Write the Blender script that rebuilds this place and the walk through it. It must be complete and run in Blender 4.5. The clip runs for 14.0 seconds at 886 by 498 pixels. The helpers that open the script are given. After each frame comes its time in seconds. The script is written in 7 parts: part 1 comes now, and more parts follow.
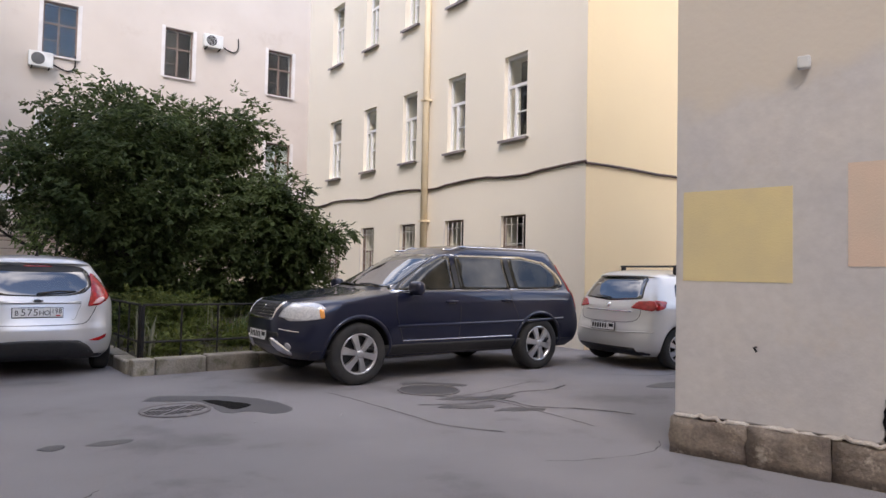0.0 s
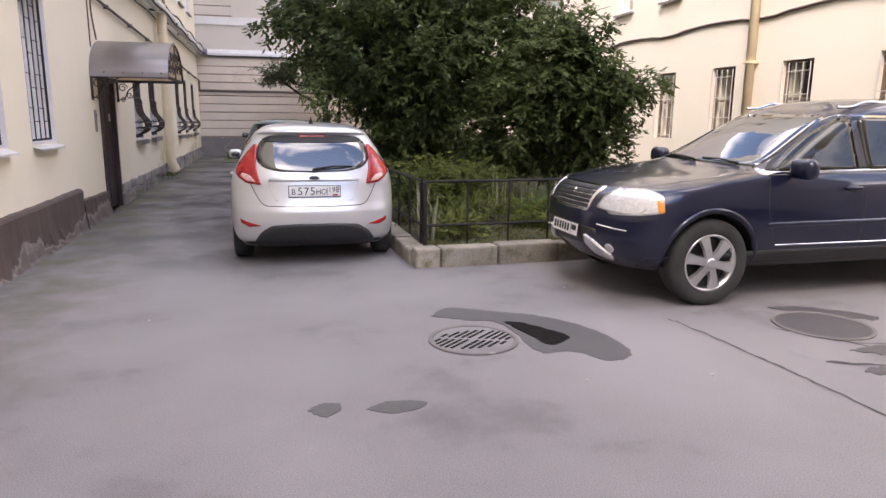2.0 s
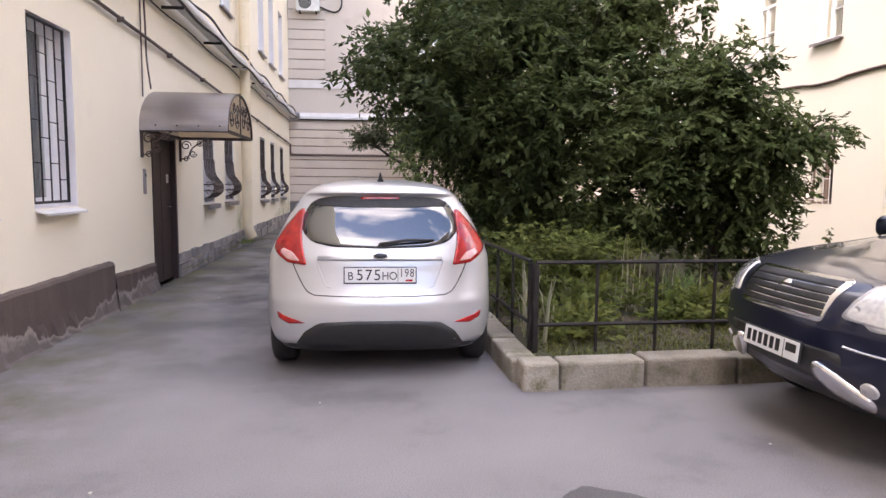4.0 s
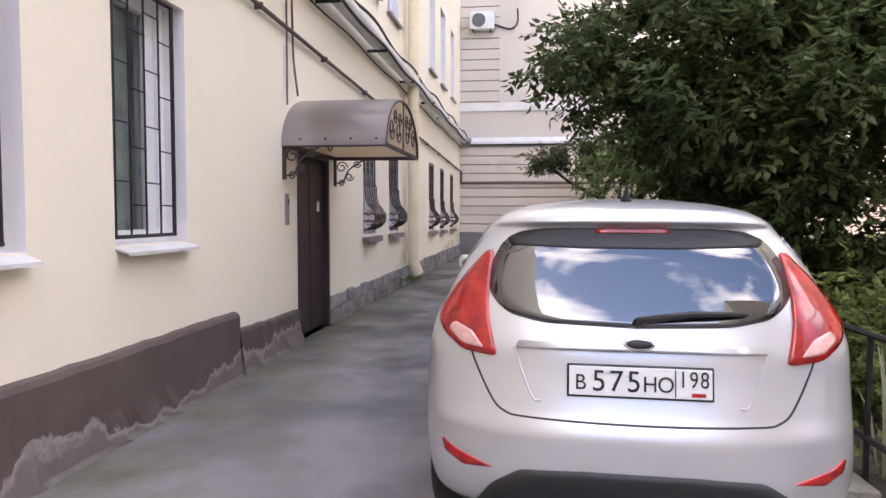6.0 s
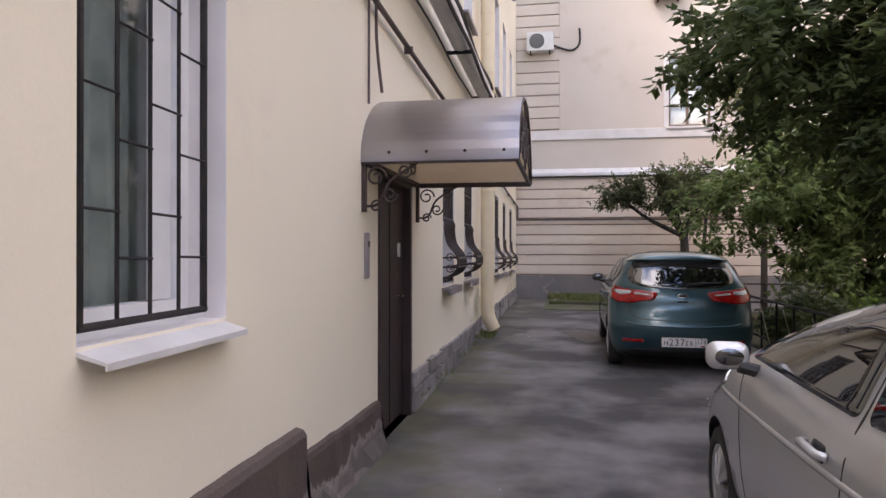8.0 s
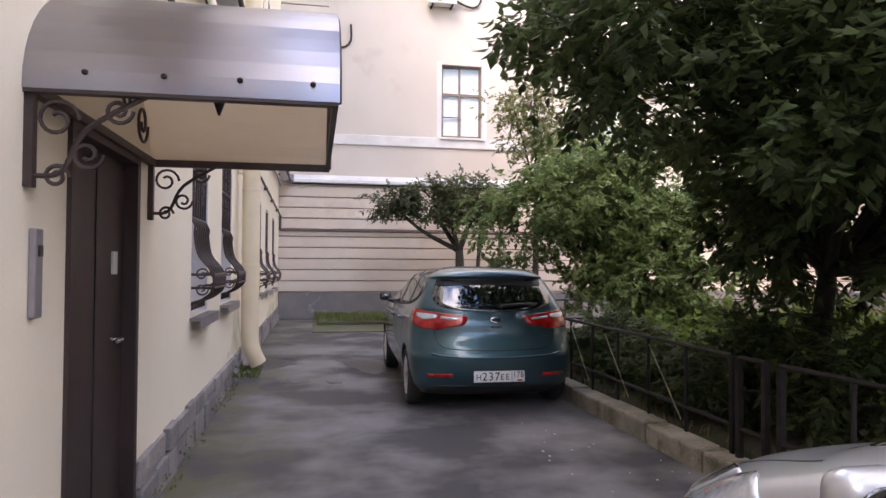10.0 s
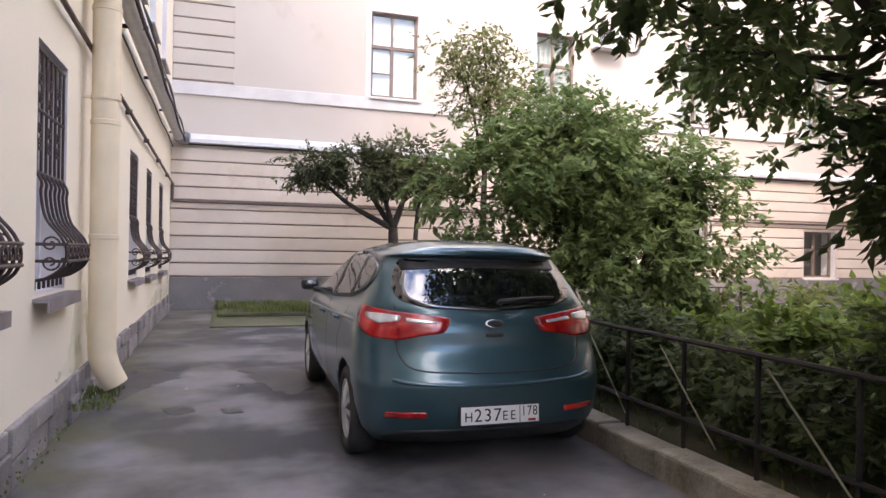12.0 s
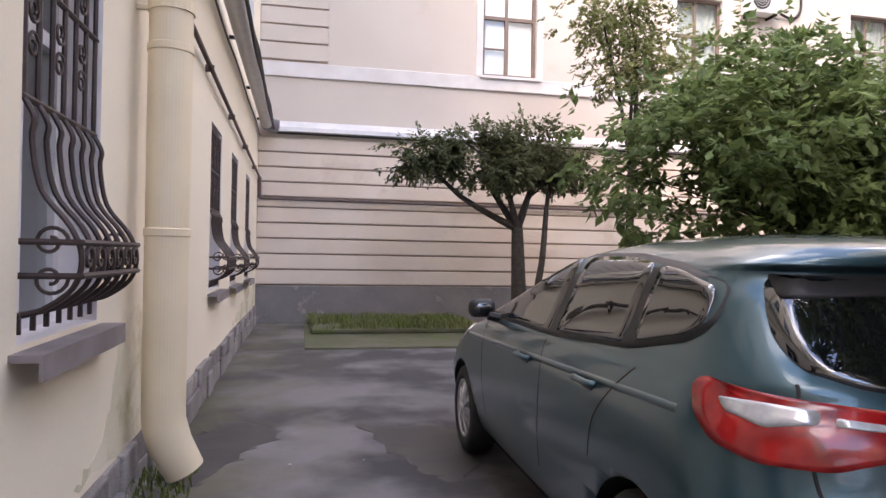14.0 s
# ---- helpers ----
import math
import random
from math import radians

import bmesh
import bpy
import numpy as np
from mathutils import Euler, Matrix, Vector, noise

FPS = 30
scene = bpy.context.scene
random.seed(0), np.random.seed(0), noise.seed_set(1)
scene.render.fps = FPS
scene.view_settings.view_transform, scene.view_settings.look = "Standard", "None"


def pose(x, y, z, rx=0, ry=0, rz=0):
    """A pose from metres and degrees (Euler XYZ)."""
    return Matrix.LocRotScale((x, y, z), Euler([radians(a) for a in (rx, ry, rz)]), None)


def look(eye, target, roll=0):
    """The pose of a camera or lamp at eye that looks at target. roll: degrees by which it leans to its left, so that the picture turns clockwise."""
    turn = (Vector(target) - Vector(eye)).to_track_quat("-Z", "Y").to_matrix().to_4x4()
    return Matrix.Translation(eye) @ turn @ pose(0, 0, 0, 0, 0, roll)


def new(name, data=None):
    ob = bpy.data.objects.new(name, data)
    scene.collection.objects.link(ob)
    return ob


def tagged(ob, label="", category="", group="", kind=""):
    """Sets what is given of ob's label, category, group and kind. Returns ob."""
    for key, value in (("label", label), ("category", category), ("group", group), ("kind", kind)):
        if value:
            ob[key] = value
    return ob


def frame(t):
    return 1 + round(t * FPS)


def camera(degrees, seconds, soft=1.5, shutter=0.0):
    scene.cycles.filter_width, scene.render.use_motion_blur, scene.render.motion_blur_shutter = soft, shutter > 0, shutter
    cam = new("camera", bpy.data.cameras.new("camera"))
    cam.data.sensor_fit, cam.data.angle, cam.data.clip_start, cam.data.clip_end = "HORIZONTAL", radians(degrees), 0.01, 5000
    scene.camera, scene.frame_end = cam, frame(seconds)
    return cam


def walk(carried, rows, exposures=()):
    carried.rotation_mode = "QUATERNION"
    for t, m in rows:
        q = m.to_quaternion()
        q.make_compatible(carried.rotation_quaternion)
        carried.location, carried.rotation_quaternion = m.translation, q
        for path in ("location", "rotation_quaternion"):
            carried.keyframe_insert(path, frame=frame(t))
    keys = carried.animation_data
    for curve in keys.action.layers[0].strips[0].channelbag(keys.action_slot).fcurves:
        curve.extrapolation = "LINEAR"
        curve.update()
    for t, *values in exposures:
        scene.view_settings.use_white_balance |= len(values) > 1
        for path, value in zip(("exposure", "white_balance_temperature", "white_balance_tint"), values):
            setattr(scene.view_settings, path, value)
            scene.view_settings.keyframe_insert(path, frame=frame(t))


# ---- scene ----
cam = camera(67.0, 14.0)
PATH = [
    (0, (0.641, -0.936, 1.344), (1.816, 0.68, 1.418), 1.2),
    (0.3, (0.695, -0.549, 1.277), (1.667, 1.195, 1.159), 1.0),
    (0.5, (0.754, -0.397, 1.297), (1.578, 1.404, 1.02), 1.2),
    (1, (0.892, 0.182, 1.359), (1.467, 2.028, 0.847), 0.8),
    (1.5, (0.987, 0.769, 1.511), (1.491, 2.637, 1.006), 0.7),
    (2, (1.029, 1.349, 1.549), (1.517, 3.249, 1.162), 0.6),
    (2.5, (1.061, 1.902, 1.523), (1.436, 3.847, 1.246), 0.4),
    (2.7, (1.082, 2.136, 1.457), (1.417, 4.09, 1.191), 0.3),
    (4.8, (1.482, 4.359, 1.456), (1.582, 6.35, 1.296), 0.5),
    (5, (1.473, 4.6, 1.425), (1.527, 6.593, 1.271), 0.4),
    (5.5, (1.345, 5.216, 1.406), (1.327, 7.212, 1.274), 0.4),
    (6, (1.067, 5.824, 1.409), (0.793, 7.803, 1.301), 0.2),
    (6.5, (0.74, 6.404, 1.438), (0.364, 8.366, 1.357), 0.1),
    (7, (0.41, 6.977, 1.471), (-0.029, 8.928, 1.417), -0.1),
    (7.2, (0.277, 7.185, 1.469), (-0.17, 9.134, 1.427), 0.1),
    (9.3, (-0.486, 9.059, 1.499), (-0.434, 11.058, 1.535), -0.1),
    (9.5, (-0.513, 9.261, 1.477), (-0.39, 11.257, 1.513), -0.0),
    (10, (-0.484, 9.814, 1.476), (-0.111, 11.779, 1.525), 0.3),
    (10.5, (-0.454, 10.448, 1.438), (0.063, 12.38, 1.484), 0.4),
    (11, (-0.396, 11.069, 1.405), (0.181, 12.984, 1.441), 0.6),
    (11.5, (-0.338, 11.748, 1.373), (0.281, 13.65, 1.395), 0.8),
    (12, (-0.33, 12.419, 1.384), (0.291, 14.32, 1.391), 0.9),
    (12.5, (-0.327, 13.134, 1.357), (0.287, 15.038, 1.361), 0.8),
    (13, (-0.429, 13.785, 1.384), (0.131, 15.705, 1.39), 1.0),
    (13.5, (-0.515, 14.408, 1.376), (-0.053, 16.353, 1.39), 0.9),
    (14, (-0.606, 14.968, 1.37), (-0.195, 16.926, 1.388), 1.0),
]
EXPOSURES = [(0.0, 1.44, 7150, 18), (0.5, 1.83, 7580, 19), (1.0, 2.04, 7680, 21), (2.5, 2.3, 7680, 22), (5.0, 2.42, 7530, 23), (6.0, 2.45, 7480, 22), (7.0, 2.03, 7730, 23), (9.5, 2.15, 7580, 23), (10.5, 2.6, 7480, 24), (12.5, 2.62, 7530, 23), (14.0, 2.43, 7530, 24)]
walk(cam, [(t, look(eye, target, roll)) for t, eye, target, roll in PATH], EXPOSURES)

# ---- world, sun, exposure ----
world = bpy.data.worlds.new("sky")
scene.world = world
world.use_nodes = True
wn, wl = world.node_tree.nodes, world.node_tree.links
wn.clear()
SUN_EL, SUN_AZ = radians(48), radians(215)
sky = wn.new("ShaderNodeTexSky")
sky.sky_type, sky.sun_disc = "NISHITA", False
sky.sun_elevation, sky.sun_rotation = SUN_EL, SUN_AZ
sky.air_density, sky.dust_density, sky.ozone_density = 1.0, 0.2, 2.6
tc = wn.new("ShaderNodeTexCoord")
cl = wn.new("ShaderNodeTexNoise")
cl.inputs["Scale"].default_value, cl.inputs["Detail"].default_value = 3.2, 6.0
cr = wn.new("ShaderNodeValToRGB")
cr.color_ramp.elements[0].position, cr.color_ramp.elements[1].position = 0.48, 0.70
hs = wn.new("ShaderNodeMix")
hs.data_type = "RGBA"
hs.inputs[7].default_value = (12.4, 12.9, 13.8, 1)
bg = wn.new("ShaderNodeBackground")
bg.inputs["Strength"].default_value = 0.15
out = wn.new("ShaderNodeOutputWorld")
drift = wn.new("ShaderNodeMapping")
drift.inputs["Location"].default_value = (0.35, 0.9, 0.2)
wl.new(tc.outputs["Generated"], drift.inputs["Vector"])
wl.new(drift.outputs["Vector"], cl.inputs["Vector"])
wl.new(cl.outputs["Fac"], cr.inputs["Fac"])
wl.new(cr.outputs["Color"], hs.inputs[0])
wl.new(sky.outputs["Color"], hs.inputs[6])
wl.new(hs.outputs[2], bg.inputs["Color"])
wl.new(bg.outputs["Background"], out.inputs["Surface"])
sun_data = bpy.data.lights.new("sun", "SUN")
sun_data.energy, sun_data.angle, sun_data.color = 1.0, radians(25), (1.0, 0.96, 0.92)
sun = new("sun", sun_data)
sun.matrix_world = look((0, 0, 30), (12 * math.sin(radians(35)), 12 * math.cos(radians(35)), 30 - 12 * math.tan(SUN_EL)))

# ---- materials ----


def mat(name, colour, rough=0.8, metal=0.0, colour2=None, scale=3.0, bump=0.0, bscale=60.0, coat=0.0, island=0.0, spec=0.5, fine=0.0, fscale=80.0, c3=None, thr=0.6, s3=1.2, soft=0.08):
    """A principled material: two tones by large noise, fine grain, stains of a third tone, bump."""
    m = bpy.data.materials.new(name)
    m.use_nodes = True
    n, l = m.node_tree.nodes, m.node_tree.links
    b = n["Principled BSDF"]
    b.inputs["Roughness"].default_value, b.inputs["Metallic"].default_value = rough, metal
    b.inputs["Coat Weight"].default_value, b.inputs["Coat Roughness"].default_value = coat, 0.04
    b.inputs["Specular IOR Level"].default_value = spec
    co = n.new("ShaderNodeTexCoord")
    cur = None
    c2 = colour2 or colour
    nz = n.new("ShaderNodeTexNoise")
    nz.inputs["Scale"].default_value, nz.inputs["Detail"].default_value = scale, 5
    l.new(co.outputs["Object"], nz.inputs["Vector"])
    rp = n.new("ShaderNodeValToRGB")
    rp.color_ramp.elements[0].position, rp.color_ramp.elements[1].position = 0.35, 0.65
    rp.color_ramp.elements[0].color, rp.color_ramp.elements[1].color = (*colour, 1), (*c2, 1)
    l.new(nz.outputs["Fac"], rp.inputs["Fac"])
    cur = rp.outputs["Color"]
    if c3:
        n3 = n.new("ShaderNodeTexNoise")
        n3.inputs["Scale"].default_value, n3.inputs["Detail"].default_value, n3.inputs["Roughness"].default_value = s3, 8, 0.65
        l.new(co.outputs["Object"], n3.inputs["Vector"])
        r3 = n.new("ShaderNodeValToRGB")
        r3.color_ramp.elements[0].position, r3.color_ramp.elements[1].position = thr, thr + soft
        l.new(n3.outputs["Fac"], r3.inputs["Fac"])
        mx = n.new("ShaderNodeMix")
        mx.data_type = "RGBA"
        mx.inputs[7].default_value = (*c3, 1)
        l.new(r3.outputs["Color"], mx.inputs[0])
        l.new(cur, mx.inputs[6])
        cur = mx.outputs[2]
    if fine:
        nf = n.new("ShaderNodeTexNoise")
        nf.inputs["Scale"].default_value, nf.inputs["Detail"].default_value = fscale, 3
        l.new(co.outputs["Object"], nf.inputs["Vector"])
        mr = n.new("ShaderNodeMapRange")
        mr.inputs["From Min"].default_value, mr.inputs["From Max"].default_value = 0.3, 0.7
        mr.inputs["To Min"].default_value, mr.inputs["To Max"].default_value = 1 - fine, 1 + fine
        l.new(nf.outputs["Fac"], mr.inputs["Value"])
        mu = n.new("ShaderNodeVectorMath")
        mu.operation = "MULTIPLY"
        l.new(cur, mu.inputs[0])
        l.new(mr.outputs["Result"], mu.inputs[1])
        cur = mu.outputs["Vector"]
    if island:
        ge = n.new("ShaderNodeNewGeometry") if island > 0 else n.new("ShaderNodeObjectInfo")
        src = ge.outputs["Random Per Island"] if island > 0 else ge.outputs["Random"]
        mr = n.new("ShaderNodeMapRange")
        mr.inputs["To Min"].default_value, mr.inputs["To Max"].default_value = 1 - abs(island), 1 + abs(island)
        l.new(src, mr.inputs["Value"])
        mu = n.new("ShaderNodeVectorMath")
        mu.operation = "MULTIPLY"
        l.new(cur, mu.inputs[0])
        l.new(mr.outputs["Result"], mu.inputs[1])
        cur = mu.outputs["Vector"]
    l.new(cur, b.inputs["Base Color"])
    if bump:
        nb = n.new("ShaderNodeTexNoise")
        nb.inputs["Scale"].default_value, nb.inputs["Detail"].default_value = bscale, 5
        l.new(co.outputs["Object"], nb.inputs["Vector"])
        bp = n.new("ShaderNodeBump")
        bp.inputs["Strength"].default_value, bp.inputs["Distance"].default_value = bump, 0.01
        l.new(nb.outputs["Fac"], bp.inputs["Height"])
        l.new(bp.outputs["Normal"], b.inputs["Normal"])
    return m


def leaf_mat(name, colour, colour2, scale=1.2, var=0.35):
    m = mat(name, colour, 0.55, 0, colour2, scale, island=var, spec=0.22)
    n, l = m.node_tree.nodes, m.node_tree.links
    b = n["Principled BSDF"]
    src = b.inputs["Base Color"].links[0].from_socket
    tr = n.new("ShaderNodeBsdfTranslucent")
    l.new(src, tr.inputs["Color"])
    mx = n.new("ShaderNodeMixShader")
    mx.inputs[0].default_value = 0.5
    l.new(b.outputs[0], mx.inputs[1])
    l.new(tr.outputs[0], mx.inputs[2])
    l.new(mx.outputs[0], n["Material Output"].inputs["Surface"])
    return m


def glass_mat(name, tint=(0.9, 0.95, 0.95)):
    m = bpy.data.materials.new(name)
    m.use_nodes = True
    b = m.node_tree.nodes["Principled BSDF"]
    b.inputs["Base Color"].default_value = (*tint, 1)
    b.inputs["Roughness"].default_value, b.inputs["Transmission Weight"].default_value, b.inputs["IOR"].default_value = 0.01, 1.0, 1.45
    return m


M_WALL_L = mat("cream_render", (0.84, 0.76, 0.61), 0.9, 0, (0.80, 0.72, 0.575), 0.5, 0.07, 60, fine=0.015, c3=(0.74, 0.68, 0.58), thr=0.62, s3=0.8, soft=0.2)
M_WALL_B = mat("pale_pink_render", (0.60, 0.535, 0.475), 0.9, 0, (0.56, 0.495, 0.435), 0.6, 0.1, 60, fine=0.02, c3=(0.48, 0.40, 0.335), thr=0.60, s3=0.7, soft=0.2)
M_COURSE = mat("stained_pink_courses", (0.68, 0.585, 0.495), 0.9, 0, (0.61, 0.51, 0.425), 0.8, 0.12, 60, fine=0.03, island=-0.07, c3=(0.48, 0.37, 0.29), thr=0.55, s3=0.9, soft=0.2)
M_JOINT = mat("dirty_joint", (0.24, 0.17, 0.13), 0.95, 0, (0.34, 0.25, 0.20), 2.0)
M_DAMP = mat("green_damp_stain", (0.76, 0.70, 0.56), 0.9, 0, (0.68, 0.63, 0.47), 2.5, 0.1, 60, fine=0.05, c3=(0.33, 0.31, 0.13), thr=0.46, s3=3.0, soft=0.25)
M_WALL_W = mat("cream_wing_render", (0.84, 0.78, 0.67), 0.9, 0, (0.82, 0.76, 0.65), 0.4, 0.2, 90, fine=0.03)
M_WALL_Y = mat("yellow_render", (0.80, 0.65, 0.40), 0.9, 0, (0.77, 0.62, 0.385), 0.5, 0.2, 90, fine=0.03)
M_WALL_G = mat("grey_patched_render", (0.62, 0.585, 0.55), 0.92, 0, (0.55, 0.53, 0.52), 1.1, 0.2, 22, fine=0.04, fscale=14, c3=(0.60, 0.54, 0.47), thr=0.56, s3=1.6, soft=0.25)
M_FOOT = mat("brown_footing_stone", (0.27, 0.22, 0.175), 0.9, 0, (0.15, 0.12, 0.10), 6, 0.9, 25, fine=0.2, fscale=40, island=-0.25, c3=(0.42, 0.36, 0.30), thr=0.58, s3=5)
M_MORTAR = mat("crumbling_mortar", (0.55, 0.50, 0.44), 0.95, 0, (0.34, 0.29, 0.25), 9, 0.8, 50, fine=0.15)
M_YPATCH = mat("yellow_wall_patch", (0.76, 0.63, 0.33), 0.9, 0, (0.70, 0.58, 0.33), 3, 0.2, 80)
M_PPATCH = mat("peach_wall_patch", (0.72, 0.55, 0.43), 0.9, 0, (0.66, 0.53, 0.42), 3, 0.2, 80)
M_PLINTH_B = mat("brown_plinth_paint", (0.085, 0.06, 0.055), 0.7, 0, (0.11, 0.08, 0.07), 2.5, 0.4, 40, fine=0.1, c3=(0.30, 0.25, 0.22), thr=0.70, s3=2.2)
M_STONE = mat("plinth_stone", (0.27, 0.25, 0.24), 0.85, 0, (0.20, 0.18, 0.18), 4, 0.7, 30, fine=0.2, island=-0.25, c3=(0.36, 0.30, 0.24), thr=0.6, s3=5)
M_STONE_D = mat("grey_plinth_render", (0.22, 0.20, 0.19), 0.9, 0, (0.16, 0.15, 0.15), 1.5, 0.4, 30, fine=0.1, c3=(0.33, 0.29, 0.26), thr=0.6, s3=1.5)
M_KERB = mat("granite_kerb", (0.33, 0.30, 0.25), 0.88, 0, (0.20, 0.175, 0.14), 3.2, 0.8, 35, fine=0.16, fscale=70, island=-0.18, c3=(0.13, 0.125, 0.075), thr=0.53, s3=4.5, soft=0.14)
M_ASPH = mat("old_asphalt", (0.262, 0.245, 0.250), 0.85, 0, (0.212, 0.198, 0.202), 0.7, 0.45, 120, fine=0.22, fscale=140, c3=(0.125, 0.115, 0.115), thr=0.55, s3=0.7, soft=0.22)


def older_coat_above(m, base, rise, colour):
    """An older coat of render shows above a ragged sloping line."""
    n, l = m.node_tree.nodes, m.node_tree.links
    b = n["Principled BSDF"]
    src = b.inputs["Base Color"].links[0].from_socket
    co = n.new("ShaderNodeTexCoord")
    sp = n.new("ShaderNodeSeparateXYZ")
    l.new(co.outputs["Object"], sp.inputs[0])
    slope = n.new("ShaderNodeMath")
    slope.operation = "MULTIPLY_ADD"
    slope.inputs[1].default_value = rise
    l.new(sp.outputs["Y"], slope.inputs[0])
    l.new(sp.outputs["Z"], slope.inputs[2])
    nz = n.new("ShaderNodeTexNoise")
    nz.inputs["Scale"].default_value, nz.inputs["Detail"].default_value = 2.4, 6
    l.new(co.outputs["Object"], nz.inputs["Vector"])
    add = n.new("ShaderNodeMath")
    add.operation = "MULTIPLY_ADD"
    add.inputs[1].default_value = 0.5
    l.new(nz.outputs["Fac"], add.inputs[0])
    l.new(slope.outputs[0], add.inputs[2])
    r1 = n.new("ShaderNodeMapRange")
    r1.inputs["From Min"].default_value, r1.inputs["From Max"].default_value = base + 0.18, base + 0.36
    l.new(add.outputs[0], r1.inputs["Value"])
    mx = n.new("ShaderNodeMix")
    mx.data_type = "RGBA"
    mx.inputs[7].default_value = (*colour, 1)
    l.new(r1.outputs["Result"], mx.inputs[0])
    l.new(src, mx.inputs[6])
    l.new(mx.outputs[2], b.inputs["Base Color"])


def worn_foot(m, height, colour, rim):
    """Paint that has scaled off above the ground along a ragged line, with a pale broken rim."""
    n, l = m.node_tree.nodes, m.node_tree.links
    b = n["Principled BSDF"]
    cur = b.inputs["Base Color"].links[0].from_socket
    co = n.new("ShaderNodeTexCoord")
    sp = n.new("ShaderNodeSeparateXYZ")
    l.new(co.outputs["Object"], sp.inputs[0])
    nz = n.new("ShaderNodeTexNoise")
    nz.inputs["Scale"].default_value, nz.inputs["Detail"].default_value, nz.inputs["Roughness"].default_value = 1.1, 9, 0.62
    l.new(co.outputs["Object"], nz.inputs["Vector"])
    v = n.new("ShaderNodeMath")
    v.operation = "MULTIPLY_ADD"
    v.inputs[1].default_value = -1.0
    l.new(nz.outputs["Fac"], v.inputs[0])
    l.new(sp.outputs["Z"], v.inputs[2])
    for lo, hi, col in ((height - 0.5, height - 0.52, rim), (height - 0.51, height - 0.57, colour)):
        r = n.new("ShaderNodeMapRange")
        r.inputs["From Min"].default_value, r.inputs["From Max"].default_value = lo, hi
        l.new(v.outputs[0], r.inputs["Value"])
        mx = n.new("ShaderNodeMix")
        mx.data_type = "RGBA"
        mx.inputs[7].default_value = (*col, 1)
        l.new(r.outputs["Result"], mx.inputs[0])
        l.new(cur, mx.inputs[6])
        cur = mx.outputs[2]
    l.new(cur, b.inputs["Base Color"])


worn_foot(M_PLINTH_B, 0.10, (0.15, 0.125, 0.115), (0.30, 0.26, 0.24))
older_coat_above(M_WALL_G, 2.60, 0.18, (0.64, 0.575, 0.49))


def shaded_damp_lane(m):
    """The lane between the wall and the garden has its shade painted in, darker rearwards, and is blotched with damp.
    """
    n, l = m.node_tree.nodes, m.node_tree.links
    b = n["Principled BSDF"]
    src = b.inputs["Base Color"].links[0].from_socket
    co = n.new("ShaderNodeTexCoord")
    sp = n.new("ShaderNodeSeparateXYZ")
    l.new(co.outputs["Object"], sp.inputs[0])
    # shade of the lane put into the colour, growing with y
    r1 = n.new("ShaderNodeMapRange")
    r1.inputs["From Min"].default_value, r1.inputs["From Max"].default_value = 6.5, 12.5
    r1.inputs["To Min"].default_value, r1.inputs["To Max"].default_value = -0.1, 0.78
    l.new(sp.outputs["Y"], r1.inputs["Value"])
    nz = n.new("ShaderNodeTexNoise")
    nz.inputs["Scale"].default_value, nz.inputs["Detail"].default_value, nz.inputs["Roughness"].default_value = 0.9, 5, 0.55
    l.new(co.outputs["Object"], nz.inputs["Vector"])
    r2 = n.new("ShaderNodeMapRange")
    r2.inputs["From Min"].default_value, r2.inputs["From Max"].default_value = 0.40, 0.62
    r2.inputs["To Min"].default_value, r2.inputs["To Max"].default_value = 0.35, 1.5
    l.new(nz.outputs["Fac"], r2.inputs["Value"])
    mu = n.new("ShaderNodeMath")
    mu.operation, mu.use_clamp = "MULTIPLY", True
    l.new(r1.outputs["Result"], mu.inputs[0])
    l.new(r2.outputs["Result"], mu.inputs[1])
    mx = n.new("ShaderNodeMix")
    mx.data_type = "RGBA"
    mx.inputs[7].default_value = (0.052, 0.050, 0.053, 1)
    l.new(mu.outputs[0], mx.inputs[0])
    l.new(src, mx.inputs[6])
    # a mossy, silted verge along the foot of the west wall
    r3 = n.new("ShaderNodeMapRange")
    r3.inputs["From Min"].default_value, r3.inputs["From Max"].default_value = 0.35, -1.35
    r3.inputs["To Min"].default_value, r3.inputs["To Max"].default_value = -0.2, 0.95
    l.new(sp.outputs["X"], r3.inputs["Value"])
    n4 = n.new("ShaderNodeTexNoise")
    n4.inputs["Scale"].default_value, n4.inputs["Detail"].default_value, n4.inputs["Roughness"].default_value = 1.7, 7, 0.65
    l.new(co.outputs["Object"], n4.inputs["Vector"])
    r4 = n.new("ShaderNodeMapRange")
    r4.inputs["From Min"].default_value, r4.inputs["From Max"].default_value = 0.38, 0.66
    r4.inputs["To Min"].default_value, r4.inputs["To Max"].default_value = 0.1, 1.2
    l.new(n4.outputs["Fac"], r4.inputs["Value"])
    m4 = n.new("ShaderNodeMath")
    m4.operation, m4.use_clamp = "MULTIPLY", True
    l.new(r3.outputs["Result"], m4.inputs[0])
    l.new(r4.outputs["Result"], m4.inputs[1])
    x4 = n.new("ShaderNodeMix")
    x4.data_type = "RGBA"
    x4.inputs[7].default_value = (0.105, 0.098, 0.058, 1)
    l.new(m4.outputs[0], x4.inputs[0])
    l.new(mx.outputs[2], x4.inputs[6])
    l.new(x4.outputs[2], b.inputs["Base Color"])


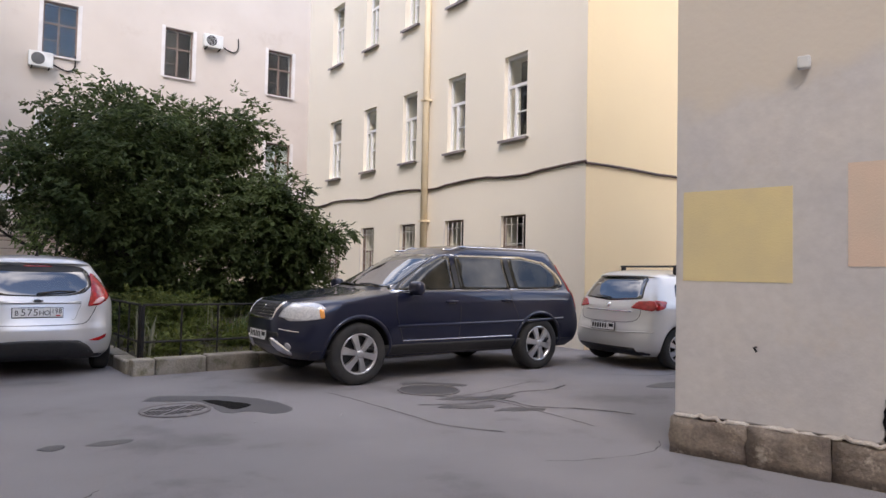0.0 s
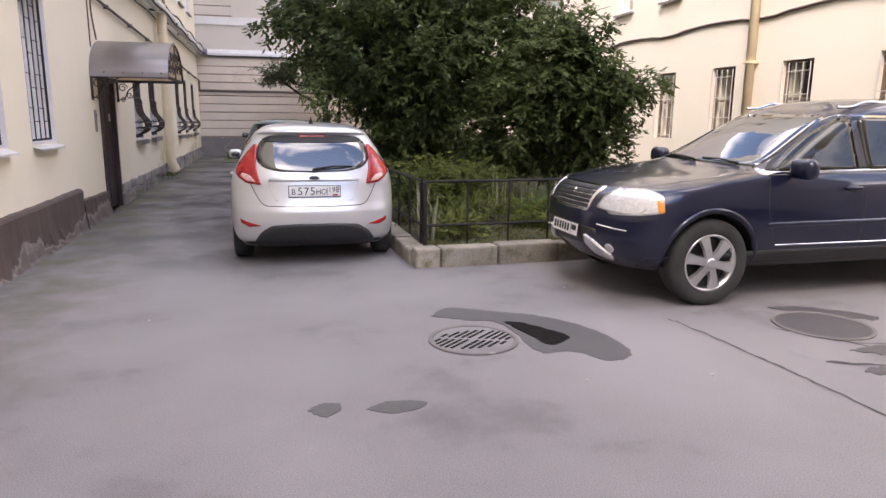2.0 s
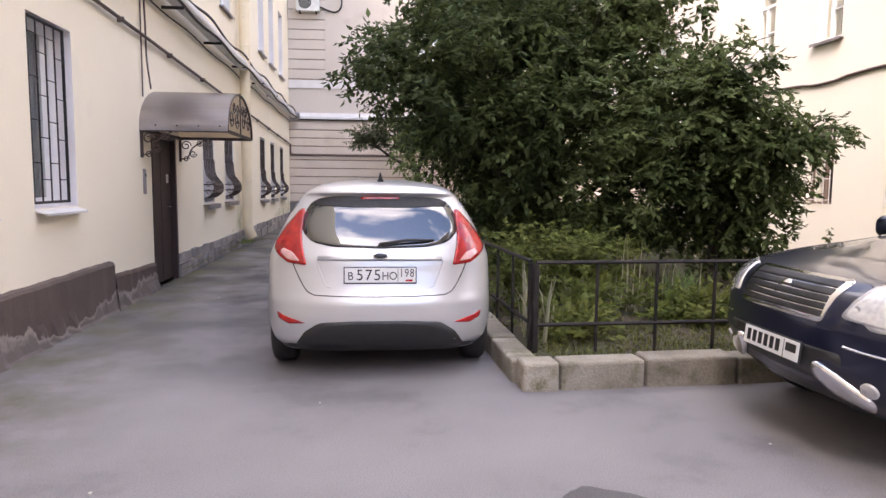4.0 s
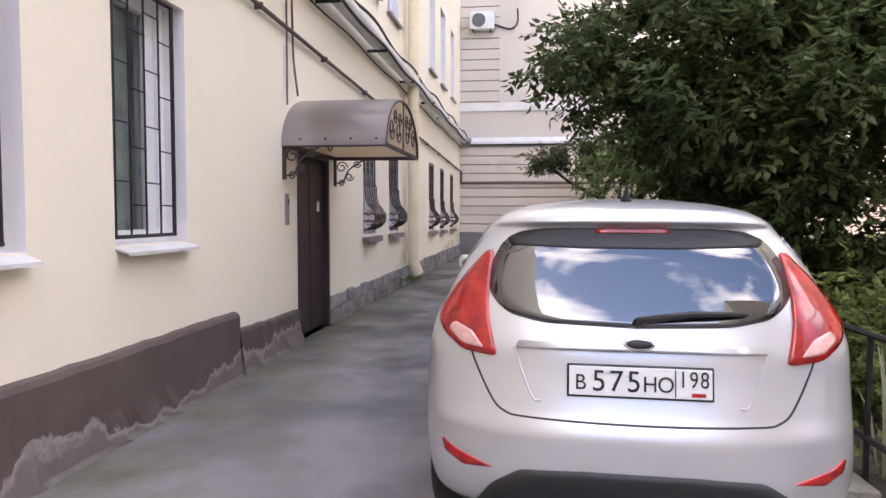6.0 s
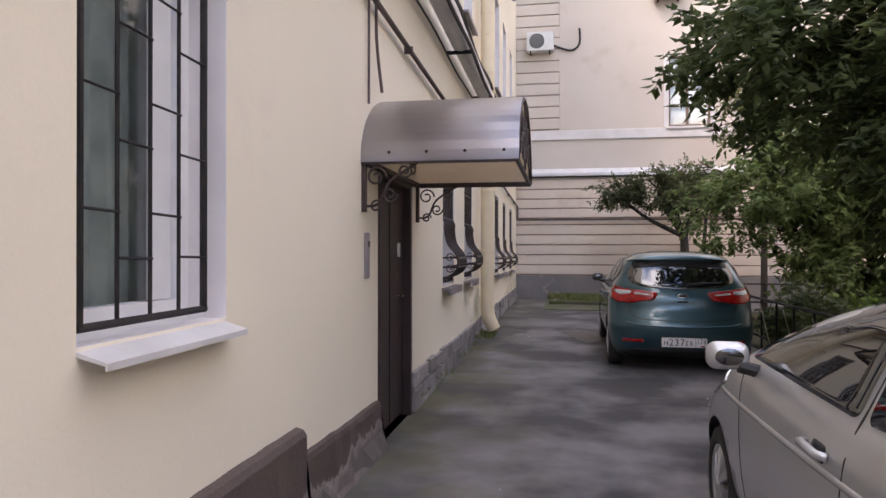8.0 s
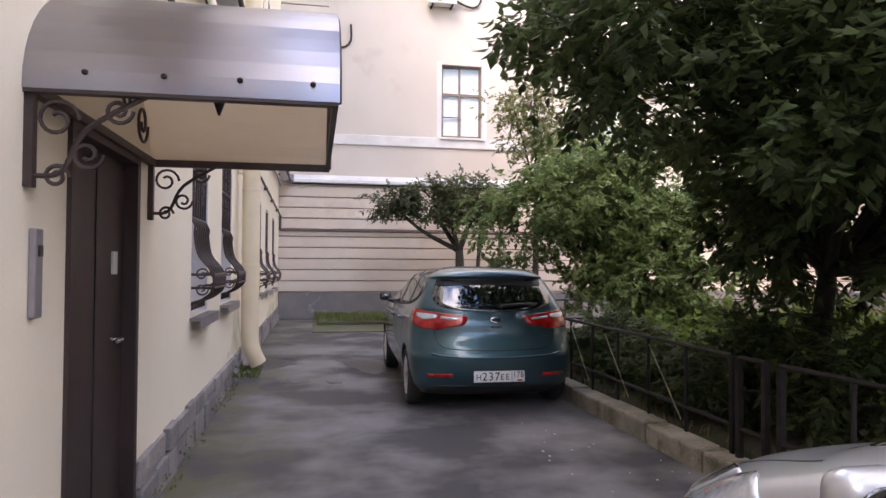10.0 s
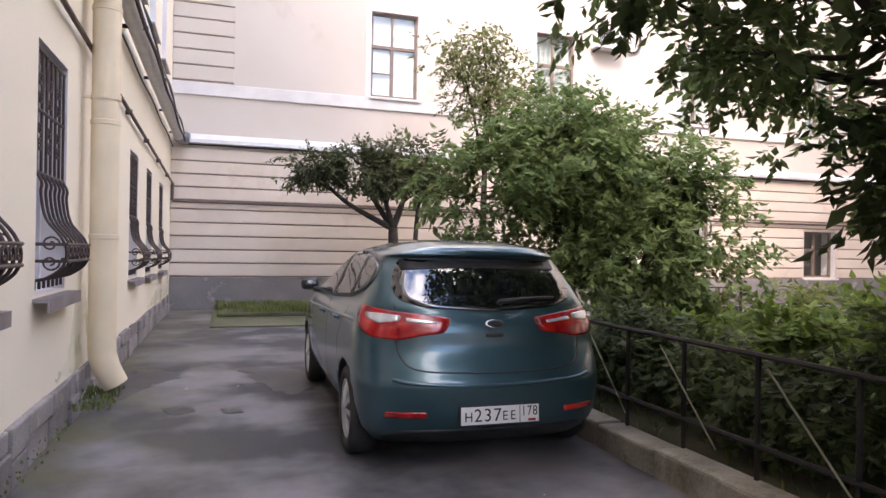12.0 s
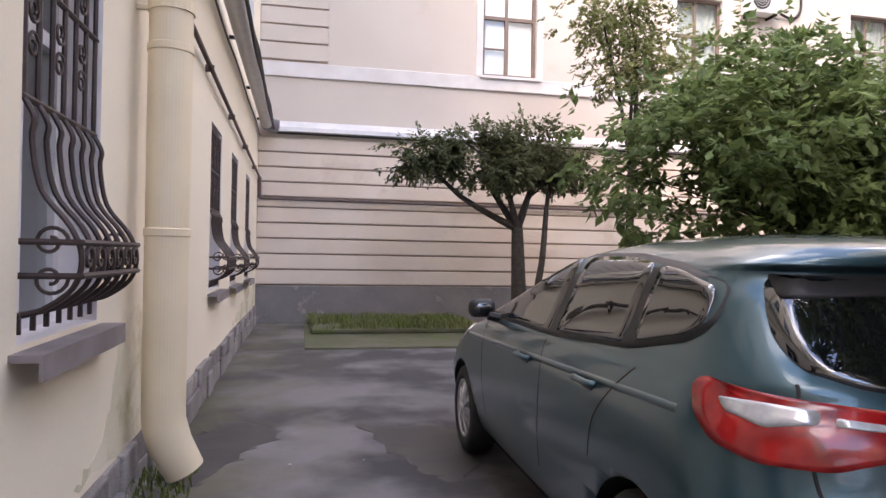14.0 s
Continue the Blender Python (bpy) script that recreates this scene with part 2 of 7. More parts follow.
shaded_damp_lane(M_ASPH)
M_ASPH_D = mat("damp_asphalt", (0.092, 0.086, 0.088), 0.6, 0, (0.095, 0.09, 0.09), 4, 0.5, 120, fine=0.2, fscale=200)
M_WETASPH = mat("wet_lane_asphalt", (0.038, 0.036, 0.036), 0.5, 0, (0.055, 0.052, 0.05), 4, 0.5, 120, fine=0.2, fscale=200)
M_TAR = mat("black_pit", (0.010, 0.009, 0.009), 0.95, 0, (0.018, 0.016, 0.015), 20, 0.6, 60, spec=0.08)
M_CRACK = mat("dusty_crack", (0.055, 0.050, 0.050), 0.9, 0, (0.10, 0.095, 0.095), 8)
M_SLAB = mat("mossy_concrete", (0.13, 0.125, 0.09), 0.9, 0, (0.085, 0.095, 0.045), 1.6, 0.5, 50, fine=0.2, c3=(0.08, 0.12, 0.03), thr=0.55, s3=1.1)
M_SOIL = mat("garden_soil", (0.055, 0.042, 0.03), 0.95, 0, (0.05, 0.06, 0.025), 2.5, 0.9, 25, fine=0.3)
M_IRON = mat("black_iron", (0.014, 0.013, 0.013), 0.6, 0.1, (0.028, 0.022, 0.020), 12, 0.2, 80, spec=0.3)
M_BROWN = mat("brown_iron", (0.045, 0.028, 0.026), 0.5, 0.2, (0.06, 0.04, 0.035), 9, 0.2, 80)
M_DOOR = mat("brown_steel_door", (0.050, 0.030, 0.028), 0.45, 0.1, (0.038, 0.024, 0.022), 2, 0.15, 60, fine=0.1)
M_ZINC = mat("dull_zinc_sheet", (0.38, 0.39, 0.45), 0.30, 0.85, (0.28, 0.27, 0.30), 2.0, 0.08, 12, fine=0.03, c3=(0.20, 0.16, 0.15), thr=0.58, s3=1.6, soft=0.25)
M_CANIN = mat("canopy_lining", (0.92, 0.82, 0.66), 0.7, 0, (0.88, 0.76, 0.59), 1.5, 0.1, c3=(0.76, 0.61, 0.45), thr=0.6, s3=2.5, soft=0.2)


def let_light_through(m, colour, share):
    """A thin sheet that passes some of the light that falls on it."""
    n, l = m.node_tree.nodes, m.node_tree.links
    tr = n.new("ShaderNodeBsdfTranslucent")
    tr.inputs["Color"].default_value = (*colour, 1)
    mx = n.new("ShaderNodeMixShader")
    mx.inputs[0].default_value = share
    l.new(n["Principled BSDF"].outputs[0], mx.inputs[1])
    l.new(tr.outputs[0], mx.inputs[2])
    l.new(mx.outputs[0], n["Material Output"].inputs["Surface"])


M_SHEET = mat("canopy_sheet", (0.50, 0.52, 0.60), 0.24, 0.85, (0.28, 0.27, 0.30), 2.0, 0.08, 12, fine=0.03, c3=(0.20, 0.16, 0.15), thr=0.58, s3=1.6, soft=0.25)
let_light_through(M_SHEET, (0.95, 0.88, 0.78), 0.36)
let_light_through(M_CANIN, (0.95, 0.80, 0.62), 0.6)
M_PIPE = mat("cream_downpipe", (0.78, 0.66, 0.46), 0.5, 0, (0.72, 0.60, 0.42), 3, 0.08, 40, c3=(0.55, 0.45, 0.33), thr=0.68, s3=4)
M_WHITEPIPE = mat("white_pipe_wrap", (0.72, 0.71, 0.70), 0.45, 0.2, (0.62, 0.61, 0.61), 4, 0.2, 20)
M_TRIMW = mat("white_trim_paint", (0.70, 0.67, 0.65), 0.75, 0, (0.62, 0.59, 0.57), 3, 0.3, 50, c3=(0.52, 0.42, 0.36), thr=0.68, s3=3)
M_REVEAL = mat("pale_reveal", (0.80, 0.76, 0.75), 0.8, 0, (0.74, 0.70, 0.69), 3, 0.1)
M_WFRAME = mat("white_window_frame", (0.80, 0.80, 0.80), 0.4, 0, (0.74, 0.74, 0.75), 6)
M_WOODF = mat("brown_window_frame", (0.17, 0.12, 0.095), 0.6, 0, (0.22, 0.16, 0.13), 9)
M_SILL = mat("painted_metal_sill", (0.72, 0.70, 0.68), 0.5, 0.1, (0.62, 0.60, 0.58), 4)
M_SILLD = mat("dark_metal_sill", (0.22, 0.19, 0.19), 0.5, 0.3, (0.30, 0.27, 0.28), 4)
M_CURT = mat("grey_curtain", (0.44, 0.48, 0.46), 0.9, 0, (0.30, 0.34, 0.33), 6)
M_BLIND = mat("white_blind", (0.82, 0.80, 0.78), 0.9, 0, (0.78, 0.76, 0.74), 3)
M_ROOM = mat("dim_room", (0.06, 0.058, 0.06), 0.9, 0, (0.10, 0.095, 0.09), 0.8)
M_PANE = glass_mat("window_glass")
M_CABLE = mat("black_cable", (0.015, 0.014, 0.014), 0.6)
M_CABLEB = mat("brown_pipe", (0.11, 0.07, 0.06), 0.6, 0, (0.08, 0.055, 0.05), 5)
M_AC = mat("air_conditioner_casing", (0.70, 0.70, 0.68), 0.45, 0, (0.62, 0.62, 0.6), 4)
M_BLACK = mat("black_plastic", (0.016, 0.016, 0.017), 0.5, 0, (0.022, 0.022, 0.023), 30, 0.1, 200)
M_RUBBER = mat("tyre_rubber", (0.02, 0.02, 0.02), 0.8, 0, (0.035, 0.033, 0.032), 8, 0.2, 90)
M_ALLOY = mat("alloy_wheel", (0.62, 0.62, 0.63), 0.3, 0.85, (0.54, 0.54, 0.55), 8)
M_CHROME = mat("chrome", (0.75, 0.75, 0.76), 0.12, 1.0)
M_CARGLASS = mat("tinted_car_glass", (0.008, 0.009, 0.010), 0.02, 0, spec=0.5)
M_CARGLASS.node_tree.nodes["Principled BSDF"].inputs["IOR"].default_value = 2.25
M_SUVGLASS = mat("brownish_car_glass", (0.040, 0.038, 0.028), 0.03, 0, (0.012, 0.012, 0.010), 2.5)
M_REDLAMP = mat("red_lamp", (0.52, 0.018, 0.016), 0.16, 0, (0.28, 0.006, 0.008), 14, coat=0.6, c3=(0.16, 0.004, 0.006), thr=0.56, s3=9, soft=0.12)
M_CLEARLAMP = mat("clear_lamp", (0.70, 0.70, 0.70), 0.12, 0.4, (0.55, 0.55, 0.56), 40, coat=1.0)
M_PINKLENS = mat("pink_clear_lens", (0.72, 0.40, 0.37), 0.12, 0.1, (0.62, 0.30, 0.28), 30, coat=1.0)
M_AMBER = mat("amber_lamp", (0.75, 0.28, 0.04), 0.15, 0, coat=1.0)
M_SILVER = mat("silver_car_paint", (0.57, 0.57, 0.575), 0.30, 0.5, (0.54, 0.54, 0.545), 1.0, coat=0.8, fine=0.04, fscale=900)
M_NAVY = mat("dark_blue_car_paint", (0.006, 0.0095, 0.030), 0.34, 0.3, (0.008, 0.011, 0.034), 1.0, coat=0.9, spec=0.3, fine=0.06, fscale=700)
M_TEAL = mat("dusty_teal_car_paint", (0.030, 0.085, 0.105), 0.32, 0.55, (0.048, 0.104, 0.118), 1.2, coat=0.9, fine=0.05, fscale=500, c3=(0.075, 0.095, 0.10), thr=0.6, s3=2.5, soft=0.25)
M_GREYW = mat("light_silver_car_paint", (0.66, 0.65, 0.62), 0.35, 0.35, (0.62, 0.61, 0.58), 1.0, coat=0.8)
M_PLATE = mat("number_plate_white", (0.75, 0.75, 0.74), 0.4)
M_INK = mat("black_ink", (0.012, 0.012, 0.013), 0.5)
M_BARK = mat("grey_bark", (0.055, 0.045, 0.037), 0.9, 0, (0.03, 0.026, 0.022), 14, 0.9, 40)
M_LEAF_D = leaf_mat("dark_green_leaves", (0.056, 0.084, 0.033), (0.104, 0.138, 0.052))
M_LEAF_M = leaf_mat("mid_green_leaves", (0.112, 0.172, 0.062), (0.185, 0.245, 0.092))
M_LEAF_O = leaf_mat("olive_leaves", (0.14, 0.17, 0.065), (0.21, 0.225, 0.095))
M_LEAF_S = leaf_mat("grey_green_leaves", (0.085, 0.105, 0.055), (0.14, 0.155, 0.08))
M_LEAF_B = leaf_mat("bright_garden_leaves", (0.14, 0.22, 0.045), (0.21, 0.28, 0.07))
M_LEAF_Y = leaf_mat("yellowish_leaves", (0.115, 0.148, 0.038), (0.16, 0.182, 0.052))
M_GRASS = leaf_mat("grass_blades", (0.13, 0.18, 0.05), (0.19, 0.21, 0.09))
M_GRASSB = leaf_mat("brownish_grass", (0.125, 0.125, 0.055), (0.16, 0.17, 0.06))
M_IRIS = leaf_mat("sword_leaves", (0.11, 0.17, 0.06), (0.15, 0.20, 0.08))
M_STALK = leaf_mat("pale_dry_stalks", (0.30, 0.30, 0.20), (0.38, 0.36, 0.27))
M_LITTER = mat("pale_litter", (0.48, 0.46, 0.42), 0.8)

# ---- mesh helpers ----


def part(name, bm, material, parent=None, label="", smooth=False):
    """One mesh object from a bmesh, under a thing or a part."""
    me = bpy.data.meshes.new(name)
    bm.to_mesh(me)
    bm.free()
    mats = material if isinstance(material, (list, tuple)) else [material]
    for m in mats:
        me.materials.append(m)
    if smooth:
        me.polygons.foreach_set("use_smooth", [True] * len(me.polygons))
    ob = new(name, me)
    if parent:
        ob.parent = parent
    if label:
        ob["label"] = label
    return ob


def raw(name, verts, faces, material, parent=None, label="", smooth=False):
    me = bpy.data.meshes.new(name)
    me.from_pydata([tuple(v) for v in verts], [], [tuple(f) for f in faces])
    me.materials.append(material)
    if smooth:
        me.polygons.foreach_set("use_smooth", [True] * len(me.polygons))
    me.update()
    ob = new(name, me)
    if parent:
        ob.parent = parent
    if label:
        ob["label"] = label
    return ob


def thing(name, label, category, group="", kind="", m=None):
    ob = new(name)
    if m is not None:
        ob.matrix_world = m
    return tagged(ob, label, category, group, kind)


def box(bm, x0, x1, y0, y1, z0, z1, bevel=0.0, m=None):
    t = Matrix.Translation(((x0 + x1) / 2, (y0 + y1) / 2, (z0 + z1) / 2)) @ Matrix.Diagonal((abs(x1 - x0), abs(y1 - y0), abs(z1 - z0), 1))
    if m is not None:
        t = m @ t
    r = bmesh.ops.create_cube(bm, size=1, matrix=t)
    if bevel:
        es = {e for v in r["verts"] for e in v.link_edges}
        bmesh.ops.bevel(bm, geom=list(es), offset=bevel, segments=2, affect="EDGES", profile=0.5)
    return bm


def boxbm(*a, **k):
    return box(bmesh.new(), *a, **k)


def tube(bm, pts, r, n=8, caps=True, flat=1.0):
    """A round rod along points; r may be a list."""
    pts = [Vector(p) for p in pts]
    rr = r if isinstance(r, (list, tuple)) else [r] * len(pts)
    rings = []
    up = Vector((0, 0, 1))
    prev = None
    for i, p in enumerate(pts):
        d = (pts[min(i + 1, len(pts) - 1)] - pts[max(i - 1, 0)]).normalized()
        a = d.cross(up) if prev is None else prev - d * prev.dot(d)
        if a.length < 1e-4:
            a = d.cross(Vector((1, 0, 0)))
        a.normalize()
        prev = a
        b = d.cross(a)
        rings.append([bm.verts.new(p + a * (math.cos(2 * math.pi * k / n) * rr[i]) + b * (math.sin(2 * math.pi * k / n) * rr[i] * flat)) for k in range(n)])
    for q, w in zip(rings, rings[1:]):
        for k in range(n):
            bm.faces.new((q[k], q[(k + 1) % n], w[(k + 1) % n], w[k]))
    if caps:
        bm.faces.new(rings[0][::-1])
        bm.faces.new(rings[-1])
    return bm


def spin(bm, prof, n=32, m=Matrix(), closed=False):
    """A lathe about local x: prof is a list of (x, radius)."""
    rings = []
    for x, r in prof:
        rings.append([bm.verts.new(m @ Vector((x, r * math.cos(2 * math.pi * k / n), r * math.sin(2 * math.pi * k / n)))) for k in range(n)])
    for q, w in zip(rings, rings[1:]):
        for k in range(n):
            bm.faces.new((q[k], q[(k + 1) % n], w[(k + 1) % n], w[k]))
    if closed:
        q, w = rings[-1], rings[0]
        for k in range(n):
            bm.faces.new((q[k], q[(k + 1) % n], w[(k + 1) % n], w[k]))
    else:
        bm.faces.new(rings[0][::-1])
        bm.faces.new(rings[-1])
    bmesh.ops.recalc_face_normals(bm, faces=bm.faces)
    return bm


def smooth_line(pts, k=4):
    """Catmull-Rom through points."""
    p = [Vector(q) for q in pts]
    res = []
    for i in range(len(p) - 1):
        a, b, c, d = p[max(i - 1, 0)], p[i], p[i + 1], p[min(i + 2, len(p) - 1)]
        for j in range(k):
            t = j / k
            res.append(0.5 * ((2 * b) + (c - a) * t + (2 * a - 5 * b + 4 * c - d) * t * t + (3 * b - a - 3 * c + d) * t ** 3))
    res.append(p[-1])
    return res


def scroll(cx, cz, r, turns=1.4, start=0.0, hand=1):
    """Points of a flat spiral in (u, z)."""
    res = []
    for i in range(int(16 * turns) + 1):
        a = start + hand * i / 16 * 2 * math.pi
        q = r * (1 - 0.75 * i / (16 * turns))
        res.append((cx + q * math.cos(a), cz + q * math.sin(a)))
    return res


# ---- walls with openings ----


def wall(name, axis, face, depth, u0, u1, z0, z1, holes, material, label, reveal=None):
    """A slab whose outer face lies at axis = face and which runs back by depth (signed), with openings (u0, u1, z0, z1)."""
    us = sorted({u0, u1, *[h[0] for h in holes], *[h[1] for h in holes]})
    zs = sorted({z0, z1, *[h[2] for h in holes], *[h[3] for h in holes]})
    bm = bmesh.new()

    def P(u, d, z):
        return bm.verts.new((face + d, u, z) if axis == "x" else (u, face + d, z))

    for i in range(len(us) - 1):
        for j in range(len(zs) - 1):
            cu, cz = (us[i] + us[i + 1]) / 2, (zs[j] + zs[j + 1]) / 2
            if any(h[0] < cu < h[1] and h[2] < cz < h[3] for h in holes):
                continue
            for d in (0, depth):
                bm.faces.new([P(us[i], d, zs[j]), P(us[i + 1], d, zs[j]), P(us[i + 1], d, zs[j + 1]), P(us[i], d, zs[j + 1])])
    for a, b, c, e in list(holes) + [(u0, u1, z0, z1)]:
        inner = (a, b, c, e) != (u0, u1, z0, z1)
        for (p, q) in (((a, c), (b, c)), ((b, c), (b, e)), ((b, e), (a, e)), ((a, e), (a, c))):
            f = bm.faces.new([P(p[0], 0, p[1]), P(q[0], 0, q[1]), P(q[0], depth, q[1]), P(p[0], depth, p[1])])
            f.material_index = 1 if inner and reveal else 0
    bmesh.ops.remove_doubles(bm, verts=bm.verts, dist=1e-5)
    bmesh.ops.recalc_face_normals(bm, faces=bm.faces)
    ob = part(name, bm, [material, reveal or material])
    return tagged(ob, label, "wall", kind="structure")


WINDOWS = [0]


def window(axis, face, sign, u0, u1, z0, z1, style, inset=0.2, label="", sill=None, curtain=False):
    """A window in a wall's opening. sign: +1 where outdoors lies towards greater values of the axis."""
    WINDOWS[0] += 1
    w = thing("window_%d" % WINDOWS[0], label, "window", kind="structure")

    def B(bm, a, b, c, e, d0, d1, bevel=0.0):
        x0, x1 = sorted((face - sign * d0, face - sign * d1))
        return box(bm, x0, x1, a, b, c, e, bevel) if axis == "x" else box(bm, a, b, x0, x1, c, e, bevel)

    fm = M_WFRAME if style["white"] else M_WOODF
    t = style.get("t", 0.05)
    bm = bmesh.new()
    d0, d1 = inset, inset + 0.07
    B(bm, u0, u0 + t, z0, z1, d0, d1)
    B(bm, u1 - t, u1, z0, z1, d0, d1)
    B(bm, u0 + t, u1 - t, z0, z0 + t, d0, d1)
    B(bm, u0 + t, u1 - t, z1 - t, z1, d0, d1)
    part("window_frame", bm, fm, w)
    zt = z0 + (z1 - z0) * style.get("transom", 0.68)
    if style.get("transom", 1):
        part("transom", B(bmesh.new(), u0 + t, u1 - t, zt - t * 0.6, zt + t * 0.6, d0 + 0.002, d1), fm, w)
    um = u0 + (u1 - u0) * style.get("mull", 0.5)
    part("mullion", B(bmesh.new(), um - t * 0.6, um + t * 0.6, z0 + t, zt - t * 0.6, d0 + 0.002, d1), fm, w)
    if style.get("topmull"):
        part("mullion", B(bmesh.new(), um - t * 0.4, um + t * 0.4, zt + t * 0.6, z1 - t, d0 + 0.004, d1), fm, w)
    if style.get("bar"):
        zb = z0 + (zt - z0) * style["bar"]
        part("glazing_bar", B(bmesh.new(), u0 + t, um - t * 0.6, zb - 0.014, zb + 0.014, d0 + 0.01, d1 - 0.01), fm, w)
        if style.get("bar2"):
            part("glazing_bar", B(bmesh.new(), um + t * 0.6, u1 - t, zb - 0.014, zb + 0.014, d0 + 0.01, d1 - 0.01), fm, w)
    for a, b, c, e in ((u0 + t, um - t * 0.6, z0 + t, zt - t * 0.6), (um + t * 0.6, u1 - t, z0 + t, zt - t * 0.6), (u0 + t, u1 - t, zt + t * 0.6, z1 - t)):
        p = part("pane", B(bmesh.new(), a, b, c, e, d0 + 0.03, d0 + 0.036), M_PANE, w)
        p.visible_shadow = False
    if sill:
        sm, drop, over = sill
        bm = bmesh.new()
        B(bm, u0 - 0.06, u1 + 0.08, z0 - 0.045, z0 - 0.02, -over, inset + 0.02)
        B(bm, u0 - 0.06, u1 + 0.08, z0 - 0.045 - drop, z0 - 0.045, -over, -over + 0.012)
        part("window_sill", bm, sm, w)
    if curtain == "blind":
        part("blind", B(bmesh.new(), u0 + t, u1 - t, z0 + t, z1 - t, d1 + 0.02, d1 + 0.03), M_BLIND, w, "drawn white blind")
    elif curtain:
        bm = bmesh.new()
        n = 26
        vs = []
        for i in range(n + 1):
            u = u0 + 0.03 + (u1 - u0 - 0.06) * i / n
            d = d1 + 0.1 + 0.02 * math.sin(i * 1.7)
            x = face - sign * d
            vs.append([bm.verts.new((x, u, z) if axis == "x" else (u, x, z)) for z in (z0, z1)])
        for p, q in zip(vs, vs[1:]):
            bm.faces.new((p[0], q[0], q[1], p[1]))
        part("curtain", bm, M_CURT, w, "grey hanging curtain", True)
    return w

# ---- ground and walls ----
XL, YB, XW = -1.48, 28.30, 10.01
TOP = 16.0

bm = bmesh.new()
bmesh.ops.create_grid(bm, x_segments=2, y_segments=2, size=600)
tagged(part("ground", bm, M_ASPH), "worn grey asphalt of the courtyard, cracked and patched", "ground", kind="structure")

LOW_L = [(8.02, 8.88), (9.60, 10.46)]
GRILL_L = [(15.55, 16.36, 1.06, 2.66), (17.30, 18.14, 1.06, 2.72), (21.70, 22.55, 0.98, 2.62), (23.60, 24.40, 0.96, 2.60), (25.70, 26.50, 0.95, 2.58)]
DOOR = (12.76, 13.84, 0.0, 2.08)
UP_L = [7.95, 9.55, 11.3, 13.0, 15.5, 17.2, 21.7, 23.6, 25.7]
holes = [(a, b, 1.20, 2.87) for a, b in LOW_L] + GRILL_L + [DOOR]
holes += [(a, a + 0.95, z, z + 2.0) for a in UP_L for z in (4.85, 8.5)]
wall("wall_west", "x", XL, -0.5, -22, YB + 0.5, 0, TOP, holes, M_WALL_L, "smooth cream rendered wall of the long house", M_REVEAL)

BACK = [(2.96, 4.13), (7.35, 8.48), (11.82, 12.99), (16.3, 17.5), (20.8, 22.0)]
holes = [(a, b, z, z + 2.06) for a, b in BACK for z in (5.10, 9.36)]
LOWB = [(16.36, 17.58, 0.76, 2.16), (11.85, 12.95, 1.30, 2.85)]
wall("wall_north", "y", YB, 0.5, XL, 34, 0, TOP, holes + LOWB, M_WALL_B, "pale pinkish rendered rear wall with courses and bands", M_TRIMW)

WIN_W = [(9.12, 9.84), (11.19, 11.87), (13.20, 13.87), (15.25, 15.95), (17.35, 18.10)]
holes = [(a, b, 4.22, 6.0) for a, b in WIN_W] + [(a, b, 7.75, 9.65) for a, b in WIN_W] + [(a - 0.02, b + 0.04, 1.12, 2.6) for a, b in WIN_W]
wall("wall_wing", "x", XW, 0.5, 7.5, 19.8, 0, TOP, holes, M_WALL_W, "cream rendered wing of the house with regular windows", M_WALL_W)
wall("wall_wing_south", "y", 7.5, 0.5, XW + 0.5, 34, 0, TOP, [], M_WALL_Y, "yellow rendered end wall of the wing")
wall("wall_wing_corner", "y", 7.494, 0.005, XW + 0.001, XW + 0.5, 0, TOP, [], M_WALL_Y, "yellow rendered corner strip of the wing")
wall("wall_wing_north", "y", 19.8, -0.5, XW + 0.5, 34, 0, TOP, [], M_WALL_W, "cream rendered rear side of the wing")
# two added walls, out of view, that only enclose the yard
wall("wall_south", "y", -16.0, -0.5, XL, 34, 0, 9.0, [], M_WALL_B, "plain rendered wall, unseen, added to enclose the south side")
wall("wall_east", "x", 34.5, 0.5, -16, YB + 0.5, 0, TOP, [], M_WALL_B, "plain rendered wall, unseen, added to enclose the far side of the wing")
# added backing walls; the dimness of the rooms is in their dark colour
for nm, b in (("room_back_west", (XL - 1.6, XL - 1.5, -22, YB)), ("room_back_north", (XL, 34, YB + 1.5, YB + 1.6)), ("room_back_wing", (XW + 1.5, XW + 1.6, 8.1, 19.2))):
    tagged(part(nm, boxbm(*b, 0, TOP), M_ROOM), "dark backing wall behind the windows, standing in for the dim rooms", "wall", kind="structure")

# the near house: its face turns away from the yard by some degrees
ANG = math.atan2(-1.35, 0.31)
NEAR = Matrix.Translation((5.19, 2.26, 0)) @ Matrix.Rotation(ANG + math.pi / 2, 4, "Z")
near = thing("wall_near", "grey patched rendered corner of a house on a stone footing", "wall", kind="structure", m=NEAR)
part("render", boxbm(0.03, 4.0, -14.0, -0.02, 0.3, 10.0, 0.012), M_WALL_G, near)
part("yellow_patch", boxbm(0.027, 0.034, -0.86, -0.08, 1.33, 2.02), M_YPATCH, near, "yellow painted square on the wall")
part("peach_patch", boxbm(0.0265, 0.034, -1.95, -1.20, 1.45, 2.15), M_PPATCH, near, "peach painted square on the wall")
rng = random.Random(5)
u = 0.0
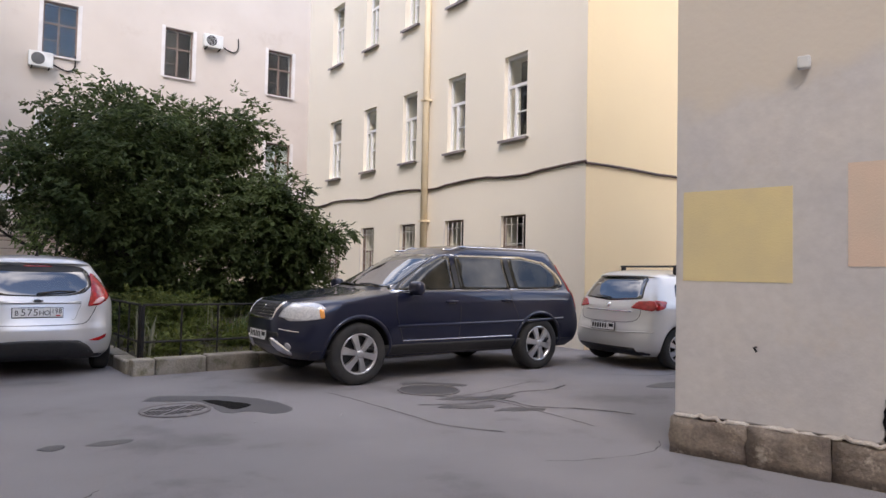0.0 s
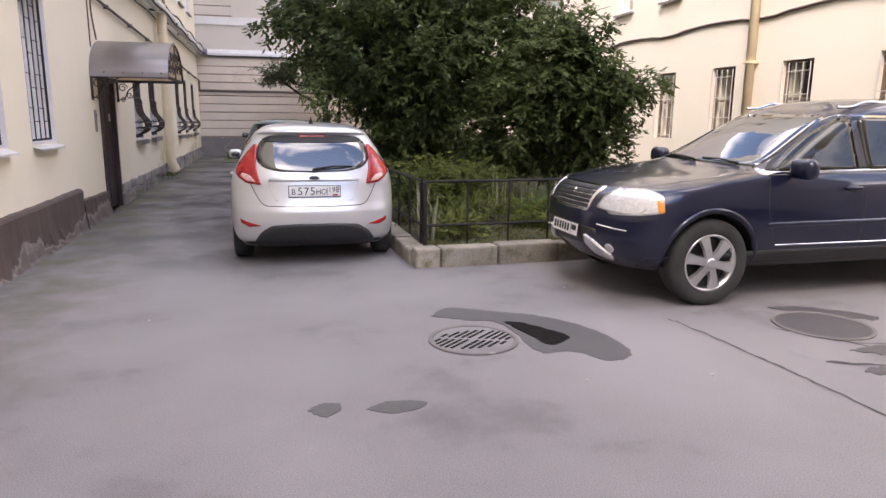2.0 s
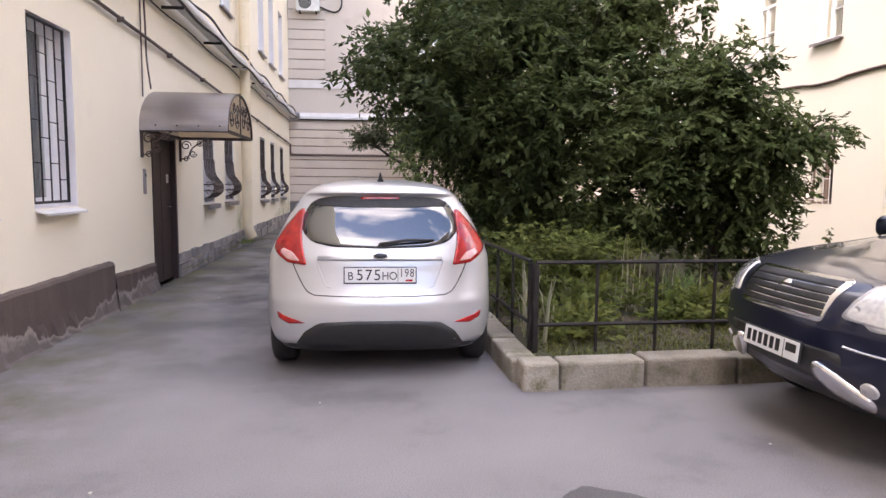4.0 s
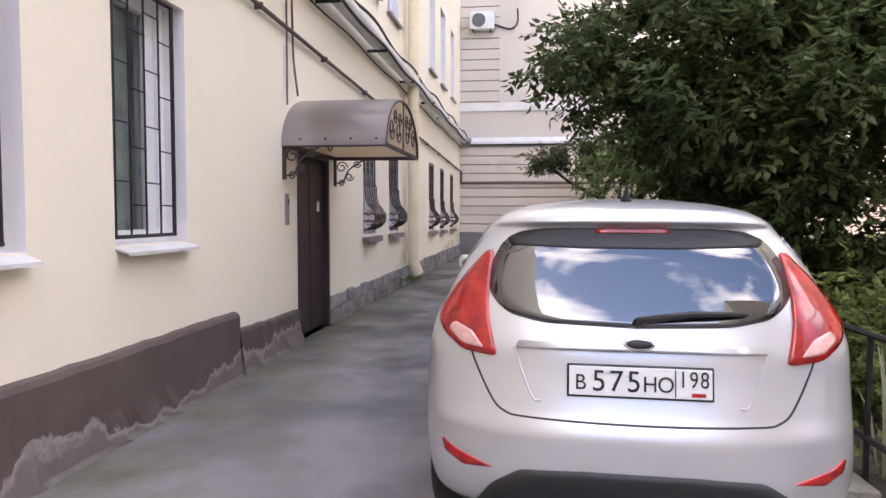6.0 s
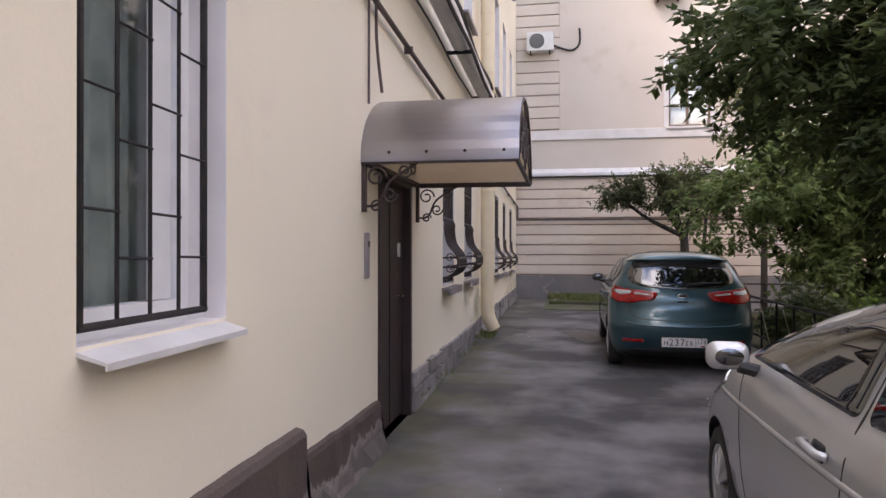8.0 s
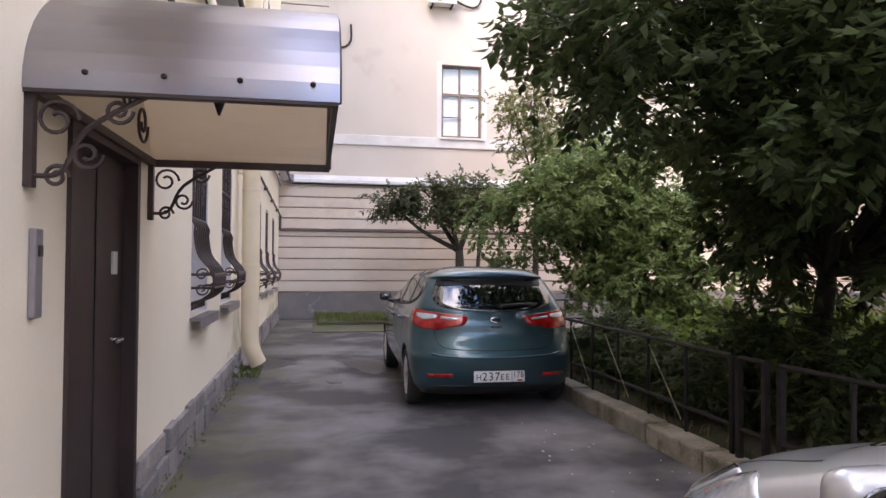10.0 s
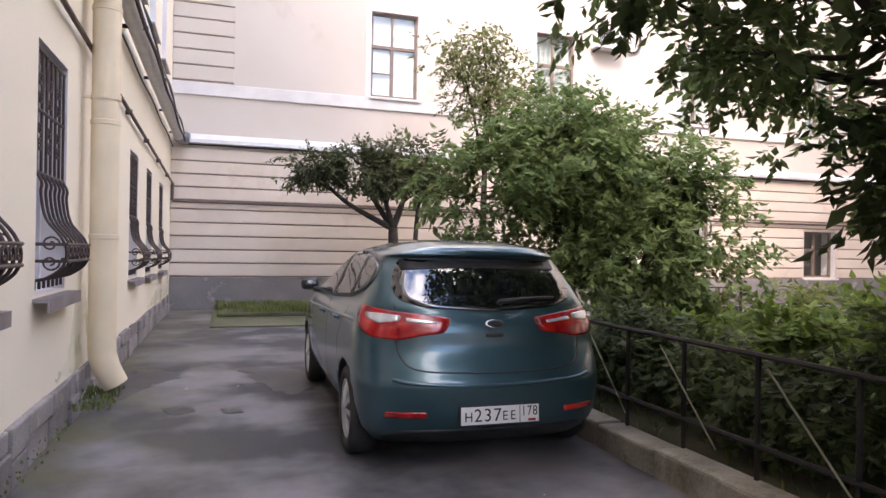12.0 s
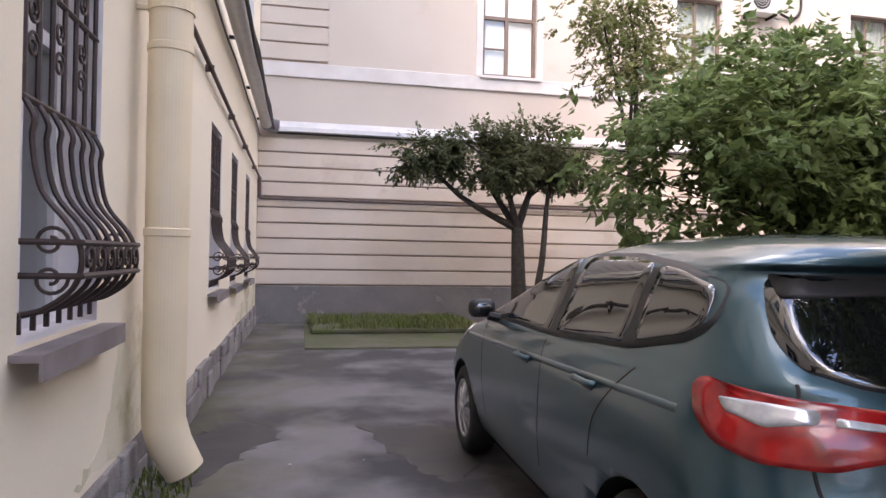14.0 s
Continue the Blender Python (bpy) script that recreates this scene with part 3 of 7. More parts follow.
while u > -6:
    w_ = rng.uniform(0.35, 0.7)
    for k, (za, zb) in enumerate(((0, 0.30),)):
        d = rng.uniform(-0.03, 0.0)
        bm = boxbm(d, 0.4, u - w_ + 0.004, u - 0.001, za, zb - rng.uniform(0, 0.03))
        bmesh.ops.subdivide_edges(bm, edges=bm.edges[:], cuts=3, use_grid_fill=True)
        for v in bm.verts:
            v.co += Vector((rng.uniform(-0.016, 0.016), rng.uniform(-0.008, 0.008), rng.uniform(-0.010, 0.010)))
        part("footing_stone", bm, M_FOOT, near, "", True)
    u -= w_
bm = bmesh.new()
rows = []
for k in range(9):
    zc = 0.30 + 0.036 * k
    hw_ = 0.022 * math.sin(math.pi * (k + 0.6) / 9.6) * (1 + 0.5 * math.sin(k * 2.3))
    yc_ = -1.42 + 0.008 * math.sin(k * 1.7)
    rows.append([bm.verts.new((0.022, yc_ - hw_, zc)), bm.verts.new((0.022, yc_ + hw_, zc))])
for p, q in zip(rows, rows[1:]):
    bm.faces.new((p[0], p[1], q[1], q[0]))
r_ = bmesh.ops.extrude_face_region(bm, geom=bm.faces[:])
bmesh.ops.translate(bm, vec=(0.012, 0, 0), verts=[v for v in r_["geom"] if isinstance(v, bmesh.types.BMVert)])
bmesh.ops.recalc_face_normals(bm, faces=bm.faces)
part("split", bm, M_TAR, near, "black upright split in the render")
bm = bmesh.new()
rows = []
for k in range(151):
    u_ = -0.02 - 0.04 * k
    lift = 0.285 + 0.022 * noise.noise(Vector((k * 0.6, 2, 0))) + 0.03 * noise.noise(Vector((k * 1.7, 7, 0)))
    rows.append([bm.verts.new(p) for p in ((0.03, u_, lift + 0.024), (0.020, u_, lift + 0.016), (-0.004 - 0.012 * abs(noise.noise(Vector((k * 2.1, 3, 1)))), u_, lift), (0.03, u_, lift - 0.010))])
for p, q in zip(rows, rows[1:]):
    for k in range(3):
        bm.faces.new((p[k], q[k], q[k + 1], p[k + 1]))
bmesh.ops.recalc_face_normals(bm, faces=bm.faces)
part("mortar_edge", bm, M_MORTAR, near, "ragged whitish mortar along the footing", True)
part("hook", tube(bmesh.new(), [(0.02, -0.62, 0.86), (-0.03, -0.62, 0.86), (-0.03, -0.64, 0.83)], 0.008), M_IRON, near)
part("lamp_box", boxbm(-0.04, 0.02, -0.98, -0.90, 2.83, 2.92, 0.01), M_AC, near, "small pale junction box")

# ---- west house: windows, door, plinth, pipes ----
S_PLAST = dict(white=True, transom=0.0, mull=0.76, t=0.085)
S_OLD = dict(white=True, transom=0.7, mull=0.5, t=0.05)


def bar_grille(u0, u1, z0, z1, x):
    g = thing("window_grille", "plain black welded bar grille fixed over the window", "grille", "plain window grilles")
    for i in range(5):
        u = u0 + 0.012 + (u1 - u0 - 0.024) * i / 4
        part("upright_bar", tube(bmesh.new(), [(x, u, z0), (x, u, z1)], 0.014 if i in (0, 4) else 0.007, 6), M_IRON, g)
    part("frame_bar", tube(bmesh.new(), [(x, u0, z0), (x, u1, z0)], 0.014, 6), M_IRON, g)
    part("frame_bar", tube(bmesh.new(), [(x, u0, z1), (x, u1, z1)], 0.014, 6), M_IRON, g)
    step = (u1 - u0 - 0.024) / 4
    for i in range(4):
        for k in range(4):
            z = z0 + (z1 - z0) * (k + (0.55 if i % 2 else 0.95)) / 4.3
            c = u0 + 0.012 + step * i
            part("cross_bar", tube(bmesh.new(), [(x + 0.009, c, z), (x + 0.009, c + step, z - 0.004)], 0.005, 5), M_IRON, g)
    return g


def low_sill(a, b, z, parent):
    """A sloping sheet-metal sill with a turned-down lip."""
    bm = bmesh.new()
    prof = [(-0.17, z + 0.012), (0.0, z - 0.006), (0.10, z - 0.036), (0.10, z - 0.058), (0.092, z - 0.058), (0.092, z - 0.044), (0.0, z - 0.022), (-0.17, z - 0.004)]
    ends = [[bm.verts.new((XL + d, u, h)) for d, h in prof] for u in (a, b)]
    for k in range(len(prof)):
        bm.faces.new((ends[0][k], ends[1][k], ends[1][(k + 1) % 8], ends[0][(k + 1) % 8]))
    bm.faces.new(ends[0])
    bm.faces.new(ends[1][::-1])
    bmesh.ops.recalc_face_normals(bm, faces=bm.faces)
    part("window_sill", bm, M_SILL, parent, "white painted sheet-metal sill")


for a, b in LOW_L:
    w_l = window("x", XL, 1, a, b, 1.20, 2.87, S_PLAST, 0.17, "white plastic window with a grey curtain behind bars", None, True)
    low_sill(a, b - 0.01, 1.195, w_l)
    part("infill_panel", boxbm(XL - 0.225, XL - 0.195, a + (b - a) * 0.76, b - 0.08, 1.28, 2.79), M_WFRAME, w_l, "narrow white infill panel of the window")
    bar_grille(a + 0.02, b - 0.13, 1.25, 2.84, XL - 0.02)


def belly_grille(u0, u1, z0, z1, x):
    g = thing("ornamental_grille", "dark brown wrought-iron window grille with a bulging basket foot", "grille", "ornamental window grilles")
    n = 7
    zb = z0 + 0.03
    for i in range(n):
        u = u0 + (u1 - u0) * i / (n - 1)
        up = [(x, u, z1 - 0.02), (x, u, z0 + 0.80)]
        belly = smooth_line([(x, u, z0 + 0.80), (x + 0.035, u, z0 + 0.73), (x + 0.03, u, z0 + 0.66), (x + 0.06, u, z0 + 0.50), (x + 0.15, u, z0 + 0.38), (x + 0.185, u, z0 + 0.28), (x + 0.16, u, z0 + 0.18), (x + 0.07, u, z0 + 0.11), (x + 0.0, u, z0 + 0.09)], 4)
        part("upright_bar", tube(bmesh.new(), up + belly[1:] + [Vector((x, u, zb))], 0.010, 6), M_BROWN, g)
    for z, dx in ((z1 - 0.03, 0), (z1 - 0.42, 0), (z0 + 0.80, 0), (z0 + 0.09, 0), (z0 + 0.33, 0.186), (z0 + 0.22, 0.186)):
        bm = bmesh.new()
        tube(bm, [(x, u0 - 0.01, z), (x + dx, u0 - 0.01, z), (x + dx, u1 + 0.01, z), (x, u1 + 0.01, z)] if dx else [(x, u0 - 0.02, z), (x, u1 + 0.02, z)], 0.012, 6)
        part("cross_bar", bm, M_BROWN, g)
    for i in range(n - 1):
        uc = u0 + (u1 - u0) * (i + 0.5) / (n - 1)
        if i % 2 == 0:
            for zc, h in ((z1 - 0.22, 1), (z1 - 0.33, -1), (z0 + 0.98, 1), (z0 + 1.10, -1)):
                part("scroll", tube(bmesh.new(), [(x + 0.004, a, b) for a, b in scroll(uc, zc, 0.05, 1.3, 0.5, h)], 0.006, 5), M_BROWN, g)
        part("rosette", tube(bmesh.new(), [(x + 0.188, a, b) for a, b in scroll(uc, z0 + 0.275, 0.05, 1.0, 0, 1)], 0.009, 5), M_BROWN, g)
    for ue in (u0, u1):
        for zc, h in ((z0 + 0.33, 1), (z0 + 0.21, -1)):
            part("side_scroll", tube(bmesh.new(), [(x + 0.09 + (a - 0.0), ue, b) for a, b in scroll(0.0, zc, 0.055, 1.3, 0, h)], 0.007, 5), M_BROWN, g)
    return g


for a, b, c, e in GRILL_L:
    window("x", XL, 1, a, b, c, e, S_OLD, 0.16, "white-framed ground-floor window behind an ornamental grille", (M_SILLD, 0.06, 0.10))
    belly_grille(a + 0.05, b - 0.05, c + 0.0, e - 0.03, XL - 0.015)
for a in UP_L:
    for z in (4.85, 8.5):
        window("x", XL, 1, a, a + 0.95, z, z + 2.0, S_OLD, 0.14, "white-framed upper window in the cream wall", (M_SILLD, 0.02, 0.08))

# entrance door with its frame
door = thing("door_1", "closed dark brown steel entrance door with a small pale lock plate", "door", kind="structure")
part("door_leaf", boxbm(XL - 0.10, XL - 0.05, DOOR[0] + 0.06, DOOR[1] - 0.06, 0.03, 2.03, 0.006), M_DOOR, door)
bm = bmesh.new()
box(bm, XL - 0.14, XL + 0.02, DOOR[0], DOOR[0] + 0.06, 0, 2.08)
box(bm, XL - 0.14, XL + 0.02, DOOR[1] - 0.06, DOOR[1], 0, 2.08)
box(bm, XL - 0.14, XL + 0.02, DOOR[0] + 0.06, DOOR[1] - 0.06, 2.03, 2.08)
part("door_frame", bm, M_DOOR, door)
part("lock_plate", boxbm(XL - 0.05, XL - 0.035, 13.55, 13.62, 1.42, 1.54, 0.004), M_SILL, door, "pale metal lock plate")
part("door_handle", tube(bmesh.new(), [(XL - 0.05, 13.58, 1.08), (XL + 0.0, 13.58, 1.08), (XL + 0.0, 13.47, 1.08)], 0.012), M_CHROME, door)
part("panel_groove", boxbm(XL - 0.052, XL - 0.044, 13.29, 13.31, 0.05, 2.0), M_BLACK, door)
bell = thing("intercom_panel", "narrow grey metal intercom panel beside the entrance door", "intercom")
part("plate", boxbm(XL, XL + 0.025, 12.40, 12.47, 1.28, 1.60, 0.006), M_SILLD, bell)
part("button", boxbm(XL + 0.025, XL + 0.032, 12.42, 12.45, 1.50, 1.54), M_BLACK, bell)

# canopy: a barrel sheet on a frame with scrollwork
CX0, CX1, CY0, CY1, CZ = XL, -0.41, 12.34, 14.12, 2.11
can = thing("door_canopy", "arched bluish sheet canopy on scrolled brown iron above the door", "canopy")


def arch(t, off=0.0):
    a = math.pi * (1 - t)
    return (CY0 + CY1) / 2 + (0.91 + off) * math.cos(a), CZ - 0.030 + (0.575 + off) * max(math.sin(a), 0) ** 0.95


bm = bmesh.new()
N = 28
grid = []
for i in range(N + 1):
    y, z = arch(i / N)
    y2, z2 = arch(i / N, -0.012)
    grid.append([bm.verts.new((CX0, y, z)), bm.verts.new((CX1 + 0.008, y, z)), bm.verts.new((CX1 + 0.008, y2, z2)), bm.verts.new((CX0, y2, z2))])
for p, q in zip(grid, grid[1:]):
    for k in range(4):
        f = bm.faces.new((p[k], p[(k + 1) % 4], q[(k + 1) % 4], q[k]))
        f.material_index = 1 if k == 2 else 0
for e in (grid[0], grid[-1]):
    bm.faces.new(e)
bmesh.ops.recalc_face_normals(bm, faces=bm.faces)
part("roof_sheet", bm, [M_SHEET, M_CANIN], can, "dull bluish sheet that lets some light through")
for i in range(4):
    y, z = arch(0.015, 0.004)
    bm = bmesh.new()
    bmesh.ops.create_icosphere(bm, subdivisions=1, radius=0.012, matrix=Matrix.Translation((CX0 + 0.2 + 0.26 * i, y, z + 0.03)))
    part("rivet", bm, M_IRON, can)
for a, b in (((CX0, CY0, CZ), (CX1, CY0, CZ)), ((CX0, CY1, CZ), (CX1, CY1, CZ)), ((CX1, CY0, CZ), (CX1, CY1, CZ)), ((CX0 + 0.02, CY0, CZ), (CX0 + 0.02, CY1, CZ))):
    x0, x1, y0, y1 = min(a[0], b[0]) - 0.02, max(a[0], b[0]) + 0.02, min(a[1], b[1]) - 0.02, max(a[1], b[1]) + 0.02
    part("frame_rail", boxbm(max(x0, XL), min(x1, CX1 + 0.004), max(y0, CY0 - 0.016), min(y1, CY1 + 0.016), CZ - 0.045, CZ - 0.002, 0.004), M_BROWN, can)
part("front_arch", tube(bmesh.new(), [(CX1, *arch(k / 20, -0.02)) for k in range(21)], 0.016, 6), M_BROWN, can)
yc = (CY0 + CY1) / 2
for s in (-1, 1):
    for q, (zz, r) in enumerate(((CZ + 0.17, 0.13), (CZ + 0.32, 0.09))):
        for k in (0.25, 0.6):
            part("scroll", tube(bmesh.new(), [(CX1, a, b) for a, b in scroll(yc + s * k * (1 - 0.3 * q), zz, r, 1.4, 0, s)], 0.008, 5), M_BROWN, can)
part("arch_bar", tube(bmesh.new(), [(CX1, yc, CZ), (CX1, yc, CZ + 0.56)], 0.01, 6), M_BROWN, can)
for y in (CY0 + 0.02, CY1 - 0.02):
    br = part("bracket", boxbm(XL, XL + 0.03, y - 0.02, y + 0.02, 1.74, CZ - 0.025), M_BROWN, can)
    part("bracket_bar", tube(bmesh.new(), smooth_line([(XL + 0.03, y, 1.78), (XL + 0.12, y, 1.80), (XL + 0.2, y, 1.95), (XL + 0.42, y, CZ - 0.02)], 5), 0.010, 6), M_BROWN, can)
    for cx, cz, r, h in ((0.10, 1.98, 0.075, 1), (0.20, 1.86, 0.055, -1), (0.10, 1.78, 0.045, 1), (0.30, 2.02, 0.05, -1)):
        part("scroll", tube(bmesh.new(), [(XL + a, y, b) for a, b in scroll(cx, cz, r, 1.4, 0, h)], 0.008, 5), M_BROWN, can)
for k, (cy, cz, r, h) in enumerate(((CY0 + 0.30, CZ + 0.16, 0.12, 1), (CY0 + 0.62, CZ + 0.24, 0.10, -1), (CY1 - 0.30, CZ + 0.16, 0.12, -1), (CY1 - 0.62, CZ + 0.24, 0.10, 1))):
    part("scroll", tube(bmesh.new(), [(XL + 0.03, a, b) for a, b in scroll(cy, cz, r, 1.5, 0, h)], 0.009, 5), M_BROWN, can)
lant = thing("porch_lantern", "small dark iron lantern hanging under the door canopy", "lantern")
bm = bmesh.new()
LM = Matrix.Translation((-0.96, 13.25, 2.50)) @ Matrix.Rotation(math.pi / 2, 4, "Y")
spin(bm, [(0.0, 0.05), (0.03, 0.10), (0.05, 0.10), (0.20, 0.06), (0.22, 0.03), (0.29, 0.006)], 8, LM)
part("lantern_body", bm, M_IRON, lant)
part("hanger", tube(bmesh.new(), [(-0.96, 13.25, 2.49), (-0.96, 13.25, 2.66)], 0.008), M_IRON, lant)

# plinth: brown paint, then bare stones
pl = thing("plinth_west", "low projecting footing of the cream wall, brown paint flaking off grey stone", "plinth", kind="structure")


def rough_strip(y0, y1, h0, h1, d, seed):
    r = random.Random(seed)
    bm = bmesh.new()
    n = max(int((y1 - y0) / 0.12), 2)
    rows = []
    for i in range(n + 1):
        y = y0 + (y1 - y0) * i / n
        h = h0 + (h1 - h0) * i / n + r.uniform(-0.006, 0.006)
        dd = d + r.uniform(-0.006, 0.006)
        rows.append([bm.verts.new(p) for p in ((XL, y, h + 0.012), (XL + dd * 0.7, y, h), (XL + dd, y, h - 0.03), (XL + dd + r.uniform(0, 0.012), y, h * 0.4), (XL + dd + r.uniform(0.0, 0.05), y, 0.03), (XL + dd + 0.05, y, -0.02))])
    for p, q in zip(rows, rows[1:]):
        for k in range(5):
            bm.faces.new((p[k], q[k], q[k + 1], p[k + 1]))
    for e in (rows[0], rows[-1]):
        bm.faces.new(e)
    bmesh.ops.recalc_face_normals(bm, faces=bm.faces)
    return bm


part("painted_footing", rough_strip(-22, 11.2, 0.60, 0.55, 0.06, 1), M_PLINTH_B, pl, "dark brown painted footing")
part("painted_footing", rough_strip(11.205, 12.74, 0.39, 0.35, 0.035, 2), M_PLINTH_B, pl, "dark brown painted low footing")
rng = random.Random(11)
y = 13.86
while y < 27.9:
    w_ = rng.uniform(0.25, 0.6)
    za = 0.0
    for zb in (rng.uniform(0.16, 0.22), 0.36):
        part("footing_stone", boxbm(XL, XL + rng.uniform(0.02, 0.055), y + 0.008, y + w_, za, zb + rng.uniform(-0.015, 0.015), 0.012), M_STONE, pl)
        za = zb + 0.012
    y += w_

# damp at the foot of the wall and flaked paint on the plinth


def wall_stain(name, outline, x, material, label, seed, jag=0.03):
    r = random.Random(seed)
    pts = smooth_line([(a, b, 0) for a, b in outline + [outline[0]]], 8)[:-1]
    bm = bmesh.new()
    bm.faces.new([bm.verts.new((x, p.x + r.uniform(-jag, jag), max(p.y + r.uniform(-jag, jag), 0.003))) for p in pts])
    r_ = bmesh.ops.extrude_face_region(bm, geom=bm.faces[:])
    bmesh.ops.translate(bm, vec=(0.002, 0, 0), verts=[v for v in r_["geom"] if isinstance(v, bmesh.types.BMVert)])
    bmesh.ops.triangulate(bm, faces=[f for f in bm.faces if len(f.verts) > 4])
    bmesh.ops.recalc_face_normals(bm, faces=bm.faces)
    return part(name, bm, material, pl, label)


wall_stain("damp_stain", [(17.9, 0.40), (18.3, 0.55), (18.55, 0.95), (18.9, 1.05), (19.1, 0.70), (19.5, 0.52), (20.2, 0.40), (19.0, 0.36)], XL - 0.001, M_DAMP, "green damp stain behind the downpipe", 3)
wall_stain("damp_stain", [(24.0, 0.40), (25.5, 0.62), (26.8, 0.58), (27.8, 0.9), (28.1, 0.6), (28.0, 0.38), (26, 0.37)], XL - 0.001, M_DAMP, "green damp stain by the rear corner", 5)
# downpipes


def downpipe(x, y, r, top):
    d = thing("downpipe", "fat cream-painted sheet-metal downpipe with a kicked-out foot", "downpipe", "downpipes")
    bm = bmesh.new()
    up = Matrix.Translation((x, y, 0)) @ Matrix.Rotation(-math.pi / 2, 4, "Y")
    prof = []
    z = 0.52
    while z < top:
        prof += [(z, r * 0.98), (min(z + 0.92, top), r * 1.0), (min(z + 0.925, top), r * 1.05), (min(z + 0.96, top), r * 1.05), (min(z + 0.965, top), r * 0.98)]
        z += 0.965
    part("pipe", spin(bm, prof, 40, up), M_PIPE, d)
    bm = bmesh.new()
    tube(bm, [(x, y, 0.54), (x + 0.005, y, 0.46), (x + 0.04, y + 0.005, 0.34), (x + 0.11, y + 0.02, 0.20)], [r, r * 1.0, r * 0.98, r * 0.92], 20, False)
    part("spout", bm, M_PIPE, d, "kicked-out foot of the pipe", True)
    for zz in (2.62, 5.6, 8.6):
        bm = bmesh.new()
        spin(bm, [(zz, r * 1.06), (zz + 0.05, r * 1.06)], 24, up)
        box(bm, XL, x, y - 0.012, y + 0.012, zz + 0.01, zz + 0.035)
        part("bracket", bm, M_PIPE, d)
    return d


downpipe(-1.305, 18.72, 0.112, 13.4)
downpipe(-1.35, 7.25, 0.09, 13.4)

# service pipes and cables along the west wall
duct = thing("insulated_pipe", "white wrapped service pipe running along the wall", "pipe")
pts = [(XL + 0.17, y_, 4.02 - 0.012 * (y_ - 11) + 0.008 * math.sin(y_)) for y_ in np.linspace(10.2, 28.1, 40)]
part("pipe_run", tube(bmesh.new(), pts, 0.115, 14), M_WHITEPIPE, duct, "", True)
part("end_cap", tube(bmesh.new(), [(XL + 0.17, 28.05, 3.81), (XL + 0.22, 28.15, 3.80), (XL + 0.36, 28.2, 3.78)], 0.135, 14), M_ZINC, duct, "grey bent pipe end", True)
for y_ in np.arange(11, 28, 2.4):
    part("bracket", boxbm(XL, XL + 0.3, y_, y_ + 0.03, 3.82, 3.86), M_IRON, duct)
cab = thing("wall_cable", "black cables slung along the white pipe", "cable")
for k, (dx, dz, am) in enumerate(((0.30, -0.10, 0.03), (0.26, 0.13, 0.05), (0.05, -0.20, 0.02))):
    pts = [(XL + dx, y_, 4.0 - 0.012 * (y_ - 11) + dz + am * math.sin(y_ * 2.1 + k)) for y_ in np.linspace(9.0, 28.1, 60)]
    part("cable_run", tube(bmesh.new(), pts, 0.022 if k < 2 else 0.012, 6), M_CABLE, cab)
rail = thing("gas_pipe", "thin brown gas pipe on wall brackets, turning down at the corner", "pipe")
pts = [(XL + 0.05, y_, 3.30 - 0.030 * (y_ - 11)) for y_ in np.linspace(5, 28.2, 24)]
part("pipe_run", tube(bmesh.new(), pts, 0.022, 8), M_CABLEB, rail)
part("pipe_drop", tube(bmesh.new(), [(XL + 0.05, 28.22, 2.80), (XL + 0.05, 28.22, 2.42), (XL + 0.10, 28.22, 2.40)], 0.03, 8), M_CABLEB, rail)
part("pipe_run", tube(bmesh.new(), [(XL + 0.05, 28.22, 2.40), (8, 28.22, 2.37), (30, 28.22, 2.36)], 0.028, 8), M_CABLEB, rail, "brown pipe along the rear wall")
for y_ in np.arange(6, 28, 1.9):
    part("bracket", boxbm(XL, XL + 0.075, y_, y_ + 0.03, 3.27 - 0.03 * (y_ - 11), 3.33 - 0.03 * (y_ - 11)), M_CABLEB, rail)
wire = thing("drop_wire", "thin wire hanging loose down the wall to the canopy", "cable")
part("wire", tube(bmesh.new(), smooth_line([(XL + 0.03, 12.55, 4.0), (XL + 0.06, 12.5, 3.4), (XL + 0.04, 12.58, 3.0), (XL + 0.07, 12.62, 2.62)], 5), 0.012, 5), M_CABLEB, wire)
part("wire", tube(bmesh.new(), [(XL + 0.03, 12.42, 6.0), (XL + 0.03, 12.42, 2.5)], 0.01, 5), M_CABLEB, wire)

# ---- rear wall: courses, bands, ledge, windows ----
trim = thing("rustication", "shallow horizontal render courses at the foot of the rear wall", "wall courses", kind="structure")


def courses(z0, z1, h, u0, u1, skips, d=0.036):
    z = z0
    while z < z1 - 0.05:
        ze = min(z + h, z1)
        cuts = [u0]
        for a, b, c, e in sorted(skips):
            if c < ze and e > z:
                cuts += [a - 0.06, b + 0.06]
        cuts.append(u1)
        for a, b in zip(cuts[::2], cuts[1::2]):
            part("course", boxbm(a, b, YB - d, YB, z + 0.016, ze - 0.016, 0.010), M_COURSE if z1 < 4 else M_WALL_B, trim)
            part("joint", boxbm(a, b, YB - 0.006, YB, z - 0.014, z + 0.014), M_JOINT, trim)
        z = ze


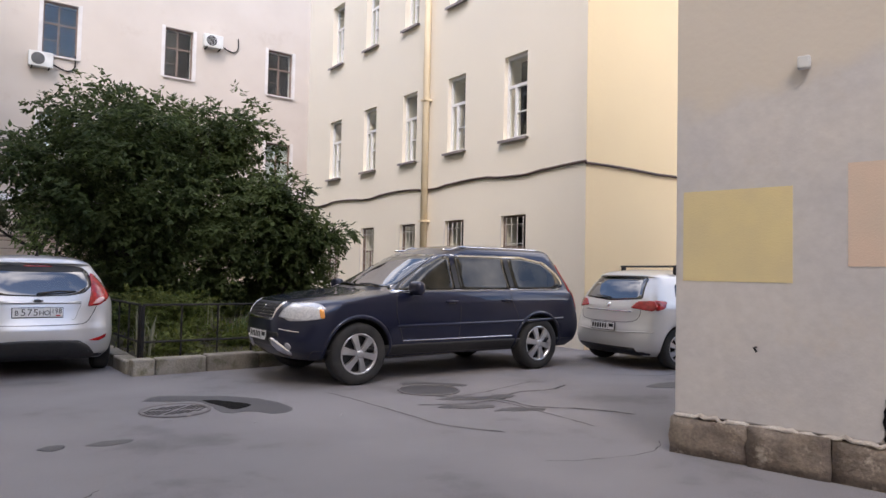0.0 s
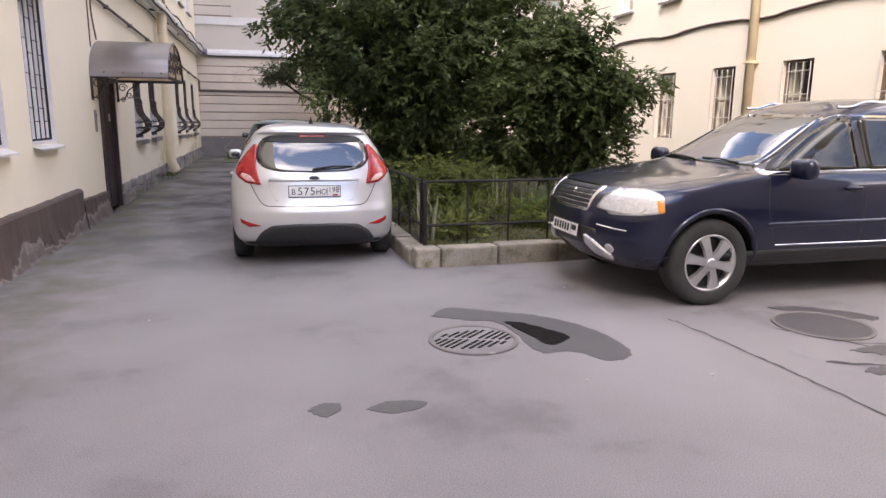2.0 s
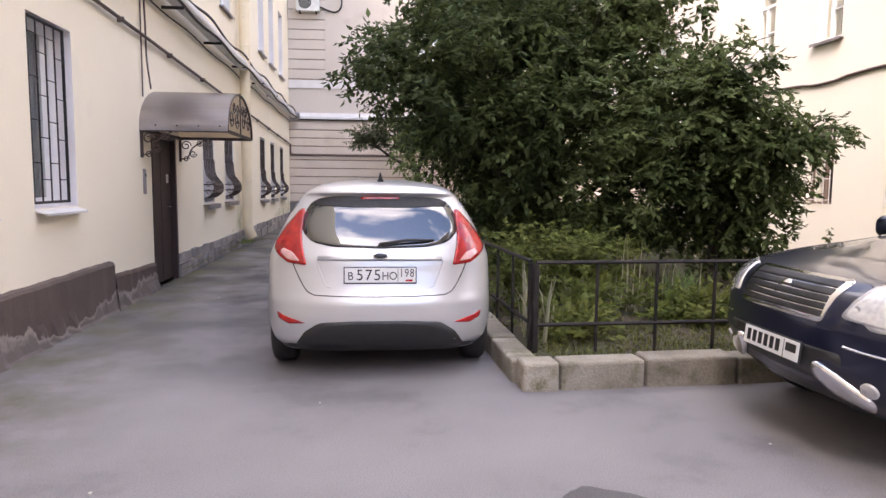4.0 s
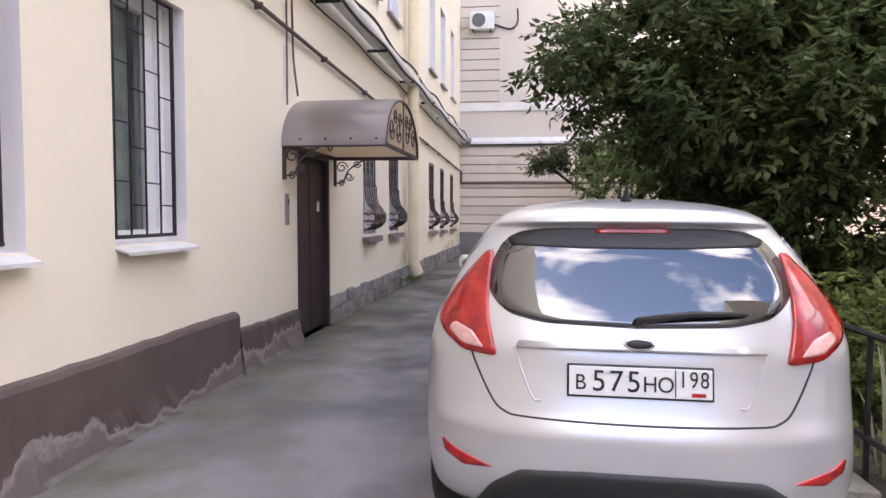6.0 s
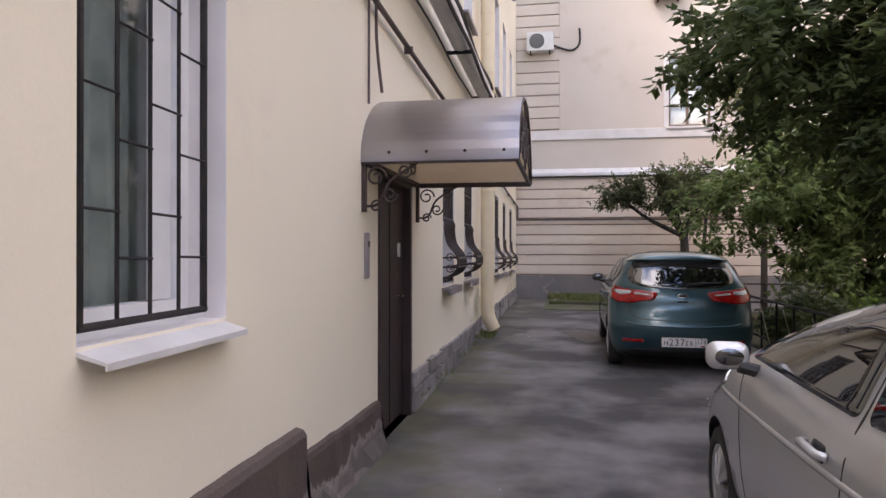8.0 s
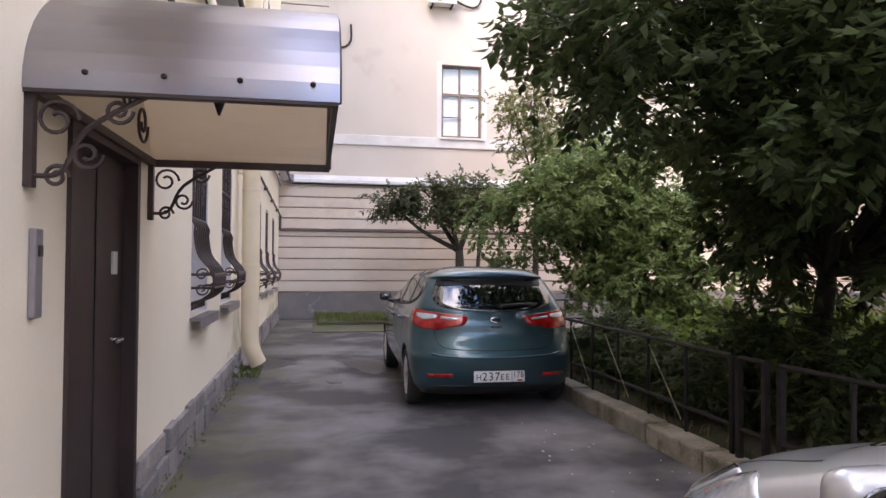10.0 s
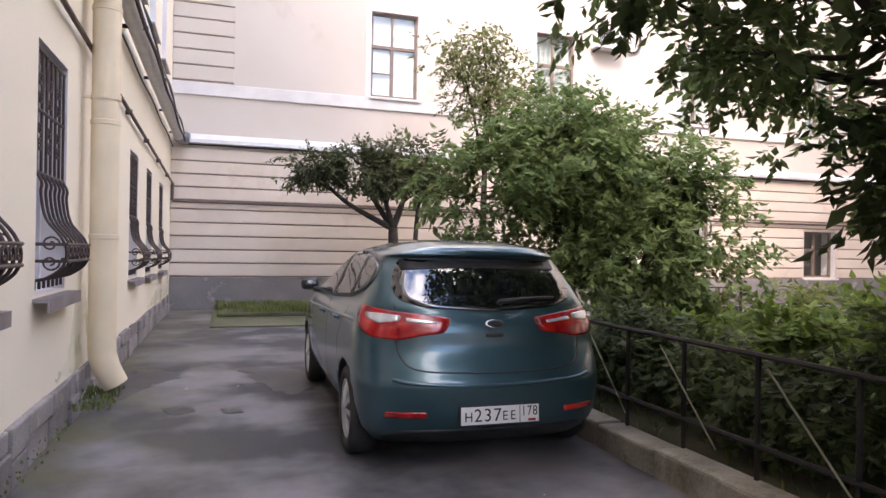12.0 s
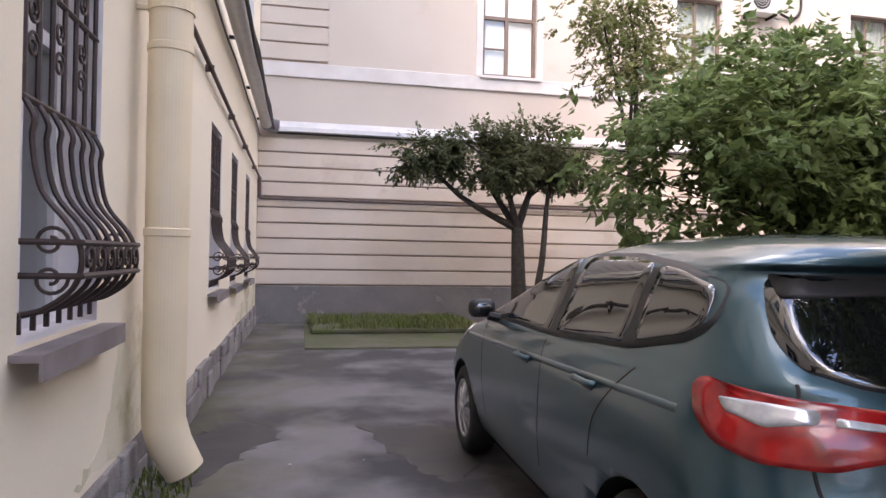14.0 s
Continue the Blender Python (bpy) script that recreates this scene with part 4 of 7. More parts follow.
courses(0.74, 2.36, 0.30, XL + 0.002, 34, LOWB)
courses(2.44, 3.60, 0.29, XL + 0.002, 34, LOWB)
courses(5.10, 13.0, 0.345, XL + 0.002, -0.18, [])
base = thing("plinth_north", "dark grey stained footing of the rear wall", "plinth", kind="structure")
part("footing", boxbm(XL + 0.002, 34, YB - 0.07, YB, 0, 0.72, 0.012), M_STONE_D, base)
band = thing("band_north", "white painted band with flaking patches on the rear wall", "trim", kind="structure")
part("band", boxbm(XL + 0.002, 34, YB - 0.05, YB, 4.78, 5.06, 0.012), M_TRIMW, band)
ledge = thing("ledge_north", "white metal-capped ledge with a dark cable beneath", "ledge", kind="structure")
bm = bmesh.new()
vs = []
for x in (XL + 0.32, 34):
    vs.append([bm.verts.new((x, y_, z_)) for y_, z_ in ((YB, 3.92), (YB - 0.16, 3.78), (YB - 0.16, 3.70), (YB, 3.66))])
for k in range(4):
    bm.faces.new((vs[0][k], vs[1][k], vs[1][(k + 1) % 4], vs[0][(k + 1) % 4]))
bm.faces.new(vs[0])
bm.faces.new(vs[1][::-1])
bmesh.ops.recalc_face_normals(bm, faces=bm.faces)
part("cap", bm, M_WHITEPIPE, ledge)
part("cable", tube(bmesh.new(), [(XL + 0.3, YB - 0.10, 3.665), (10, YB - 0.10, 3.655), (30, YB - 0.10, 3.66)], 0.018, 6), M_CABLE, ledge)
S_WOOD = dict(white=False, transom=0.60, mull=0.46, t=0.06, topmull=True, bar=0.48)
for a, b in BACK:
    for z in (5.10, 9.36):
        window("y", YB, -1, a, b, z, z + 2.06, S_WOOD, 0.10, "tall brown-framed window with a white surround", (M_TRIMW, 0.03, 0.10), "blind" if z < 6 and a < 5 else a > 5 and z < 6)
        bm = bmesh.new()
        for p, q, r_, s_ in ((a - 0.14, a, z - 0.02, z + 2.12), (b, b + 0.14, z - 0.02, z + 2.12)):
            box(bm, p, q, YB - 0.02, YB, r_, s_, 0.004)
        tagged(part("trim", bm, M_TRIMW), "flat white surround of a rear-wall window", "trim", kind="structure")
for a, b, c, e in LOWB:
    window("y", YB, -1, a, b, c, e, S_WOOD, 0.15, "small brown-framed ground-floor window in the rear wall", (M_TRIMW, 0.03, 0.08))


def aircon(x, z, scale=1.0):
    a = thing("air_conditioner", "white outdoor air-conditioner unit bracketed to the wall", "air conditioner", "air conditioners")
    w_, h_, d_ = 0.8 * scale, 0.56 * scale, 0.3 * scale
    part("casing", boxbm(x, x + w_, YB - 0.06 - d_, YB - 0.06, z, z + h_, 0.02), M_AC, a)
    cm = Matrix.Translation((x + w_ * 0.38, YB - 0.06 - d_, z + h_ * 0.5)) @ Matrix.Rotation(-math.pi / 2, 4, "Z")
    part("fan_opening", spin(bmesh.new(), [(-0.004, h_ * 0.40), (0.006, h_ * 0.40), (0.010, h_ * 0.36)], 24, cm), M_BLACK, a, "dark round fan opening")
    bm = bmesh.new()
    for r in (0.1, 0.2, 0.3, 0.4):
        tube(bm, [(x + w_ * 0.38 + h_ * r * math.cos(t), YB - 0.075 - d_, z + h_ * 0.5 + h_ * r * math.sin(t)) for t in np.linspace(0, 2 * math.pi, 25)], 0.005, 4, False)
    part("fan_guard", bm, M_AC, a)
    for q in (x + 0.1, x + w_ - 0.14):
        part("bracket", boxbm(q, q + 0.04, YB - 0.06 - d_, YB, z - 0.05, z - 0.002), M_IRON, a)
    part("hose", tube(bmesh.new(), smooth_line([(x + w_, YB - 0.1, z + 0.2), (x + w_ + 0.5, YB - 0.05, z + 0.05), (x + w_ + 0.75, YB - 0.04, z + 0.25), (x + w_ + 0.75, YB - 0.04, z + 0.7)], 5), 0.03, 6), M_CABLE, a)
    return a


aircon(-1.15, 7.40)
aircon(8.9, 6.85)
aircon(2.52, 8.77)
aircon(8.85, 10.85)

# ---- wing: windows, cable, downpipe ----
S_NEW = dict(white=True, transom=0.64, mull=0.62, t=0.055, bar=0.5)
S_LOWW = dict(white=False, transom=0.55, mull=0.45, t=0.04)
for a, b in WIN_W:
    window("x", XW, -1, a, b, 4.22, 6.0, S_NEW, 0.10, "white plastic window with a fanlight in the cream wing", (M_SILLD, 0.03, 0.10))
    window("x", XW, -1, a, b, 7.75, 9.65, S_NEW, 0.16, "white plastic window with a fanlight in the cream wing", (M_SILLD, 0.03, 0.10))
    window("x", XW, -1, a - 0.02, b + 0.04, 1.12, 2.6, S_LOWW, 0.09, "old ground-floor window behind a loose white grille")
    g = thing("window_grille", "thin white welded grille over a ground-floor window", "grille", "wing window grilles")
    for i in range(5):
        u = a + 0.02 + (b - a - 0.02) * i / 4
        part("upright_bar", tube(bmesh.new(), [(XW - 0.03, u, 1.12), (XW - 0.03, u, 2.55)], 0.008, 5), M_SILL, g)
    for i in range(4):
        z = 1.2 + 0.4 * i
        part("cross_bar", tube(bmesh.new(), [(XW - 0.036, a, z), (XW - 0.036, b, z)], 0.007, 5), M_SILL, g)
wc = thing("wing_cable", "dark cable bundle strung round the wing above the ground floor", "cable")
pts = [(XW - 0.03, y_, 3.46 + 0.025 * math.sin(y_ * 1.9) - (0.03 if int(y_) % 3 == 0 else 0)) for y_ in np.linspace(19.7, 7.47, 40)]
part("cable_run", tube(bmesh.new(), pts, 0.026, 6), M_CABLEB, wc)
part("cable_run", tube(bmesh.new(), [(x_, 7.47, 3.46 + 0.01 * math.sin(x_ * 3)) for x_ in np.linspace(9.98, 30, 30)], 0.026, 6), M_CABLEB, wc)
dp = thing("wing_downpipe", "cream-painted downpipe on the wing", "downpipe")
part("pipe", tube(bmesh.new(), [(XW - 0.12, 12.62, 0.3), (XW - 0.12, 12.62, 13.4)], 0.085, 16), M_PIPE, dp, "", True)
for zz in (2.6, 5.6, 8.6):
    part("bracket", boxbm(XW - 0.22, XW, 12.52, 12.72, zz, zz + 0.04), M_PIPE, dp)

# ---- yard surface: patches, cracks, covers ----


def flat_patch(name, outline, z, material, label, category, jag=0.02, seed=1):
    r = random.Random(seed)
    pts = smooth_line([(x, y_, 0) for x, y_ in outline + [outline[0]]], 7)[:-1]
    c = sum(pts, Vector()) / len(pts)
    bm = bmesh.new()
    top = [bm.verts.new((p.x + r.uniform(-jag, jag), p.y + r.uniform(-jag, jag), z)) for p in pts]
    rim = [bm.verts.new((c.x + (v.co.x - c.x) * 1.015, c.y + (v.co.y - c.y) * 1.015, 0.0005)) for v in top]
    bm.faces.new(top)
    for k in range(len(top)):
        bm.faces.new((top[k], rim[k], rim[(k + 1) % len(top)], top[(k + 1) % len(top)]))
    bmesh.ops.triangulate(bm, faces=[f for f in bm.faces if len(f.verts) > 4])
    bmesh.ops.recalc_face_normals(bm, faces=bm.faces)
    return tagged(part(name, bm, material), label, category)


flat_patch("asphalt_patch", [(2.22, 6.30), (2.40, 6.50), (2.75, 6.32), (3.05, 6.12), (3.30, 5.75), (3.36, 5.35), (3.28, 5.14), (3.10, 5.10), (2.98, 5.30), (2.74, 5.36), (2.72, 5.80), (2.66, 6.05), (2.45, 6.14)], 0.004, M_ASPH_D, "dark damp asphalt repair patch beside the drain", "patch", 0.012, 1)
flat_patch("pothole", [(2.72, 6.03), (2.84, 5.98), (2.97, 5.80), (3.06, 5.60), (2.98, 5.50), (2.85, 5.46), (2.80, 5.65)], 0.008, M_TAR, "black crumbling hole in the asphalt patch", "pothole", 0.008, 2)
flat_patch("asphalt_patch", [(1.17, 4.76), (1.24, 4.83), (1.34, 4.81), (1.33, 4.72), (1.25, 4.66)], 0.004, M_ASPH_D, "small dark stain on the asphalt", "patch", 0.006, 3)
flat_patch("asphalt_patch", [(1.48, 4.71), (1.60, 4.78), (1.80, 4.74), (1.76, 4.66), (1.60, 4.63)], 0.004, M_ASPH_D, "small dark stain on the asphalt", "patch", 0.006, 4)
flat_patch("asphalt_patch", [(7.6, 4.3), (8.0, 4.4), (8.5, 4.2), (8.4, 3.9), (7.9, 4.0)], 0.004, M_ASPH_D, "dark worn patch on the asphalt", "patch", 0.02, 5)
for k, pl_pts in enumerate((
        [(4.85, 4.90), (5.1, 4.93), (5.35, 4.78), (5.62, 4.80), (5.75, 4.66), (5.5, 4.60), (5.3, 4.66), (5.05, 4.74)],
        [(4.62, 4.56), (4.8, 4.60), (4.95, 4.42), (5.15, 4.40), (5.1, 4.28), (4.9, 4.32), (4.72, 4.44)],
        [(5.0, 4.12), (5.2, 4.18), (5.5, 4.02), (5.45, 3.92), (5.2, 4.02)],
        [(5.05, 5.95), (5.4, 5.86), (5.7, 5.55), (5.62, 5.46), (5.35, 5.66), (5.1, 5.84)])):
    flat_patch("asphalt_patch", pl_pts, 0.005, M_ASPH_D, "dark ravelled asphalt round the broken cover", "patch", 0.022, 30 + k)
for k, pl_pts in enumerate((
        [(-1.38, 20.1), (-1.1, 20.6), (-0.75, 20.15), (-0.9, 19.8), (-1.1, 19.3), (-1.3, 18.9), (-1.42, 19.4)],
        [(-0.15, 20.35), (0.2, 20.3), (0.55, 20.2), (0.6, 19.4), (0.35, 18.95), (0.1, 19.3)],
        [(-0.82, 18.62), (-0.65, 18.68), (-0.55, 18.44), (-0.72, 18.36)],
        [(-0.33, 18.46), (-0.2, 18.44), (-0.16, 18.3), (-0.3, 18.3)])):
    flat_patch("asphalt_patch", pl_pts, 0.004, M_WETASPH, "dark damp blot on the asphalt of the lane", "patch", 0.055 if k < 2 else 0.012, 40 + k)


def crack(pts, w=0.008, seed=1):
    r = random.Random(seed)
    line = smooth_line([(x, y_, 0) for x, y_ in pts], 8)
    bm = bmesh.new()
    prev = None
    for i, p in enumerate(line):
        d = (line[min(i + 1, len(line) - 1)] - line[max(i - 1, 0)]).normalized()
        nrm = Vector((-d.y, d.x, 0))
        q = p + nrm * r.uniform(-0.012, 0.012)
        ww = w * r.uniform(0.4, 1.3) * (0.4 if i in (0, len(line) - 1) else 1)
        cur = (bm.verts.new(q + nrm * ww + Vector((0, 0, 0.0035))), bm.verts.new(q - nrm * ww + Vector((0, 0, 0.0035))))
        if prev:
            bm.faces.new((prev[0], prev[1], cur[1], cur[0]))
        prev = cur
    return tagged(part("asphalt_crack", bm, M_CRACK), "thin dark crack in the asphalt", "crack", "asphalt cracks")


crack([(0.3, 3.2), (0.6, 3.12), (0.92, 2.97), (1.4, 2.72), (1.73, 2.56), (2.31, 2.34)], 0.004, 1)
crack([(0.92, 2.97), (1.05, 3.2), (1.2, 3.32), (1.39, 3.55)], 0.005, 2)
crack([(2.31, 2.34), (2.2, 2.1), (2.15, 1.9), (2.17, 1.74)], 0.003, 3)
crack([(4.02, 5.85), (4.08, 5.47), (4.12, 4.9), (4.16, 4.48), (4.2, 3.91), (4.5, 3.4)], 0.011, 4)
crack([(4.5, 4.75), (5.0, 4.55), (5.44, 4.54), (5.5, 4.1), (5.9, 3.7), (6.1, 3.3)], 0.022, 5)
crack([(5.44, 4.54), (5.9, 4.8), (6.4, 4.75), (6.8, 4.9)], 0.02, 6)
crack([(4.9, 5.1), (5.3, 4.95), (5.9, 5.1), (6.6, 5.3)], 0.010, 7)
crack([(8.0, 5.2), (8.6, 4.8), (9.2, 4.9)], 0.012, 8)


crack([(4.67, 5.45), (5.03, 4.95), (5.36, 4.47), (5.37, 3.71), (5.35, 3.15)], 0.012, 10)
crack([(4.15, 2.58), (4.5, 2.42), (5.06, 2.33), (5.4, 2.5)], 0.005, 11)


def cover(x, y_, r, kind, name, label):
    c = thing(name, label, "manhole cover", m=Matrix.Translation((x, y_, 0)))
    up = Matrix.Rotation(-math.pi / 2, 4, "Y")
    part("ring", spin(bmesh.new(), [(0.0, r), (0.012, r), (0.014, r - 0.015), (0.010, r - 0.03), (0.0, r - 0.03)], 40, up), M_STONE_D, c)
    part("plate", spin(bmesh.new(), [(0.001, r - 0.035), (0.007, r - 0.035)], 40, up), M_ASPH if kind == "grate" else M_STONE_D if kind != "plain" else M_ASPH_D, c)
    if kind == "grate":
        m_ = Matrix.Rotation(-0.35, 4, "Z")
        for h in (-1, 1):
            for i in range(10):
                a = (i - 4.5) * 0.048 + (0.012 if i > 4 else -0.012)
                ln = math.sqrt(max((r - 0.07) ** 2 - a * a, 0.006))
                lean = Matrix.Translation((a, h * 0.02, 0)) @ Matrix.Rotation(-0.5, 4, "Z")
                part("slot", boxbm(-0.010, 0.010, min(0, h * (ln - 0.03)), max(0, h * (ln - 0.03)), 0.0065, 0.0095, m=m_ @ lean), M_TAR, c)
    elif kind == "ribs":
        for i in range(7):
            a = (i - 3) * 0.085
            part("rib", tube(bmesh.new(), [(a + 0.03 * math.sin(t * 3), t, 0.010) for t in np.linspace(-math.sqrt(max(r * r * 0.8 - a * a, 0.01)), math.sqrt(max(r * r * 0.8 - a * a, 0.01)), 9)], 0.008, 5), M_ASPH_D, c)
    return c


cover(2.37, 5.68, 0.32, "grate", "drain_grate", "round cast-iron drain grate with four fields of slots")
cover(2.20, 1.40, 0.34, "ribs", "manhole_cover", "round ribbed manhole cover set in broken asphalt")
cover(5.10, 5.42, 0.36, "plain", "manhole_cover", "worn round manhole cover beside the dark car")

# rear strip: mossy raised slab
slab = thing("slab_north", "mossy raised concrete strip under the rear wall", "slab", kind="structure")
part("slab_body", boxbm(-0.55, 2.6, 24.6, YB - 0.07, 0, 0.03, 0.008), M_SLAB, slab)
part("slab_body", boxbm(-0.45, 2.7, 26.2, YB - 0.075, 0.03, 0.10, 0.02), M_SLAB, slab, "upper mossy step of the strip")

# litter
lit = thing("litter", "small pale scraps of litter on the asphalt", "litter", kind="stuff")
bm = bmesh.new()
rng = random.Random(8)
for i in range(48):
    x, y_ = (rng.uniform(1.2, 2.2), rng.uniform(12.5, 16)) if i < 28 else (rng.uniform(-1.2, 4.5), rng.uniform(1, 20))
    s = rng.uniform(0.006, 0.022)
    box(bm, x, x + s, y_, y_ + s * rng.uniform(0.6, 1.6), 0, 0.006)
part("scraps", bm, M_LITTER, lit)

# ---- cars ----
from mathutils.bvhtree import BVHTree


def pchip(zs, vs, z):
    i = min(max(sum(1 for q in zs if q <= z) - 1, 0), len(zs) - 2)

    def slope(k):
        if k == 0 or k == len(zs) - 1:
            j = 0 if k == 0 else len(zs) - 2
            return (vs[j + 1] - vs[j]) / (zs[j + 1] - zs[j])
        a, b = (vs[k] - vs[k - 1]) / (zs[k] - zs[k - 1]), (vs[k + 1] - vs[k]) / (zs[k + 1] - zs[k])
        return 0 if a * b <= 0 else 2 * a * b / (a + b)

    h = zs[i + 1] - zs[i]
    t = (z - zs[i]) / h
    return (2 * t ** 3 - 3 * t * t + 1) * vs[i] + (t ** 3 - 2 * t * t + t) * h * slope(i) + (-2 * t ** 3 + 3 * t * t) * vs[i + 1] + (t ** 3 - t * t) * h * slope(i + 1)


def car_shell(levels, steps):
    """Closed body from plan outlines. A level: z, half width, rear y, front y, rear depth, front depth, rear power, front power."""
    zs = [q[0] for q in levels]
    cols = [[q[k] for q in levels] for k in range(1, 8)]
    bm = bmesh.new()
    rings = []
    allz = []
    for a, b in zip(zs, zs[1:]):
        allz += list(np.linspace(a, b, steps, endpoint=False))
    allz.append(zs[-1])
    for z in allz:
        w, yr, yf, dr, df, nr, nf = [pchip(zs, c, z) for c in cols]
        half = []
        for i in range(29):
            t = i / 28 * math.pi / 2
            half.append((w * math.sin(t) ** (2 / nr), yr + dr - dr * math.cos(t) ** (2 / nr)))
        a, b = yr + dr, yf - df
        for i in range(1, 22):
            q = i / 22
            y = a + (b - a) * q
            half.append((w * (1 + 0.012 * math.sin(math.pi * q)), y))
        for i in range(29):
            t = math.pi / 2 - i / 28 * math.pi / 2
            half.append((w * math.sin(t) ** (2 / nf), yf - df + df * math.cos(t) ** (2 / nf)))
        full = half + [(-x, y) for x, y in half[-2:0:-1]]
        rings.append([bm.verts.new((x, y, z)) for x, y in full])
    n = len(rings[0])
    for p, q in zip(rings, rings[1:]):
        for k in range(n):
            bm.faces.new((p[k], p[(k + 1) % n], q[(k + 1) % n], q[k]))
    bm.faces.new(rings[0][::-1])
    bm.faces.new(rings[-1])
    bmesh.ops.recalc_face_normals(bm, faces=bm.faces)
    return bm


def rounded(poly, r, seg=5):
    res = []
    n = len(poly)
    for i in range(n):
        p, a, b = Vector((*poly[i], 0)), Vector((*poly[i - 1], 0)), Vector((*poly[(i + 1) % n], 0))
        da, db = (a - p), (b - p)
        q = min(r, da.length * 0.45, db.length * 0.45)
        s, e = p + da.normalized() * q, p + db.normalized() * q
        for k in range(seg + 1):
            t = k / seg
            v = s * (1 - t) ** 2 + p * 2 * t * (1 - t) + e * t * t
            res.append((v.x, v.y))
    return res


class Car:
    def __init__(self, name, label, levels, paint, m, arches, wheel_r, steps=8):
        self.root = thing(name, label, "car", "parked cars", m=m)
        bm = car_shell(levels, steps)
        me = bpy.data.meshes.new("body")
        bm.to_mesh(me)
        bm.free()
        me.materials.append(paint)
        me.materials.append(M_BLACK)
        ob = new("body", me)
        cut = bmesh.new()
        hw = max(q[1] for q in levels)
        for y in arches:
            for s in (-1, 1):
                mm = Matrix.Translation((s * (hw + 0.10 - 0.2), y, wheel_r))
                spin(cut, [(-0.2, wheel_r * 1.14), (0.2, wheel_r * 1.14)], 40, mm)
        cme = bpy.data.meshes.new("cutter")
        cut.to_mesh(cme)
        cut.free()
        cme.materials.append(paint)
        cme.materials.append(M_BLACK)
        cme.polygons.foreach_set("material_index", [1] * len(cme.polygons))
        cob = new("cutter", cme)
        mod = ob.modifiers.new("arches", "BOOLEAN")
        mod.operation, mod.solver, mod.object = "DIFFERENCE", "EXACT", cob
        dg = bpy.context.evaluated_depsgraph_get()
        res = bpy.data.meshes.new_from_object(ob.evaluated_get(dg))
        ob.modifiers.clear()
        ob.data = res
        bpy.data.objects.remove(cob)
        for p in res.polygons:
            p.use_smooth = p.material_index == 0
            if p.normal.z < -0.8 and p.center.z < 0.4:
                p.material_index = 1
        ob.parent = self.root
        self.body, self.hw = ob, hw
        shell = car_shell(levels, steps)
        self.tree = BVHTree.FromBMesh(shell)
        shell.free()

    def hit(self, a, b, axis):
        """axis: 'r' rear (x, z), 'f' front (x, z), 'l' / 'R' sides (y, z), 't' top (x, y)."""
        o, d = {"r": ((a, -3, b), (0, 1, 0)), "f": ((a, 8, b), (0, -1, 0)), "l": ((-3, a, b), (1, 0, 0)), "R": ((3, a, b), (-1, 0, 0)), "d": ((a * 0.7071 + 2.2, a * 0.7071 - 2.2, b), (-0.7071, 0.7071, 0)), "e": ((-a * 0.7071 - 2.2, a * 0.7071 - 2.2, b), (0.7071, 0.7071, 0)), "t": ((a, b, 4), (0, 0, -1))}[axis]
        p, nrm, _, _ = self.tree.ray_cast(Vector(o), Vector(d))
        if p is None:
            guess = {"r": (a, 0.3, b), "f": (a, 3.6, b), "l": (-0.7, a, b), "R": (0.7, a, b), "d": (a * 0.7071 + 0.2, a * 0.7071 - 0.2, b), "e": (-a * 0.7071 - 0.2, a * 0.7071 - 0.2, b), "t": (a, b, 1.3)}[axis]
            p, nrm, _, _ = self.tree.find_nearest(Vector(guess))
        if nrm.dot(Vector(d)) > 0:
            nrm = -nrm
        return p, nrm

    def panel(self, name, poly, axis, material, parent=None, off=0.006, r=0.03, label="", rings=6, thick=0.012):
        """A smooth panel that follows the body, laid off it by off."""
        out = rounded(poly, r) if r else poly
        dense = []
        for p, q in zip(out, out[1:] + out[:1]):
            k = max(int(math.hypot(q[0] - p[0], q[1] - p[1]) / 0.05), 1)
            dense += [(p[0] + (q[0] - p[0]) * i / k, p[1] + (q[1] - p[1]) * i / k) for i in range(k)]
        cx, cy = sum(p[0] for p in dense) / len(dense), sum(p[1] for p in dense) / len(dense)
        bm = bmesh.new()
        n = len(dense)
        lay = []
        for j in range(rings):
            t = 1 - j / rings
            row = []
            for x, y in dense:
                p, nn = self.hit(cx + (x - cx) * t, cy + (y - cy) * t, axis)
                row.append(bm.verts.new(p + nn * (off if j else off * 0.9)))
            lay.append(row)
        p, nn = self.hit(cx, cy, axis)
        c = bm.verts.new(p + nn * off)
        skirt = []
        for x, y in dense:
            p, nn = self.hit(x, y, axis)
            skirt.append(bm.verts.new(p - nn * thick * 0.5))
        lay.insert(0, skirt)
        for p_, q_ in zip(lay, lay[1:]):
            for k in range(n):
                bm.faces.new((p_[k], p_[(k + 1) % n], q_[(k + 1) % n], q_[k]))
        for k in range(n):
            bm.faces.new((lay[-1][k], lay[-1][(k + 1) % n], c))
        inner = [v for row in lay[2:] for v in row] + [c]
        for _ in range(4 if rings > 5 else 0):
            bmesh.ops.smooth_vert(bm, verts=inner, factor=0.5, use_axis_x=True, use_axis_y=True, use_axis_z=True)
        bmesh.ops.recalc_face_normals(bm, faces=bm.faces)
        return part(name, bm, material, parent or self.root, label, True)

